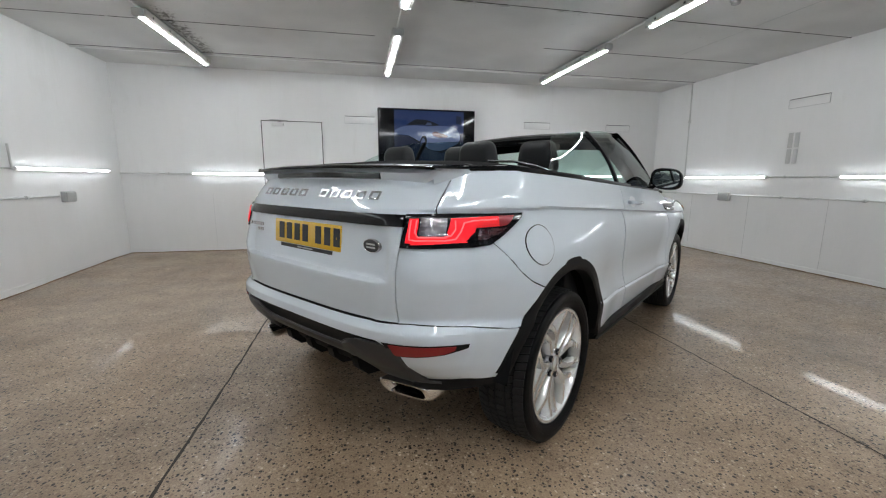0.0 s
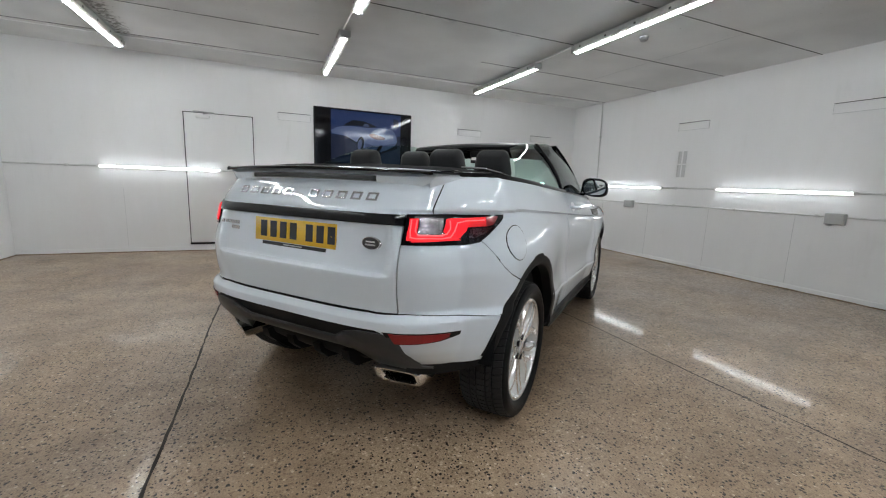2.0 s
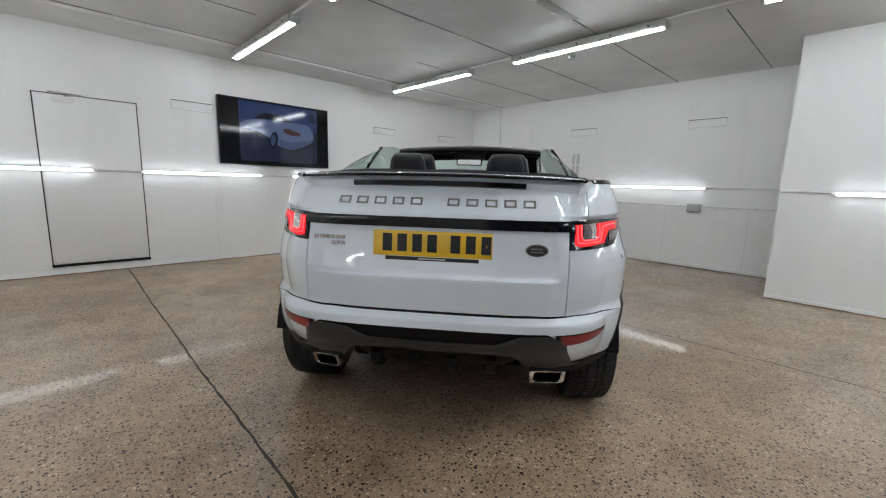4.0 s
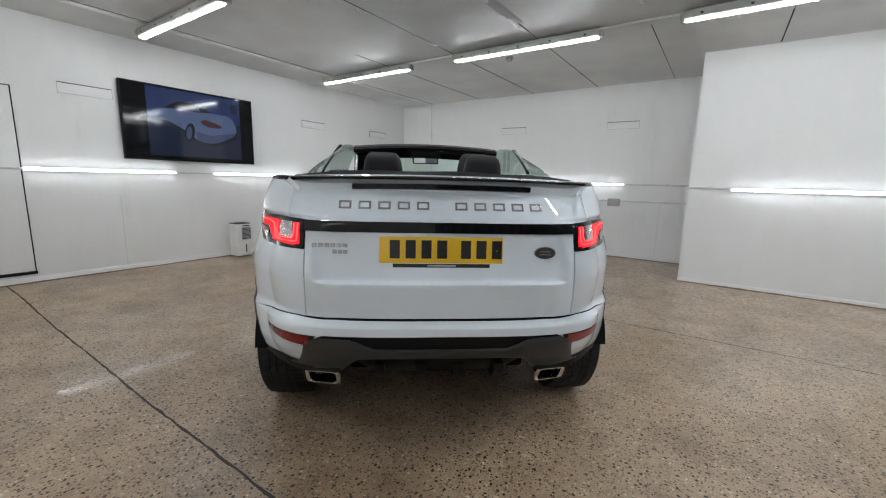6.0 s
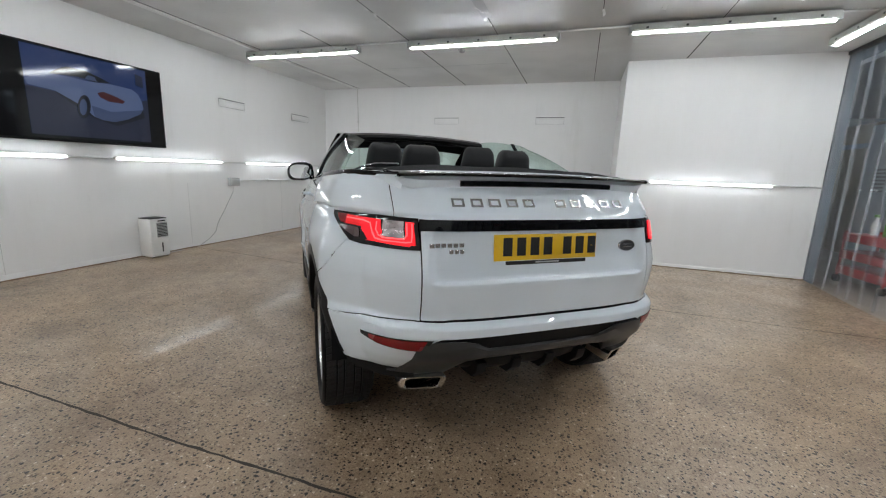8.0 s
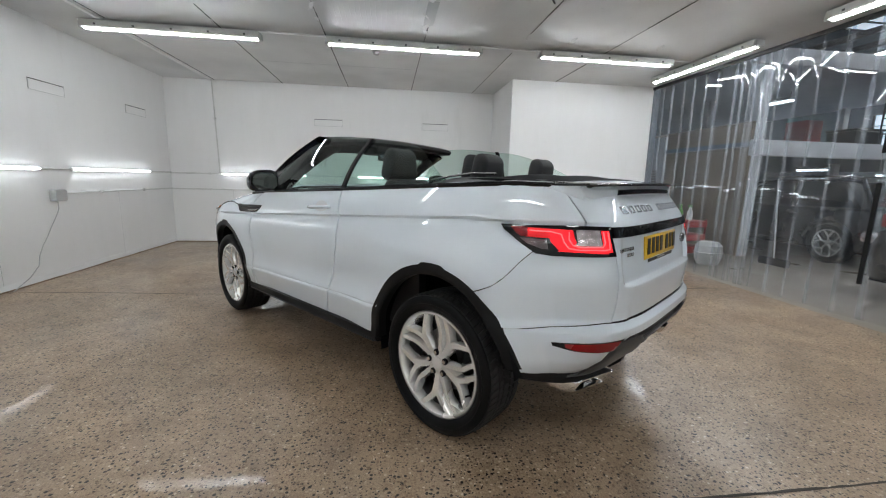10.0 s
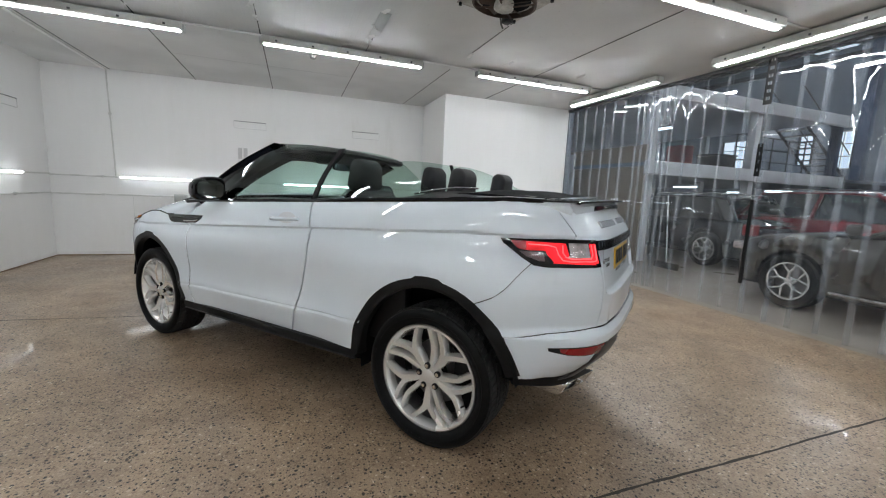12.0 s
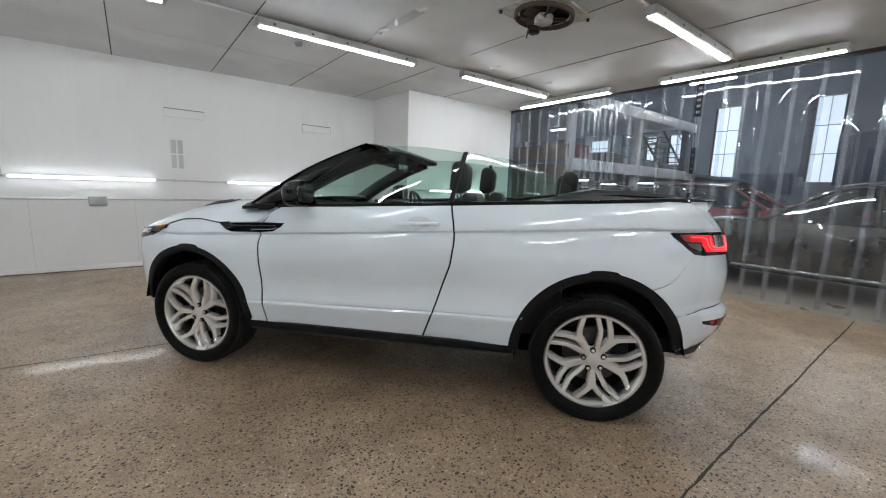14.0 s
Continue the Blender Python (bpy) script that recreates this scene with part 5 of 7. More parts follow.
                row.append(p + Vector((-out - (0.004 if y > 0.3 else -0.006), 0, 0)))
            rows.append([Vector((p.x, -p.y, p.z)) for p in row[:0:-1]] + row)
        return sheet(rows, 0.03)
    part("diffuser", diffuser(), DARK_GREY, car, "dark grey diffuser panel")
    half = [tuple(skin(s_of_y(y, z), z) + Vector((0.002 if y < 0.3 else -0.008, 0, 0))) for y, z in ((0.0, 0.556), (0.1, 0.556), (0.2, 0.557), (0.285, 0.558), (0.35, 0.595), (0.40, 0.608), (0.54, 0.608))]
    part("diffuser_edge", tube([(x, -y, z) for x, y, z in half[:0:-1]] + half, 0.0016, 6), DARK_GREY, car)
    part("lower_valance", sheet([[(x + 0.1 * (y / 0.4) ** 4, y, z) for y in np.linspace(-0.385, 0.385, 15)] for x, z in ((-0.690, 0.515), (-0.683, 0.47), (-0.655, 0.415), (-0.60, 0.375), (-0.45, 0.355))], 0.01), BLACK_MATT, car, "black lower valance")
    part("under_valance", sheet([[(x, y, z) for y in np.linspace(-0.40, 0.40, 15)] for x, z in ((-0.64, 0.505), (-0.60, 0.492), (-0.52, 0.462), (-0.42, 0.43), (-0.35, 0.40))], 0.01), CLOTH, car)
    for y in (-0.27, -0.09, 0.09, 0.27):
        part("diffuser_fin", prism([(-0.690, 0.45), (-0.678, 0.405), (-0.63, 0.36), (-0.50, 0.34), (-0.42, 0.38), (-0.5, 0.45)], y - 0.022, y + 0.022), BLACK_MATT, car)
    both("bumper_underside", lambda: sheet([[tuple(skin(s_of_x(x, z), z + 0.0) + Vector((dx, dy, dz))) for x, z in ((-0.64, 0.452), (-0.61, 0.453), (-0.58, 0.456), (-0.55, 0.46), (-0.52, 0.466), (-0.46, 0.480), (-0.43, 0.486))] for dx, dy, dz in ((0.005, -0.005, -0.008), (0.006, -0.006, -0.030), (0.012, -0.012, -0.060), (0.05, -0.08, -0.070))], 0.0), BLACK_MATT, car)

    def exhaust():
        bm = bmesh.new()
        for (dx, g) in ((0, 0),):
            rings = []
            for x, sc in ((-0.639, 0.74), (-0.646, 0.80), (-0.646, 0.96), (-0.640, 1.01), (-0.43, 1.0)):
                ring = []
                for k in range(24):
                    a = 2 * math.pi * k / 24
                    c, s = math.cos(a), math.sin(a)
                    y = 0.532 + 0.088 * sc * (1 if c > 0 else -1) * abs(c) ** 0.35
                    z = 0.374 + 0.041 * sc * (1 if s > 0 else -1) * abs(s) ** 0.35
                    ring.append(bm.verts.new((x + 0.55 * (y - 0.522) * (x < -0.5) - 0.55 * (z - 0.374) * (x < -0.5), y, z - 0.20 * (y - 0.522))))
                rings.append(ring)
            for a, b in zip(rings, rings[1:]):
                for k in range(24):
                    bm.faces.new((a[k], a[(k + 1) % 24], b[(k + 1) % 24], b[k]))
            inner = [bm.verts.new(v.co + Vector((0.12, 0, 0))) for v in rings[0]]
            for k in range(24):
                bm.faces.new((rings[0][k], inner[k], inner[(k + 1) % 24], rings[0][(k + 1) % 24]))
        return bm
    both("exhaust_tip", exhaust, CHROME, car, "rectangular chrome exhaust tip")
    both("exhaust_bore", lambda: box(-0.54, -0.52, 0.46, 0.605, 0.347, 0.40), DARK_LINE, car)
    both("reflector", lambda: patch([(0.556, 0.613), (0.65, 0.614), (0.73, 0.613), (0.760, 0.611), (0.756, 0.596), (0.73, 0.584), (0.65, 0.573), (0.572, 0.568)], 0.004, 0.02, 4, "y", 5), RED_LENS, car, "red rear reflector")
    both("reflector_surround", lambda: patch([(0.53, 0.618), (0.65, 0.619), (0.73, 0.618), (0.788, 0.614), (0.784, 0.598), (0.73, 0.579), (0.65, 0.568), (0.560, 0.563)], 0.0015, 0.02, 3, "y", 5), BLACK_MATT, car)
    # ---- tail lamps
    inner_t, inner_b = [(s_of_y(0.578, z), z) for z in (1.094, 0.974)]
    lamp_outline = [inner_b, inner_t, (s_of_y(0.70, 1.095), 1.096), (s_of_x(-0.50, 1.094), 1.096), (s_of_x(-0.32, 1.094), 1.094), (s_of_x(-0.335, 1.075), 1.075), (s_of_x(-0.415, 1.015), 1.015), (s_of_x(-0.465, 0.982), 0.982), (s_of_x(-0.52, 0.973), 0.973), (s_of_x(-0.58, 0.973), 0.973)]
    lamps = both("tail_lamp", lambda: patch(lamp_outline, 0.007, 0.03, 6, "s", 8), BLACK_GLOSS, car, "lit red and black wrap-round tail lamp")
    def ux(x, z):
        return (s_of_x(x, z), z)

    def uy(y, z):
        return (s_of_y(y, z), z)
    pieces = [
        ("light_guide", [uy(0.594, 0.992), uy(0.594, 1.078), uy(0.622, 1.079), uy(0.624, 1.015), uy(0.630, 0.992)], RED_GLOW, "lit red light guide"),
        ("light_guide", [uy(0.612, 0.986), uy(0.612, 1.012), ux(-0.545, 1.012), ux(-0.53, 0.992)], RED_GLOW, "lit red light guide"),
        ("light_guide", [ux(-0.565, 0.992), ux(-0.585, 1.03), ux(-0.565, 1.078), ux(-0.485, 1.082), ux(-0.505, 1.03), ux(-0.53, 1.0)], RED_GLOW, "lit red light guide"),
        ("stop_light", [ux(-0.50, 1.046), ux(-0.485, 1.083), ux(-0.42, 1.085), ux(-0.425, 1.049)], RED_DIM, "lit red light guide"),
        ("red_lens", [ux(-0.428, 1.048), ux(-0.42, 1.086), ux(-0.36, 1.086), ux(-0.385, 1.062), ux(-0.40, 1.052)], RED_LENS, "red faceted lens"),
        ("clear_lens", [uy(0.628, 1.016), uy(0.627, 1.080), ux(-0.575, 1.080), ux(-0.59, 1.03), ux(-0.575, 1.016)], CLEAR_LENS, "clear silvery lens"),
        ("dark_lens", [ux(-0.50, 1.0), ux(-0.49, 1.04), ux(-0.40, 1.045), ux(-0.43, 1.02), ux(-0.48, 1.0)], RED_DARK, "smoked dark red lens"),
    ]
    hot = [[uy(0.601, 1.074), uy(0.602, 1.03), uy(0.606, 1.004), uy(0.625, 1.0), uy(0.70, 0.999), ux(-0.60, 0.999), ux(-0.565, 1.004), ux(-0.545, 1.03), ux(-0.53, 1.062), ux(-0.50, 1.07), ux(-0.43, 1.073)],
           [uy(0.618, 1.074), uy(0.619, 1.03), uy(0.63, 1.012), uy(0.70, 1.010), ux(-0.60, 1.010), ux(-0.575, 1.018), ux(-0.56, 1.04), ux(-0.555, 1.07)]]
    for run in hot:
        for side, lamp in ((1, lamps[0]), (-1, lamps[1])):
            bm = tube([tuple(skin(a, z) + outward(a, z) * 0.012) for a, z in run], 0.003, 6)
            part("light_line", bm if side > 0 else flip(bm), RED_HOT, lamp, "bright red light line")
    for nm, outline, material, label in pieces:
        for side, lamp in ((1, lamps[0]), (-1, lamps[1])):
            bm = patch(outline, 0.010, 0.006, 3, "s", 6)
            part(nm, bm if side > 0 else flip(bm), material, lamp, label)
    # ---- plate, badges and writing
    plate = part("number_plate", box(-0.738, -0.731, -0.26, 0.26, -0.0555, 0.0555, 0.002), PLATE_YELLOW, car, "yellow rear number plate with black bars")
    # the plate leans with the tailgate; its characters are plain bars
    plate.data.transform(Matrix.Translation((0, 0, 0)))
    plate.matrix_basis = pose(0.012, 0.006, 0.9265, 0, 4, 0)
    for k in range(7):
        y = 0.197 - 0.066 * k - (0.035 if k > 3 else 0)
        part("bar", box(-0.7405, -0.7375, y - 0.021, y + 0.021, -0.035, 0.042), PLATE_BLACK, plate, smooth=False)
    for s in (-1, 1):
        part("screw", rod((-0.738, s * 0.235, 0), (-0.7405, s * 0.235, 0), 0.005, 10), PLATE_YELLOW, plate)
    part("dealer_strip", box(-0.7395, -0.733, -0.205, 0.205, -0.073, -0.057), PLATE_BLACK, plate, smooth=False)
    part("strip_text", box(-0.741, -0.739, -0.06, 0.06, -0.068, -0.062), GREY_BOX, plate, smooth=False)
    part("plate_plinth", box(-0.731, -0.70, -0.275, 0.275, -0.085, 0.06, 0.006), PAINT, plate)
    return car


def build_car_details(car):
    # ---- raised lettering on the tailgate as plain silver shapes
    for k in range(11):
        if k == 5:
            continue
        y = 0.412 - 0.0815 * k
        z = 1.158
        s = s_of_y(abs(y), z)

        def stroke(z0, z1, y0, y1, part_name="letter_shape"):
            pts = []
            bm = bmesh.new()
            top = []
            for yy, zz in ((y0, z0), (y1, z0), (y1, z1), (y0, z1)):
                p = skin(s_of_y(abs(yy), zz), zz)
                p.y = yy
                n = Vector((-0.85, 0, 0.5)).normalized()
                top.append((bm.verts.new(p - n * 0.002), bm.verts.new(p + n * 0.005)))
            bm.faces.new([b for a, b in top])
            for i in range(4):
                (a, b), (c, d) = top[i], top[(i + 1) % 4]
                bm.faces.new((a, c, d, b))
            return bm
        for d in ((0.0095, 0.0155, -0.026, 0.026), (-0.0155, -0.0095, -0.026, 0.026), (-0.0095, 0.0095, -0.026, -0.018), (-0.0095, 0.0095, 0.018, 0.026)):
            part("letter_shape", stroke(z + d[0], z + d[1], y + d[2], y + d[3]), LETTER, car, smooth=False)
    for y0, y1, z in ((0.545, 0.395, 0.993), (0.462, 0.395, 0.967)):
        n = 6 if y0 > 0.5 else 3
        for k in range(n):
            a = y0 + (y1 - y0) * (k + 0.08) / n
            b = y0 + (y1 - y0) * (k + 0.86) / n
            p = skin(s_of_y((a + b) / 2, z), z)
            part("badge_bar", box(p.x - 0.004, p.x + 0.004, b, a, z - 0.008, z + 0.008, 0.001), LETTER, car, smooth=False)
    p = skin(s_of_y(0.44, 0.97), 0.97)
    bm = lathe([(0.0, 0.006), (0.043, 0.005), (0.046, 0.0), (0.046, -0.006)], 32)
    bmesh.ops.scale(bm, vec=(1, 1, 0.56), verts=bm.verts)
    bmesh.ops.rotate(bm, verts=bm.verts, matrix=Matrix.Rotation(radians(90), 3, "Z"))
    bmesh.ops.translate(bm, vec=(p.x - 0.003, -0.44, 0.97), verts=bm.verts)
    badge = part("badge", bm, DARK_GREY, car, "oval dark badge with a silver rim")
    bm = lathe([(0.046, 0.007), (0.049, 0.0), (0.043, 0.0), (0.043, 0.0065)], 32, closed=True)
    bmesh.ops.scale(bm, vec=(1, 1, 0.56), verts=bm.verts)
    bmesh.ops.rotate(bm, verts=bm.verts, matrix=Matrix.Rotation(radians(90), 3, "Z"))
    bmesh.ops.translate(bm, vec=(p.x - 0.003, -0.44, 0.97), verts=bm.verts)
    part("rim", bm, LETTER, badge)
    for dy, dz, w in ((0.0, 0.007, 0.024), (0.0, -0.006, 0.026)):
        part("bar", box(p.x - 0.012, p.x - 0.008, -0.44 + dy - w, -0.44 + dy + w, 0.97 + dz - 0.0035, 0.97 + dz + 0.0035), LETTER, badge, smooth=False)
    # ---- fuel flap on the right
    ring = [( -0.255 + 0.084 * math.cos(2 * math.pi * k / 32), 0.968 + 0.080 * math.sin(2 * math.pi * k / 32)) for k in range(32)]
    bm = flip(patch(ring, 0.0022, 0.01, 3, "x"))
    part("flap_gap", bm, DARK_LINE, car)
    bm = flip(patch([(-0.255 + (x + 0.255) * 0.957, 0.968 + (z - 0.968) * 0.957) for x, z in ring], 0.0034, 0.01, 4, "x"))
    part("fuel_flap", bm, PAINT, car, "round white fuel flap")
    # ---- door handles, side vents, badges
    def handle():
        bm = bmesh.new()
        rows = []
        for x, r in ((1.166, 0.006), (1.155, 0.012), (1.12, 0.0135), (1.04, 0.0135), (0.96, 0.013), (0.925, 0.012), (0.913, 0.006)):
            z = 1.083 - 0.05 * (x - 1.04)
            p = skin(s_of_x(x, z), z)
            ends = 0.018 + 0.018 * (1 - ((x - 1.04) / 0.13) ** 4)
            rows.append([bm.verts.new((x, p.y + ends + r * math.cos(a), z + r * 0.9 * math.sin(a))) for a in np.linspace(0, 2 * math.pi, 11)[:-1]])
        for a, b in zip(rows, rows[1:]):
            for k in range(10):
                bm.faces.new((a[k], a[(k + 1) % 10], b[(k + 1) % 10], b[k]))
        bm.faces.new(rows[0])
        bm.faces.new(rows[-1][::-1])
        for x in (1.135, 0.94):
            z = 1.083 - 0.05 * (x - 1.04)
            y = skin(s_of_x(x, z), z).y
            rod((x, y - 0.01, z), (x, y + 0.03, z), 0.011, 10, bm)
        return bm
    both("door_handle", handle, PAINT, car, "white pull handle")
    # no hollow here: the recess's shade is a patch of darker paint
    both("handle_recess_shade", lambda: patch([(1.04 + 0.075 * math.cos(2 * math.pi * k / 24), 1.088 + 0.034 * math.sin(2 * math.pi * k / 24)) for k in range(24)], 0.0012, 0.004, 3, "x"), surface("shaded_recess_paint", (0.6, 0.615, 0.635), 0.4, vary=0.02, bump=0), car)
    vent = [(2.44, 1.012), (2.30, 1.022), (2.10, 1.032), (1.945, 1.036), (1.965, 1.012), (2.02, 0.980), (2.10, 0.970), (2.33, 0.962), (2.37, 0.972)]
    vents = both("side_vent", lambda: patch(vent, 0.004, 0.015, 3, "x", 4), BLACK_GLOSS, car, "gloss black side vent")
    for side, v in ((1, vents[0]), (-1, vents[1])):
        for a in ([(2.36, 1.002), (2.0, 1.016)], [(2.18, 0.984), (2.03, 0.993), (1.99, 1.004)]):
            bm = tube([tuple(skin(s_of_x(x, z), z) + Vector((0, 0.008, 0))) for x, z in a], 0.0035, 6)
            part("blade", bm if side > 0 else flip(bm), CHROME if len(a) == 3 else DARK_GREY, v)
    # ---- black belt moulding all the way to the tail
    def moulding():
        rows = []
        run = []
        for x in np.linspace(2.02, -0.46, 40):
            run.append(skin(s_of_x(x, belt(x)), belt(x)))
        y_end = run[-1].y
        for y in np.linspace(y_end, 0.66, 10)[1:]:
            z = 1.258
            run.append(skin(s_of_y(y, z), z))
        for i, p in enumerate(run):
            d = run[min(i + 1, len(run) - 1)] - run[max(i - 1, 0)]
            n = Vector((d.y, -d.x, 0)).normalized()
            rows.append([tuple(p + n * a + Vector((0, 0, b))) for a, b in ((0.004, -0.006), (0.006, 0.004), (0.0, 0.014), (-0.02, 0.017), (-0.05, 0.012), (-0.07, -0.02))])
        return sheet(rows, 0)
    both("belt_moulding", moulding, BLACK_GLOSS, car, "gloss black moulding along the waistline")
    # ---- bonnet
    rows = []
    for x in np.linspace(2.06, 3.46, 30):
        row = []
        edge_z = table([(2.0, 1.142), (2.1, 1.066), (2.16, 1.036), (2.45, 1.016), (2.6, 1.032), (2.75, 1.022), (2.85, 0.99), (2.95, 0.968), (3.3, 0.92), (3.5, 0.89)], x)
        mid_z = table([(2.06, 1.205), (2.3, 1.195), (2.6, 1.165), (2.9, 1.115), (3.15, 1.05), (3.35, 0.975), (3.46, 0.90)], x)
        w = skin(s_of_x(min(x, 3.44), edge_z), edge_z).y
        for t in np.linspace(-1, 1, 25):
            k = 1 - abs(t) ** 3.2
            z = edge_z + (mid_z - edge_z) * k + 0.012 * math.exp(-((abs(t) - 0.62) / 0.12) ** 2)
            row.append((x, t * w, z))
        rows.append(row)
    part("bonnet", sheet(rows, 0.012), PAINT, car, "white clamshell bonnet")
    seam = [(2.16, 1.034), (2.45, 1.014), (2.6, 1.030), (2.68, 1.027), (2.75, 1.020), (2.85, 0.987)]
    both("bonnet_gap", lambda: tube([tuple(skin(s_of_x(x, table(seam, x)), table(seam, x)) + Vector((0, 0.0005, 0.002))) for x in np.linspace(2.36, 2.85, 18)], 0.0042, 6), DARK_LINE, car)
    def bonnet_z(x, y):
        edge_z = table([(2.0, 1.142), (2.1, 1.066), (2.16, 1.036), (2.45, 1.016), (2.6, 1.032), (2.75, 1.022), (2.85, 0.99), (2.95, 0.968), (3.3, 0.92), (3.5, 0.89)], x)
        mid_z = table([(2.06, 1.205), (2.3, 1.195), (2.6, 1.165), (2.9, 1.115), (3.15, 1.05), (3.35, 0.975), (3.46, 0.90)], x)
        t = y / skin(s_of_x(x, edge_z), edge_z).y
        return edge_z + (mid_z - edge_z) * (1 - t ** 3.2) + 0.012 * math.exp(-((t - 0.62) / 0.12) ** 2)
    vents = both("bonnet_vent", lambda: sheet([[(x, y, bonnet_z(x, y) + 0.007 - 0.005 * (abs(x - 2.72) > 0.11)) for y in np.linspace(0.50 + 0.03 * (x - 2.6), 0.60, 5)] for x in (2.60, 2.612, 2.66, 2.72, 2.78, 2.828, 2.84)], 0.008), BLACK_MATT, car, "black bonnet vent")
    for side, v in ((1, vents[0]), (-1, vents[1])):
        bm = tube([(x, 0.55, bonnet_z(x, 0.55) + 0.011) for x in (2.63, 2.72, 2.81)], 0.006, 6, flat=0.5)
        part("slat", bm if side > 0 else flip(bm), DARK_GREY, v)
    hl = both("headlamp", lambda: patch([(2.845, 0.985), (2.95, 0.966), (3.10, 0.945), (3.25, 0.93), (3.33, 0.90), (3.28, 0.862), (3.15, 0.868), (3.0, 0.90), (2.90, 0.94)], 0.004, 0.02, 4, "x", 5), BLACK_GLOSS, car, "dark headlamp with an amber edge")
    for side, h in ((1, hl[0]), (-1, hl[1])):
        bm = patch([(2.87, 0.977), (2.97, 0.957), (2.96, 0.945), (2.90, 0.957)], 0.008, 0.004, 2, "x", 4)
        part("indicator", bm if side > 0 else flip(bm), AMBER, h, "amber indicator strip")
        bm = patch([(3.0, 0.945), (3.2, 0.925), (3.22, 0.895), (3.05, 0.905)], 0.008, 0.004, 2, "x", 4)
        part("lens", bm if side > 0 else flip(bm), CLEAR_LENS, h, "clear lens")
    # ---- windscreen frame and glass
    A0, A1 = Vector((2.27, 0.755, 1.135)), Vector((1.52, 0.635, 1.535))

    def pillar_pts(n=12):
        out = []
        for k in range(n + 1):
            t = k / n
            p = A0.lerp(A1, t)
            p.z += 0.035 * math.sin(math.pi * t)
            out.append(p)
        return out

    def pillar():
        rows = []
        for p in pillar_pts():
            rows.append([tuple(p + Vector(d)) for d in ((0.03, 0.012, 0.005), (0.012, 0.022, 0.022), (-0.02, 0.014, 0.034), (-0.04, -0.05, 0.030), (-0.10, -0.135, -0.03), (-0.125, -0.10, -0.06), (-0.10, -0.02, -0.065), (-0.05, 0.008, -0.045), (0.03, 0.012, 0.005))])
        return sheet(rows, 0)
    both("windscreen_pillar", pillar, BLACK_GLOSS, car, "gloss black windscreen pillar")
    rows = []
    for t in np.linspace(-1, 1, 25):
        y = 0.645 * t
        x = 1.535 + 0.085 * (1 - t * t) - 0.015
        z = 1.548 + 0.038 * (1 - t * t)
        rows.append([(x + dx, y, z + dz) for dx, dz in ((0.05, -0.014), (0.03, 0.008), (-0.02, 0.016), (-0.10, 0.012), (-0.17, -0.008), (-0.185, -0.03), (-0.16, -0.05), (-0.05, -0.05), (0.02, -0.04), (0.05, -0.014))])
    part("windscreen_header", sheet(rows, 0), BLACK_MATT, car, "black rail over the windscreen")
    rows = []
    for v in np.linspace(0, 1, 11):
        row = []
        for t in np.linspace(-1, 1, 17):
            p0 = Vector((2.27 + 0.19 * (1 - t * t), 0.75 * t, 1.135 + 0.045 * (1 - t * t)))
            p1 = Vector((1.53 + 0.085 * (1 - t * t), 0.632 * t, 1.535 + 0.038 * (1 - t * t)))
            p = p0.lerp(p1, v)
            p.z += 0.03 * math.sin(math.pi * v)
            row.append(tuple(p))
        rows.append(row)
    lining = [[(x - 0.028, y * 0.96, z - 0.030) for x, y, z in row] for row in rows[8:]]
    lining.insert(0, [(x - 0.012, y * 0.97, z + 0.012) for x, y, z in lining[0]])
    part("header_lining", sheet(lining, 0.006), CLOTH, car, "black lining under the windscreen rail")
    g = part("windscreen", sheet(rows, 0.004), GLASS, car, "clear windscreen glass")
    g.visible_shadow = False
    both("scuttle", lambda: sheet([[(2.10 + 0.2 * (1 - (y / 0.8) ** 2), y, 1.150 + 0.03 * (1 - (y / 0.8) ** 2)) for y in np.linspace(0, 0.83, 8)], [(2.34 + 0.2 * (1 - (y / 0.8) ** 2), y, 1.130 + 0.045 * (1 - (y / 0.8) ** 2)) for y in np.linspace(0, 0.83, 8)]], 0.02), BLACK_MATT, car)
    # ---- side windows, frameless
    def door_glass():
        rows = []
        for v in np.linspace(0, 1, 9):
            row = []
            for u in np.linspace(0, 1, 13):
                b = Vector((0.872 + (2.02 - 0.872) * u, 0.858 - 0.02 * u, 1.205 - 0.06 * u))
                tx = 0.838 + (1.52 - 0.838) * u
                t = Vector((tx, 0.668 - 0.03 * u, 1.512 + 0.028 * math.sin(math.pi * min(1, u * 0.9)) + 0.018 * u))
                p = b.lerp(t, v)
                p.y += 0.025 * math.sin(math.pi * v)
                row.append(tuple(p))
            rows.append(row)
        return sheet(rows, 0.004)

    def quarter_glass():
        rows = []
        for v in np.linspace(0, 1, 11):
            row = []
            for u in np.linspace(0, 1, 10):
                rear = table([(0.0, 0.04), (0.35, 0.17), (0.6, 0.27), (0.85, 0.38), (1.0, 0.47)], v)
                x = 0.862 - 0.036 * v + (rear - 0.862 + 0.036 * v) * u
                top = 1.508 - 0.05 * u * u
                z = 1.21 + 0.028 * u + (top - 1.21 - 0.028 * u) * v
                y = 0.858 - 0.19 * v + 0.025 * math.sin(math.pi * v) - 0.07 * u
                row.append((x, y, z))
            rows.append(row)
        return sheet(rows, 0.004)
    for nm, mk in (("door_window", door_glass), ("quarter_window", quarter_glass)):
        for g in both(nm, mk, GLASS, car, "raised green-tinted side window"):
            g.visible_shadow = False
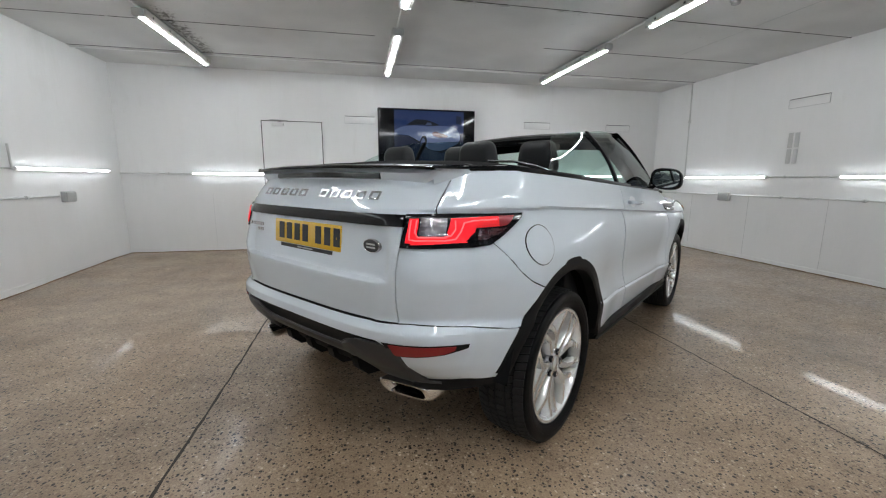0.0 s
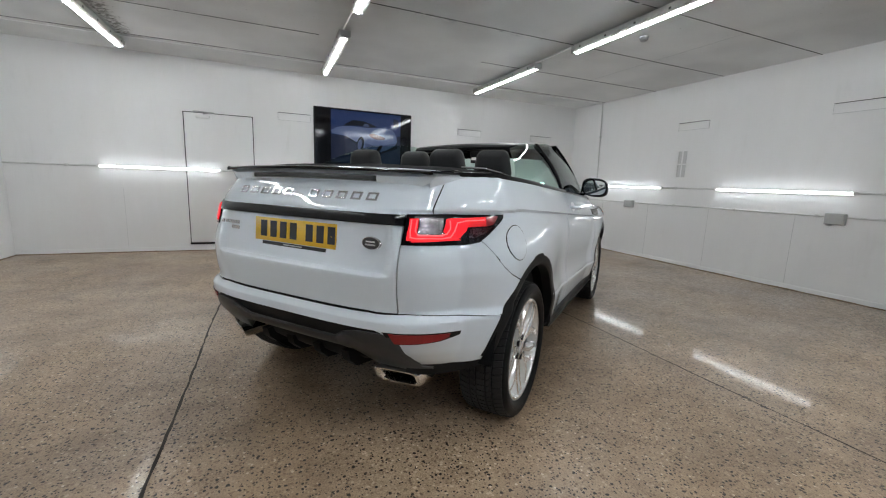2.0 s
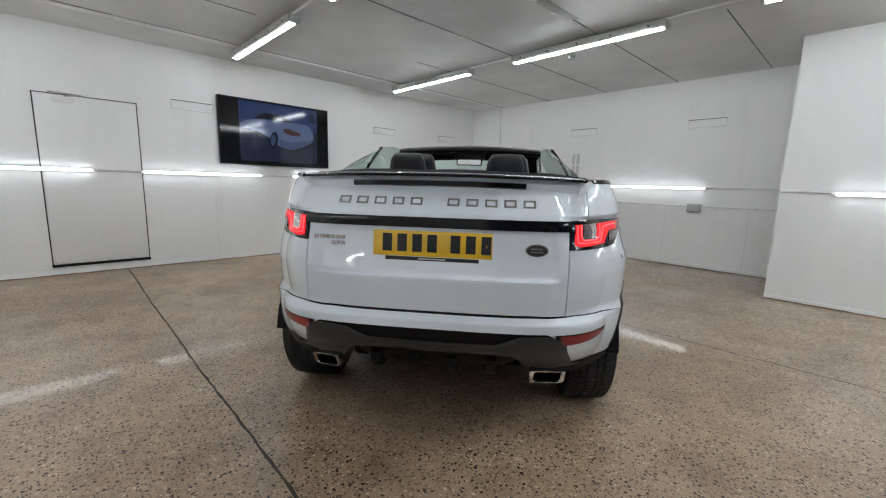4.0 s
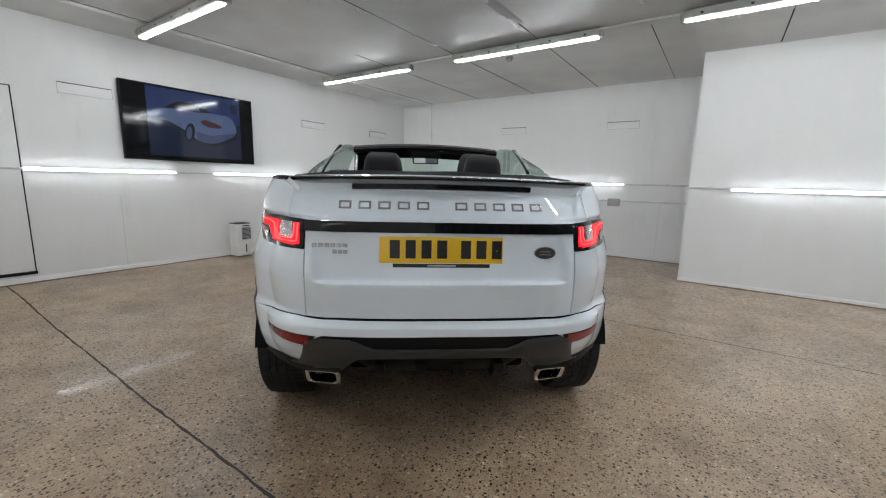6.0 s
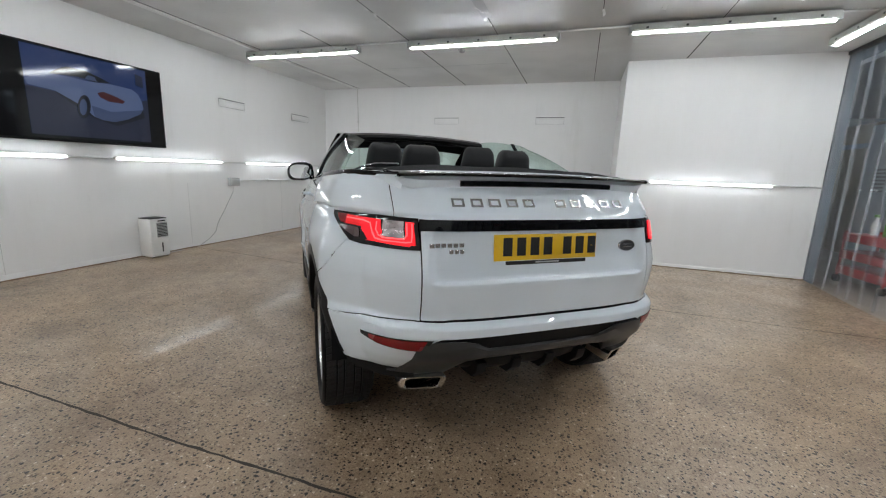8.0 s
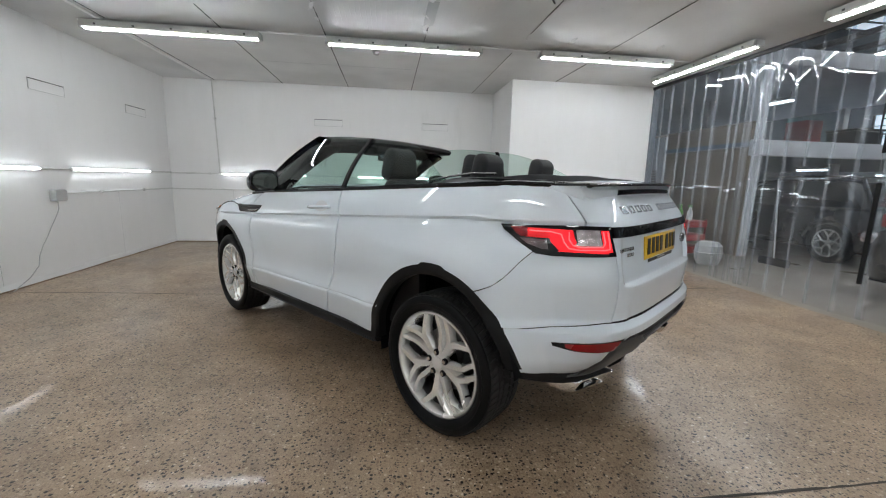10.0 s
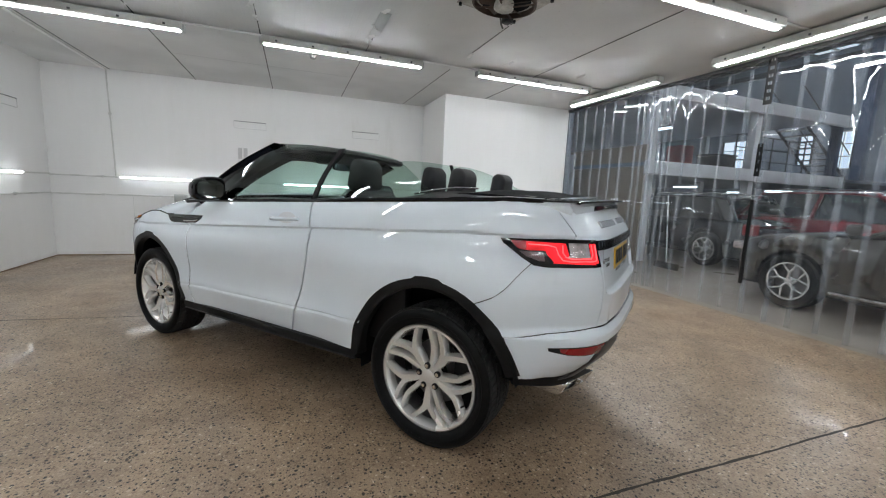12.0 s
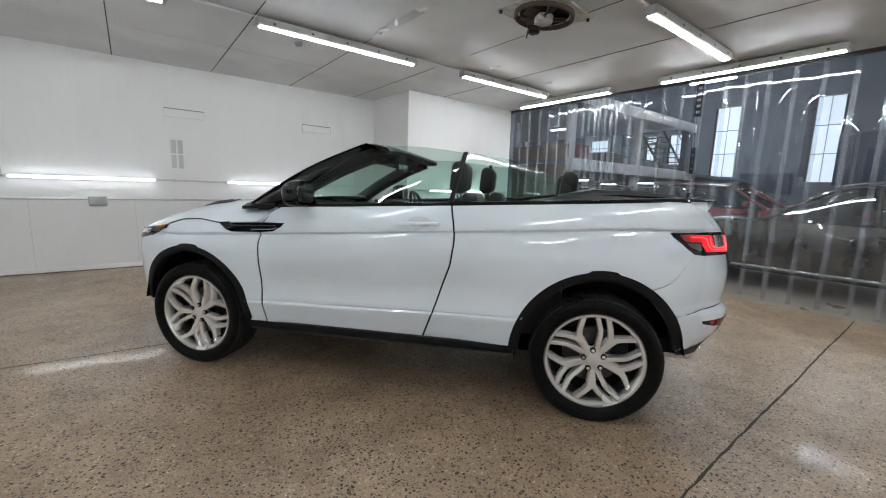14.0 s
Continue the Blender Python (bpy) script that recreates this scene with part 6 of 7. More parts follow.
    both("window_seal", lambda: sheet([[tuple(Vector((0.884 - 0.045 * v - 0.016 + dx, 0.859 - 0.19 * v + 0.025 * math.sin(math.pi * v) + dy, 1.205 + 0.312 * v)))
                                        for dx, dy in ((0.014, -0.008), (0.014, 0.010), (-0.014, 0.010), (-0.014, -0.008), (0.014, -0.008))] for v in np.linspace(0, 1, 9)], 0.004), BLACK_MATT, car, "black strip between the side windows")
    # ---- door mirrors
    def mirror_body():
        bm = bmesh.new()
        bmesh.ops.create_uvsphere(bm, u_segments=28, v_segments=18, radius=1)
        for v in bm.verts:
            x, y, z = v.co
            sx = 0.105 if x > 0 else 0.05
            v.co = Vector((1.79 + sx * (1 if x > 0 else -1) * abs(x) ** 0.8, 0.955 + 0.112 * (1 if y > 0 else -1) * abs(y) ** 0.72 + 0.0, 1.232 + 0.082 * (1 if z > 0 else -1) * abs(z) ** 0.75 - 0.012 * y))
            if v.co.x < 1.765:
                v.co.x = 1.765
        return bm
    ms = both("door_mirror", mirror_body, BLACK_GLOSS, car, "gloss black door mirror")
    for side, mm in ((1, ms[0]), (-1, ms[1])):
        bm = bmesh.new()
        pts = [(0.955 + 0.092 * (1 if math.cos(a) > 0 else -1) * abs(math.cos(a)) ** 0.7, 1.230 + 0.062 * (1 if math.sin(a) > 0 else -1) * abs(math.sin(a)) ** 0.75) for a in np.linspace(0, 2 * math.pi, 33)[:-1]]
        prism(pts, 1.757, 1.766, bm, "x")
        part("glass", bm if side > 0 else flip(bm), MIRROR, mm, "mirror glass")
        bm = tube([(1.83, 0.82, 1.165), (1.82, 0.87, 1.172), (1.81, 0.90, 1.182)], 0.022, 10, flat=0.55)
        part("stalk", bm if side > 0 else flip(bm), BLACK_GLOSS, mm)
        bm = prism([(1.74, 1.15), (1.98, 1.135), (1.90, 1.20), (1.80, 1.235)], 0.838, 0.852)
        part("sail_panel", bm if side > 0 else flip(bm), BLACK_GLOSS, mm)
    # ---- wheels
    for x in (0.006, 2.668):
        for side in (1, -1):
            m = pose(x, side * 0.838, HUB, 0, 0, 0) @ pose(0, 0, 0, 0, -18 * (x > 1) + 40 * (side < 0), 0 if side > 0 else 180)
            if x < 1 and side > 0:
                first = wheel(m)
                first.parent = car
            else:
                copy_thing(first, m)
    # ---- underside
    part("underbody", box(-0.18, 3.2, -0.60, 0.60, 0.24, 0.42, 0.03), CLOTH, car)
    part("underbody", box(-0.56, -0.16, -0.42, 0.42, 0.37, 0.47, 0.02), CLOTH, car)
    both("floor_side", lambda: box(0.47, 2.2, 0.58, 0.86, 0.31, 0.40, 0.02), CLOTH, car)
    both("tail_inner", lambda: box(-0.56, -0.45, 0.0, 0.52, 0.42, 1.12, 0.02), CLOTH, car)
    # ---- cabin
    part("cabin_floor", box(-0.45, 2.2, -0.80, 0.80, 0.42, 0.50), CLOTH, car)
    both("door_card", lambda: box(0.2, 2.05, 0.78, 0.84, 0.45, 1.155, 0.02), LEATHER, car)
    part("dashboard", soft_box(1.62, 2.25, -0.78, 0.78, 0.75, 1.13, 0.07), BLACK_MATT, car, "black dashboard")
    part("instrument_hood", soft_box(1.55, 1.78, -0.55, -0.2, 1.08, 1.17, 0.04), BLACK_MATT, car)
    bm = bmesh.new()
    M = Matrix.Translation((1.42, -0.37, 1.085)) @ Matrix.Rotation(radians(-66), 4, "Y")
    ringpts = [M @ Vector((0.178 * math.cos(a), 0.178 * math.sin(a), 0)) for a in np.linspace(0, 2 * math.pi, 33)]
    sw = part("steering_wheel", tube(ringpts, 0.016, 8), LEATHER, car, "black leather steering wheel")
    part("boss", tube([M @ Vector((0, 0, -0.02)), M @ Vector((0, 0, 0.03))], 0.06, 16), BLACK_MATT, sw)
    for a in (0, 180, 270):
        part("spoke", tube([M @ Vector((0.05 * math.cos(radians(a)), 0.05 * math.sin(radians(a)), 0)), M @ Vector((0.17 * math.cos(radians(a)), 0.17 * math.sin(radians(a)), 0))], 0.016, 6, flat=0.5), BLACK_MATT, sw)
    part("column", tube([M @ Vector((0, 0, 0)), M @ Vector((0, 0, -0.3))], 0.035, 10), BLACK_MATT, sw)

    def cushion(x0, x1, y0, y1, z0, z1, r, lean, pivot, top=1.0):
        bm = soft_box(x0, x1, y0, y1, z0, z1, r, 5)
        ym = (y0 + y1) / 2
        for v in bm.verts:
            k = smooth01((v.co.z - z0) / (z1 - z0)) ** 2
            v.co.y = ym + (v.co.y - ym) * (1 + (top - 1) * k)
            v.co.x -= 0.012 * math.sin(math.pi * (v.co.z - z0) / (z1 - z0))
        bmesh.ops.rotate(bm, cent=pivot, verts=bm.verts, matrix=Matrix.Rotation(radians(lean), 3, "Y"))
        return bm
    for y, dx in ((0.37, 0.10), (-0.36, 0.0)):
        seat = new("front_seat")
        seat.parent = car
        tagged(seat, "black leather front seat")
        piv = (0.86, y, 0.6)
        part("cushion", soft_box(0.83, 1.33, y - 0.25, y + 0.25, 0.55, 0.72, 0.06), LEATHER, seat)
        part("backrest", cushion(0.75, 0.88, y - 0.245, y + 0.245, 0.6, 1.285, 0.06, -9, piv, 0.75), LEATHER, seat)
        part("headrest", cushion(0.755, 0.875, y - 0.145, y + 0.145, 1.255, 1.475, 0.055, -4, (0.78, y, 1.3), 0.80), LEATHER, seat)
        for s in (-1, 1):
            part("post", rod((0.81, y + s * 0.06, 1.2), (0.825, y + s * 0.06, 1.32), 0.007, 8), CHROME, seat)
        for o in seat.children_recursive:
            o.location.x += dx
        y2 = math.copysign(0.31, y)
        rear = new("rear_seat")
        rear.parent = car
        tagged(rear, "black leather rear seat")
        part("cushion", soft_box(0.25, 0.70, y2 - 0.24, y2 + 0.24, 0.55, 0.72, 0.06), LEATHER, rear)
        part("backrest", cushion(0.16, 0.29, y2 - 0.25, y2 + 0.25, 0.6, 1.24, 0.06, -12, (0.25, y2, 0.6), 0.8), LEATHER, rear)
        part("headrest", cushion(0.14, 0.245, y2 - 0.13, y2 + 0.13, 1.215, 1.43, 0.05, -6, (0.2, y2, 1.25), 0.8), LEATHER, rear)
    # hood stowed under its cloth panel, with trim either side
    rows = []
    for x in np.linspace(-0.545, 0.12, 16):
        t = (x + 0.545) / 0.665
        row = []
        for k in np.linspace(-1, 1, 25):
            w = table([(-0.55, 0.62), (-0.3, 0.71), (0.12, 0.66)], x)
            z = 1.262 + 0.052 * math.sin(math.pi * min(1, 0.10 + 0.75 * t)) * (1 - 0.55 * abs(k) ** 3) + 0.003 * math.sin(9 * k + 6 * t)
            row.append((x, k * w, z))
        rows.append(row)
    part("hood_cover", sheet(rows, 0.05), CLOTH, car, "black cloth panel over the folded roof")
    both("hood_side_trim", lambda: sheet([[(x, y, z) for y, z in ((0.64, table([(-0.4, 1.285), (0.1, 1.292), (0.4, 1.24)], x)), (table([(-0.4, 0.69), (-0.1, 0.74)], x), table([(-0.4, 1.274), (0.1, 1.258), (0.4, 1.222)], x)), (table([(-0.4, 0.73), (-0.2, 0.78), (0.0, 0.80)], x), table([(-0.4, 1.268), (0.1, 1.245), (0.4, 1.215)], x)))] for x in np.linspace(-0.4, 0.42, 10)], 0.008), BLACK_MATT, car)
    both("silver_trim", lambda: tube([(-0.02, 0.50, 1.312), (0.06, 0.60, 1.310), (0.16, 0.66, 1.292), (0.26, 0.70, 1.268)], 0.012, 10, flat=0.5), LETTER, car, "silver roll-bar cover")
    part("parcel_shelf", box(0.08, 0.22, -0.70, 0.70, 1.10, 1.235, 0.03), LEATHER, car)
    # interior mirror and its pod
    mir = part("interior_mirror", soft_box(1.46, 1.485, -0.12, 0.12, 1.415, 1.475, 0.012), BLACK_GLOSS, car, "black interior mirror")
    part("glass", box(1.4575, 1.461, -0.108, 0.108, 1.423, 1.467), MIRROR, mir, smooth=False)
    part("stalk", soft_box(1.47, 1.68, -0.14, 0.14, 1.465, 1.555, 0.03), BLACK_MATT, mir)
    part("stalk", tube([(1.475, 0, 1.45), (1.52, 0, 1.51)], 0.02, 8), BLACK_MATT, mir)
    for y in (0.36, -0.36):
        part("sun_visor", box(1.43, 1.56, y - 0.2, y + 0.2, 1.515, 1.535, 0.008), CLOTH, car)

# ---------------------------------------------------------------- strip curtain and the hall behind it
HALL_FLOOR = surface("grey_hall_floor", (0.25, 0.225, 0.195), 0.4, vary=0.2, scale=1.2, grain=40, bump=0.1, rough_vary=0.15)
STEEL_BLUE = surface("dark_blue_painted_steel", (0.03, 0.045, 0.08), 0.45, vary=0.15)
HALL_WALL = surface("dark_hall_cladding", (0.14, 0.165, 0.20), 0.6, vary=0.2, scale=0.8)
HALL_BEAM = surface("pale_grey_steel_beam", (0.66, 0.68, 0.71), 0.5, vary=0.1)
STEEL_DARK = surface("dark_painted_steel", (0.014, 0.015, 0.017), 0.45, vary=0.2)
TAN = surface("tan_board_wall", (0.21, 0.165, 0.12), 0.6, vary=0.15, scale=2.0)
WINDOW_GLOW = glow("daylight_window", (0.78, 0.92, 1.05), 0.68)
CAR_BROWN = surface("dark_bronze_car_paint", (0.030, 0.024, 0.018), 0.3, metal=0.5, vary=0.05, bump=0, coat=1.0)
CAR_RED = surface("red_car_paint", (0.15, 0.002, 0.010), 0.3, vary=0.05, bump=0, coat=1.0)
CAR_DARK = surface("dark_blue_grey_car_paint", (0.014, 0.018, 0.025), 0.3, metal=0.3, vary=0.05, bump=0, coat=1.0)
DARK_GLASS = surface("dark_car_glass", (0.012, 0.015, 0.017), 0.05, vary=0.1, bump=0, coat=1.0, rough_vary=0.0)
TUBE_LOW = glow("gallery_lamp", (0.8, 0.95, 1.08), 4.0)
RED_TOOL = surface("red_enamel", (0.30, 0.015, 0.015), 0.35, vary=0.1)
GREEN_CAP = surface("green_plastic", (0.12, 0.35, 0.05), 0.4, vary=0.1)


def build_curtain():
    c = thing("strip_curtain", pose(0, YC, 0), "curtain of overlapping clear plastic strips hanging from the ceiling", "strip curtain")
    part("rail", box(XL, BLOCK_X, -0.03, 0.02, CEIL - 0.045, CEIL - 0.002, 0.004), STEEL_DARK, c, "dark hanging rail")
    edges = []
    x = BLOCK_X - 0.02
    rnd = random.Random(4)
    while x > XL + 0.1:
        pitch = rnd.uniform(0.085, 0.12) if 2.35 < x < 3.1 else rnd.uniform(0.215, 0.265)
        edges.append((x, pitch))
        x -= pitch
    for k, (x, pitch) in enumerate(edges):
        off = -0.006 if k % 2 else 0.004
        turn = rnd.uniform(-0.018, 0.018)
        bow = rnd.uniform(-0.022, 0.022)
        end = rnd.uniform(0.03, 0.06)

        def strip(x0, x1, push, n, thick=0.002):
            rows = []
            for z in np.linspace(end, CEIL - 0.03, 14):
                t = (CEIL - z) / CEIL
                row = []
                for u in np.linspace(0, 1, n):
                    xx = x0 + (x1 - x0) * u
                    v = (x - xx) / (pitch + 0.05)
                    y = off + push + turn * (v - 0.5) * 2 + bow * math.sin(math.pi * v) + 0.012 * t * math.sin(2.3 * z + k * 1.7) + 0.004 * math.sin(7 * z + k)
                    row.append((xx, y, z))
                rows.append(row)
            return sheet(rows, 0)
        s = part("strip", strip(x, x - pitch - 0.05, 0.0, 7), PVC, c)
        s.visible_shadow = False
        s = part("overlap", strip(x, x - 0.045, 0.003, 3), PVC_EDGE, c, "milky overlap between two strips")
        s.visible_shadow = False
    # a dark ladder strap hangs in front of the strips, in three lengths on a thin cord
    for x in (1.075, 1.105):
        part("cord", rod((x, 0.041, 0.42), (x, 0.041, CEIL - 0.04), 0.0025, 6), GREY_METAL, c)
    for z0, z1, x0, x1, fill in ((2.36, CEIL - 0.04, 1.050, 1.130, 0.55), (1.60, 1.95, 1.062, 1.112, 0.6), (0.40, 1.34, 1.068, 1.104, 0.9)):
        strap = part("strap", prism([(x0, z0), (x0 + 0.016, z0), (x0 + 0.016, z1), (x0, z1)], 0.034, 0.048), BLACK_MATT, c, "dark slotted strap hanging in front of the strips")
        part("side_bar", prism([(x1 - 0.016, z0), (x1, z0), (x1, z1), (x1 - 0.016, z1)], 0.034, 0.048), BLACK_MATT, strap)
        n = round((z1 - z0) / 0.085)
        step = (z1 - z0) / n
        for k in range(n):
            part("rung", box(x0 + 0.014, x1 - 0.014, 0.036, 0.046, z0 + k * step, z0 + (k + fill) * step), BLACK_MATT, strap, smooth=False)


def hall_wheel(m, car):
    w = new("wheel")
    part("tyre", lathe([(0.235, 0.07), (0.25, 0.085), (0.32, 0.09), (0.345, 0.07), (0.35, 0.03), (0.35, -0.11), (0.23, -0.12)], 36), RUBBER, w)
    rim = part("rim", lathe([(0.232, 0.08), (0.24, 0.078), (0.236, 0.05), (0.22, 0.03), (0.215, -0.05), (0.0, -0.055)], 36), ALLOY_DARK, w)
    part("rim_ring", lathe([(0.240, 0.080), (0.222, 0.080), (0.222, 0.055), (0.240, 0.055)], 36, closed=True), ALLOY, rim)
    part("hub", lathe([(0.0, 0.06), (0.045, 0.058), (0.06, 0.04), (0.06, 0.0)], 20), ALLOY, rim)
    for k in range(5):
        a = radians(72 * k + 90)
        c, s = math.cos(a), math.sin(a)
        part("spoke", tube([(0.03 * c, 0.05, 0.03 * s), (0.12 * c, 0.062, 0.12 * s)], 0.021, 6, flat=0.8), ALLOY, rim)
        for d in (-20, 20):
            b = a + radians(d)
            part("spoke", tube([(0.11 * c, 0.06, 0.11 * s), (0.228 * math.cos(b), 0.068, 0.228 * math.sin(b))], 0.014, 6, flat=0.9), ALLOY, rim)
    w.matrix_basis = m
    w.parent = car
    return w


def hall_car(name_label, m, paint, length=4.45, roof=1.55, waist=0.98, base=2.66, hatch=True, screen=2.35):
    """A parked car: rear axle at the origin, x forward."""
    c = thing("parked_car", m, name_label, "car", "parked cars")
    tail, nose = -0.85, length - 0.85

    def station(x):
        w = 0.90 * (1 - 0.16 * max(0, (x - base) / (nose - base)) ** 2.2 - 0.10 * max(0, (-x) / 0.85) ** 2.2)
        if x > base + 0.5:
            w -= 0.3 * ((x - base - 0.5) / (nose - base - 0.5)) ** 3
        if x < -0.6:
            w -= 0.15 * ((-0.6 - x) / 0.25) ** 3
        top = table([(tail, waist - 0.06), (-0.6, waist + 0.03), (1.9, waist), (2.5, waist - 0.02), (base + 0.4, waist - 0.10), (nose - 0.12, waist - 0.2), (nose, waist - 0.42)], x)
        low = 0.27
        for xa in (0, base):
            d = abs(x - xa)
            if d < 0.40:
                low = max(low, 0.35 + math.sqrt(0.16 - d * d) - 0.01)
        return w, low, top
    rows = []
    xs = sorted(set(list(np.linspace(tail, nose, 50)) + [x + d for x in (0, base) for d in np.linspace(-0.4, 0.4, 17)]))
    for x in xs:
        w, low, top = station(x)
        sec = [(w * 0.96, low), (w, low + (top - low) * 0.25), (w * 1.01, low + (top - low) * 0.55), (w * 1.0, low + (top - low) * 0.72), (w * 0.985, low + (top - low) * 0.80), (w * 0.95, top - 0.03), (w * 0.88, top), (w * 0.5, top + 0.02), (0, top + 0.03)]
        rows.append([(x, -y, z) for y, z in sec][:-1] + [(x, y, z) for y, z in sec[::-1]])
    part("body", sheet(rows, 0.02), paint, c)
    for x in (tail, nose):
        w, low, top = station(x)
        part("bumper", soft_box(x - 0.05, x + 0.06, -w * 0.93, w * 0.93, 0.28, top - 0.04, 0.05), paint, c)
    back = -0.55 if hatch else -0.2
    front0, front1 = screen, screen - 0.8
    rows = []
    for k in np.linspace(0, 1, 12):
        x_low = back + (front0 - back) * k
        x_top = back + 0.35 + (front1 - back - 0.35) * k
        row = []
        for t in (-1, -0.98, -0.9, -0.5, 0, 0.5, 0.9, 0.98, 1):
            a = abs(t)
            if a == 1:
                row.append((x_low, 0.82 * t, waist - 0.03))
            else:
                z = roof - 0.03 * a ** 2 - 0.05 * (2 * k - 1) ** 4
                row.append((x_top, 0.66 * t, z - (0.02 if a > 0.95 else 0)))
        rows.append(row)
    part("windows", sheet(rows, 0.02), DARK_GLASS, c, "dark glass all round")
    roof_rows = [[(x, 0.655 * t, roof + 0.012 - 0.03 * t * t - 0.05 * (2 * (x - back - 0.25) / (front1 - back - 0.2) - 1) ** 4) for t in np.linspace(-1, 1, 9)] for x in np.linspace(back + 0.25, front1 + 0.05, 12)]
    part("roof", sheet(roof_rows, 0.03), paint, c)
    for s in (-1, 1):
        for pts in ([(back - 0.02, 0.83, waist - 0.02), (back + 0.33, 0.66, roof - 0.03)], [(0.75, 0.835, waist - 0.02), (0.80, 0.675, roof - 0.03)], [(front0 + 0.02, 0.83, waist - 0.02), (front1 + 0.02, 0.665, roof - 0.04)]):
            part("pillar", tube([(x, s * y, z) for x, y, z in pts], 0.035, 8), paint, c)
        part("roof_rail", tube([(back + 0.4, s * 0.60, roof + 0.02), (back + 0.55, s * 0.62, roof + 0.045), (front1 - 0.2, s * 0.62, roof + 0.035), (front1, s * 0.6, roof)], 0.013, 8), CHROME, c)
        part("tail_lamp", soft_box(tail - 0.06, tail + 0.14, s * 0.80 - 0.12, s * 0.80 + 0.075, waist - 0.24, waist - 0.03, 0.03), RED_LENS, c, "red tail lamp")
        part("headlamp", soft_box(nose - 0.26, nose - 0.03, s * 0.66 - 0.14, s * 0.66 + 0.12, waist - 0.34, waist - 0.22, 0.03), CLEAR_LENS, c, "clear headlamp")
        part("door_mirror", soft_box(1.95, 2.1, s * 0.97 - 0.1, s * 0.97 + 0.1, waist, waist + 0.13, 0.04), paint, c)
        part("sill_strip", tube([(0.45, s * 0.905, 0.31), (base - 0.45, s * 0.905, 0.31)], 0.018, 6), CHROME if paint is CAR_BROWN else BLACK_MATT, c)
        part("belt_line", tube([(back - 0.05, s * 0.855, waist - 0.005), (front0, s * 0.845, waist - 0.02)], 0.012, 6), BLACK_GLOSS, c)
        for xh in (0.65, 1.6):
            part("door_handle", soft_box(xh - 0.09, xh + 0.09, s * 0.915 - 0.02, s * 0.915 + 0.02, waist - 0.14, waist - 0.11, 0.01), paint, c)
        for x in (0, base):
            hall_wheel(pose(x, s * 0.80, 0.35, 0, 0, 0 if s > 0 else 180), c)
    part("underbody", box(tail + 0.1, nose - 0.1, -0.62, 0.62, 0.2, 0.5), CLOTH, c)
    for x in (0, base):
        for s in (-1, 1):
            part("arch_liner", box(x - 0.38, x + 0.38, s * 0.66 - 0.06, s * 0.66 + 0.06, 0.3, 0.76), CLOTH, c)
    part("number_plate", box(nose + 0.05, nose + 0.065, -0.26, 0.26, 0.42, 0.53), GREY_BOX, c, smooth=False)
    return c


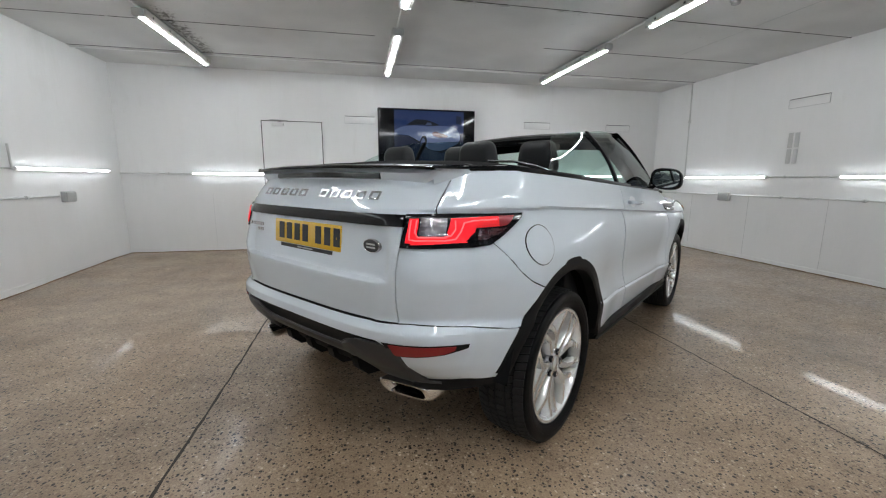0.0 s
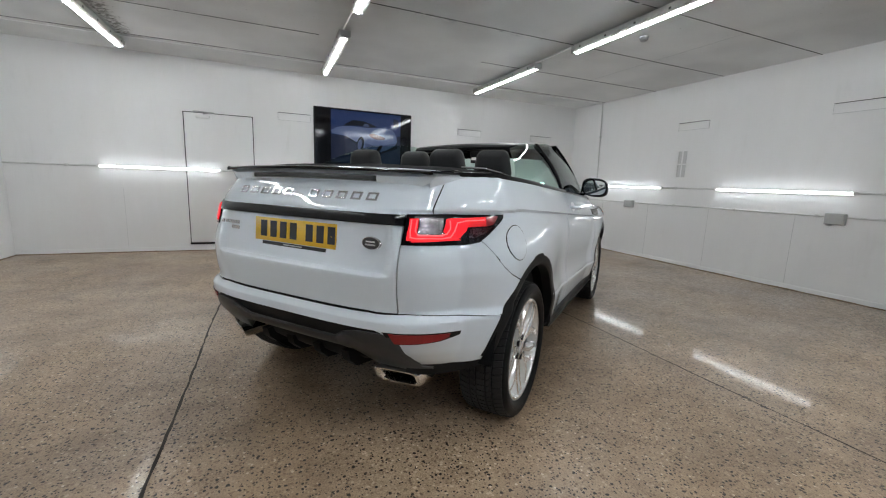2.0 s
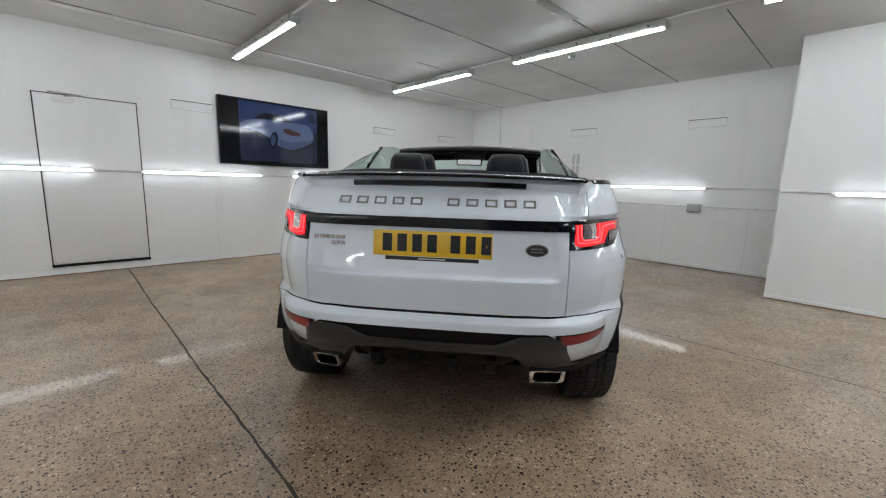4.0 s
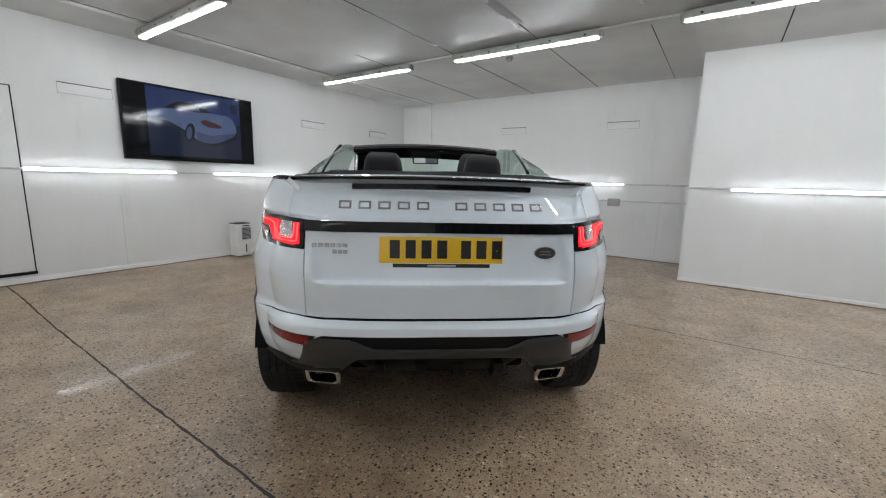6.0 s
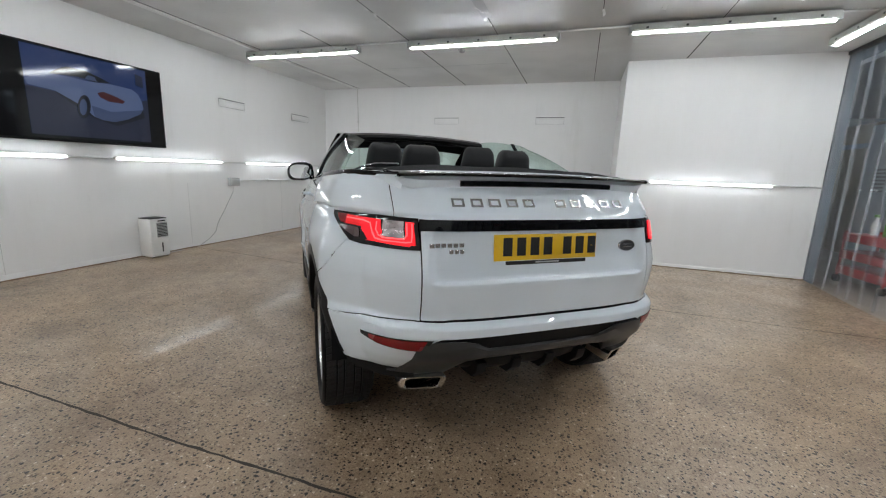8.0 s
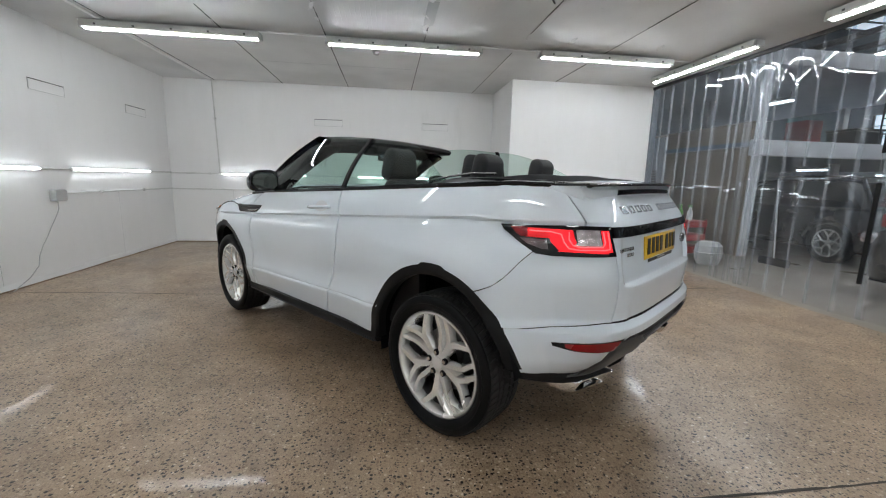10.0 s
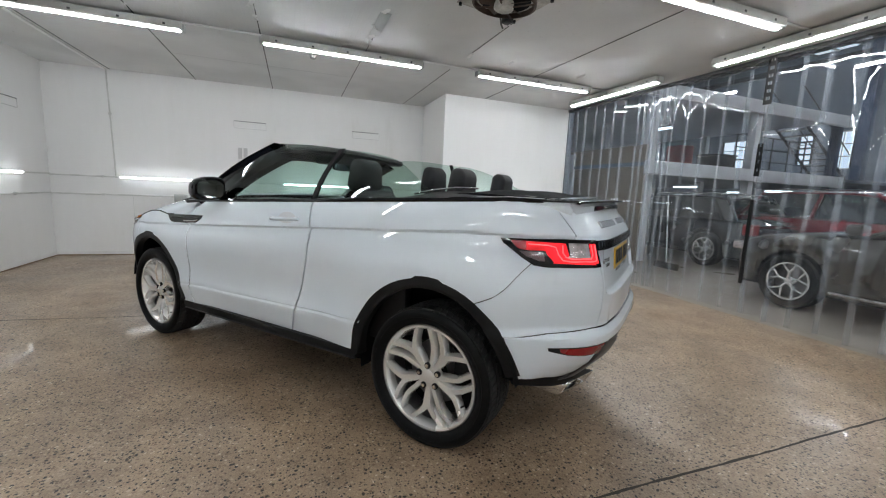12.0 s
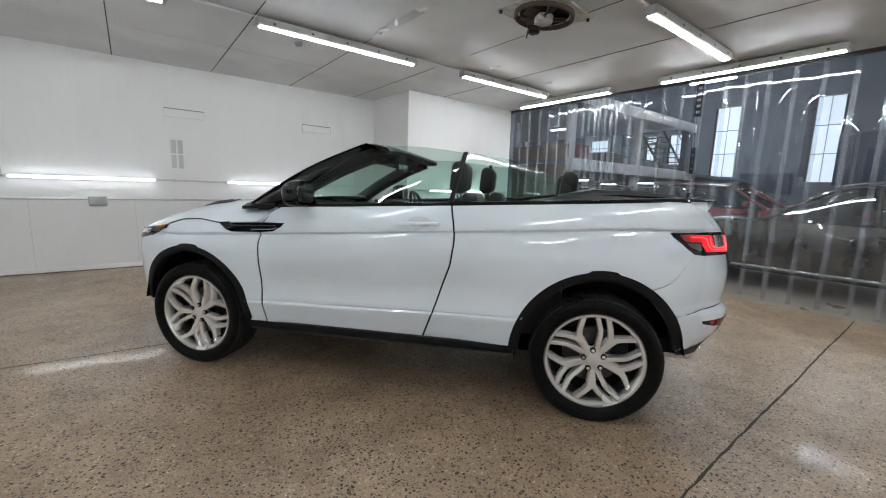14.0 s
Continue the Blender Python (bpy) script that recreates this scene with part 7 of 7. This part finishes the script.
def build_hall():
    tagged(part("hall_floor", box(-9, 16, -16, YC - 0.0, -0.3, -0.004), HALL_FLOOR, smooth=False), "worn grey concrete floor of the hall", "floor", kind="structure")
    for nm, d in (("hall_wall_south", (-9, 16, -16.2, -16, -0.2, 8)), ("hall_wall_east", (16, 16.2, -16.2, YC, -0.2, 8)), ("hall_wall_west", (-9.2, -9, -16.2, YC, -0.2, 8))):
        tagged(part(nm, box(*d), HALL_WALL, smooth=False), "dark profiled metal wall of the hall", "wall", kind="structure")
    tagged(part("hall_roof", box(-9.2, 16.2, -16.2, YC - 0.13, 7.6, 7.8), HALL_WALL, smooth=False), "dark hall roof", "ceiling", kind="structure")
    tagged(part("hall_wall_north", box(-9.2, 16.2, YC - 0.12, YC - 0.02, CEIL + 0.0, 7.8), HALL_WALL, smooth=False), "dark wall over the curtain opening", "wall", kind="structure")
    tagged(part("hall_wall_side", box(BLOCK_X + 0.0, 16, YC - 0.12, YC - 0.02, -0.2, CEIL), HALL_WALL, smooth=False), "dark wall beside the curtain opening", "wall", kind="structure")
    tagged(part("hall_wall_corner", box(-9.2, XL, YC - 0.12, YC - 0.02, -0.2, CEIL), HALL_WALL, smooth=False), "dark wall beside the curtain opening", "wall", kind="structure")
    # daylight windows in the far wall
    for x0, x1, z0, z1 in ((5.15, 6.1, 2.2, 5.2), (1.9, 2.75, 2.0, 5.2), (7.3, 8.0, 2.8, 4.2), (11.2, 12.3, 2.9, 4.2), (8.6, 9.1, 3.0, 4.2), (-1.5, -0.6, 2.0, 5.2), (-4.9, -4.0, 2.0, 5.2)):
        w = thing("window_1", pose((x0 + x1) / 2, -15.99, z0), "tall bright daylight window in the hall's far wall", "window", kind="structure")
        h, hw = z1 - z0, (x1 - x0) / 2
        part("pane", box(-hw, hw, 0.0, 0.02, 0, h), WINDOW_GLOW, w, smooth=False)
        for z in np.linspace(0, h, 4):
            part("glazing_bar", box(-hw - 0.04, hw + 0.04, 0.02, 0.07, z - 0.018, z + 0.018), GREY_METAL, w, smooth=False)
        part("glazing_bar", box(-0.012, 0.012, 0.02, 0.06, 0, h), GREY_METAL, w, smooth=False)
        for x in (-hw, hw):
            part("glazing_bar", box(x - 0.04, x + 0.04, 0.02, 0.07, 0, h), STEEL_DARK, w, smooth=False)
    for x0, x1, z0, z1 in ((1.5, 1.96, 1.9, 3.76), (-0.4, 1.40, 1.9, 3.80), (2.76, 2.98, 2.2, 5.3), (3.1, 4.9, 1.5, 2.35)):
        tagged(part("hall_panel", box(x0, x1, -15.96, -15.90, z0, z1, 0.01), STEEL_BLUE), "dark blue board fixed to the hall's far wall", "panel", kind="structure")
    # gallery along the hall's east side: two edge beams, decks, posts, rails and a stair
    g = thing("gallery", pose(0, 0, 0), "steel mezzanine gallery with pale edge beams and dark railings", "gallery", kind="structure")
    part("beam", box(4.40, 4.52, -9.6, -3.0, 1.82, 2.09, 0.008), HALL_BEAM, g, "pale grey edge beam")
    part("beam", box(4.40, 4.52, -9.6, -2.8, 3.34, 3.60, 0.008), HALL_BEAM, g, "pale grey edge beam")
    part("deck", box(4.52, 15.8, -15.8, -3.0, 1.98, 2.06), HALL_WALL, g, smooth=False)
    part("deck", box(4.52, 15.8, -9.6, -2.9, 3.50, 3.58), HALL_BEAM, g, smooth=False)
    for x, y, pale in ((4.62, -3.2, 1), (4.62, -6.3, 1), (4.62, -9.4, 0), (8.2, -9.4, 1), (8.2, -5.2, 1), (11.5, -9.4, 1)):
        part("post", box(x - 0.09, x + 0.09, y - 0.09, y + 0.09, 0, 3.5, 0.01), HALL_BEAM if pale else STEEL_BLUE, g)
    part("post", box(6.0, 6.3, -14.1, -13.8, 0, 7.0, 0.02), STEEL_BLUE, g, "dark blue steel column")
    for z in (2.40, 2.70, 3.0):
        part("rail", tube([(5.2, -6.6, z), (5.2, -9.3, z)], 0.016, 6), STEEL_DARK, g)
    for k in range(5):
        part("rail_post", rod((5.2, -6.6 - 0.67 * k, 2.05), (5.2, -6.6 - 0.67 * k, 3.0), 0.016, 6), STEEL_DARK, g)
    for k in range(11):
        part("stair_tread", box(5.7, 6.5, -9.9 - 0.25 * k, -9.65 - 0.25 * k, 3.85 - 0.16 * k, 3.88 - 0.16 * k), STEEL_DARK, g, smooth=False)
    for x in (5.7, 6.5):
        part("stair_string", tube([(x, -9.7, 3.85), (x, -12.4, 2.15)], 0.05, 4), STEEL_DARK, g)
        part("handrail", tube([(x, -9.7, 4.65), (x, -12.4, 2.95)], 0.02, 6), STEEL_DARK, g)
    cab = thing("cabinet", pose(6.45, -6.2, 2.06), "red steel cabinet standing on the gallery", "cabinet")
    part("body", box(-0.25, 0.25, -0.2, 0.2, 0, 0.72, 0.01), RED_TOOL, cab)
    part("door", box(-0.27, -0.25, -0.19, 0.19, 0.02, 0.70, 0.005), RED_TOOL, cab)
    part("handle", rod((-0.285, 0.12, 0.3), (-0.285, 0.12, 0.4), 0.008, 8), GREY_METAL, cab)
    crate = thing("crate", pose(5.9, -6.9, 2.06), "black storage crate standing on the gallery", "crate")
    part("body", box(-0.3, 0.3, -0.35, 0.35, 0, 0.45, 0.02), STEEL_DARK, crate)
    part("lid", box(-0.32, 0.32, -0.37, 0.37, 0.45, 0.50, 0.01), STEEL_DARK, crate)
    # roof lights
    for x, y in ((8.1, -14.6), (6.1, -14.4), (11.4, -14.2), (1.5, -14.4), (-3.0, -14.4)):
        w = thing("window_2", pose(x, y, 7.2), "bright skylight in the hall's roof", "window", kind="structure")
        part("pane", box(-0.7, 0.7, -1.0, 1.0, 0.0, 0.02), WINDOW_GLOW, w, smooth=False)
        for sx in (-0.7, 0.0, 0.7):
            part("glazing_bar", box(sx - 0.03, sx + 0.03, -1.0, 1.0, -0.05, -0.001), STEEL_DARK, w, smooth=False)
    for k in range(9):
        tagged(part("roof_truss", box(-9, 16, -15 + 1.6 * k, -14.9 + 1.6 * k, 6.6, 6.8), STEEL_DARK, smooth=False), "dark steel roof truss", "truss", kind="structure")
    # hall lamps
    for x, y, z in ((0, -4, 5.5), (5, -4, 5.5), (10, -5, 5.5), (0, -9, 5.5), (5, -12, 5.5), (10, -12, 5.5), (7.2, -7.5, 1.75), (6.4, -10.5, 1.75), (9, -12.5, 1.75), (7.0, -6.0, 3.3)):
        t = thing("hall_light", pose(x, y, z), "long lit tube light in the hall", "tube light", "hall lights")
        half = 0.75 if z > 4 else 0.38
        part("housing", box(-half, half, -0.08, 0.08, 0.0, 0.06, 0.01), GREY_METAL, t)
        part("diffuser", box(-half + 0.02, half - 0.02, -0.06, 0.06, -0.04, -0.001, 0.01), TUBE_H if z > 4 else TUBE_LOW, t)
        for s in (-half * 0.8, half * 0.8):
            part("hanger", rod((s, 0, 0.05), (s, 0, (1.99 if z < 2 else 3.51 if z < 4 else 7.61) - z), 0.008, 6), GREY_METAL, t)
    # tan partition and a pale door with vent slots
    tagged(part("partition", box(4.56, 15.9, -3.16, -3.06, -0.1, 2.42), TAN, smooth=False), "tan board partition in the hall", "wall", kind="structure")
    d = thing("hall_door", pose(7.15, -3.02, 0, 0, 0, 0), "pale grey louvred cabinet door beside the opening", "door")
    part("leaf", box(-0.4, 0.4, -0.03, 0.03, 0, 2.35, 0.01), HALL_BEAM, d)
    for k in range(7):
        part("louvre", box(-0.22, 0.1, 0.03, 0.042, 1.2 + k * 0.06, 1.23 + k * 0.06), GREY_METAL, d, smooth=False)
    # red trolley with bottles
    t = thing("tool_trolley", pose(4.55, -1.85, 0, 0, 0, 8), "red three-shelf trolley with bottles on it", "trolley")
    for z in (0.12, 0.33, 0.56):
        part("tray", box(-0.38, 0.38, -0.22, 0.22, z, z + 0.115, 0.015), RED_TOOL, t)
    for sx in (-1, 1):
        for sy in (-1, 1):
            part("upright", rod((sx * 0.36, sy * 0.2, 0.06), (sx * 0.36, sy * 0.2, 0.70), 0.015, 8), RED_TOOL, t)
            part("castor", rod((sx * 0.36, sy * 0.2 - 0.02, 0.05), (sx * 0.36, sy * 0.2 + 0.02, 0.05), 0.05, 12), RUBBER, t)
    for x, mat_ in ((-0.2, WHITE_TRIM), (0.0, GREEN_CAP), (0.2, WHITE_TRIM)):
        b = thing("bottle", pose(4.55 + x, -1.85 + 0.14 * x, 0.675), "plastic spray bottle standing on the red trolley", "bottle", "bottles on the trolley")
        part("body", lathe([(0.0, 0), (0.045, 0), (0.047, 0.14), (0.02, 0.19), (0.016, 0.23), (0.0, 0.23)], 16, axis="z"), mat_, b)
        part("trigger", box(-0.03, 0.05, -0.012, 0.012, 0.225, 0.26, 0.006), GREEN_CAP, b)
    b = thing("tub", pose(3.86, -1.9, 0), "grey round plastic tub on the hall floor", "tub")
    part("body", lathe([(0.0, 0.0), (0.15, 0.0), (0.19, 0.08), (0.205, 0.2), (0.19, 0.31), (0.13, 0.37), (0.0, 0.385)], 28, axis="z"), GREY_BOX, b)
    part("rim", lathe([(0.206, 0.19), (0.214, 0.2), (0.206, 0.21)], 28, axis="z"), GREY_BOX, b)
    b = thing("broom", pose(3.72, -3.0, 0), "long-handled broom standing on the hall floor", "broom")
    part("handle", rod((0, 0, 0.1), (0.05, 0.1, 1.4), 0.012, 8), HALL_BEAM, b)
    part("head", box(-0.25, 0.25, -0.04, 0.04, 0.0, 0.12, 0.01), STEEL_DARK, b)
    hall_car("dark bronze crossover car parked in the hall beyond the curtain", pose(-1.42, -3.05, 0, 0, 0, 0), CAR_BROWN, 4.35, 1.50, 1.0, 2.66, screen=1.95)
    hall_car("dark blue car with red tail lamps parked in the hall", pose(3.9, -5.05, 0, 0, 0, 0), CAR_DARK, 4.3, 1.45, 0.95, 2.6)
    hall_car("red estate car parked further back in the hall", pose(3.65, -6.45, 0, 0, 0, 180), CAR_RED, 4.6, 1.60, 1.08, 2.7)

build_room()
build_lights()
build_curtain()
build_hall()
build_fittings()
build_car_details(build_car())
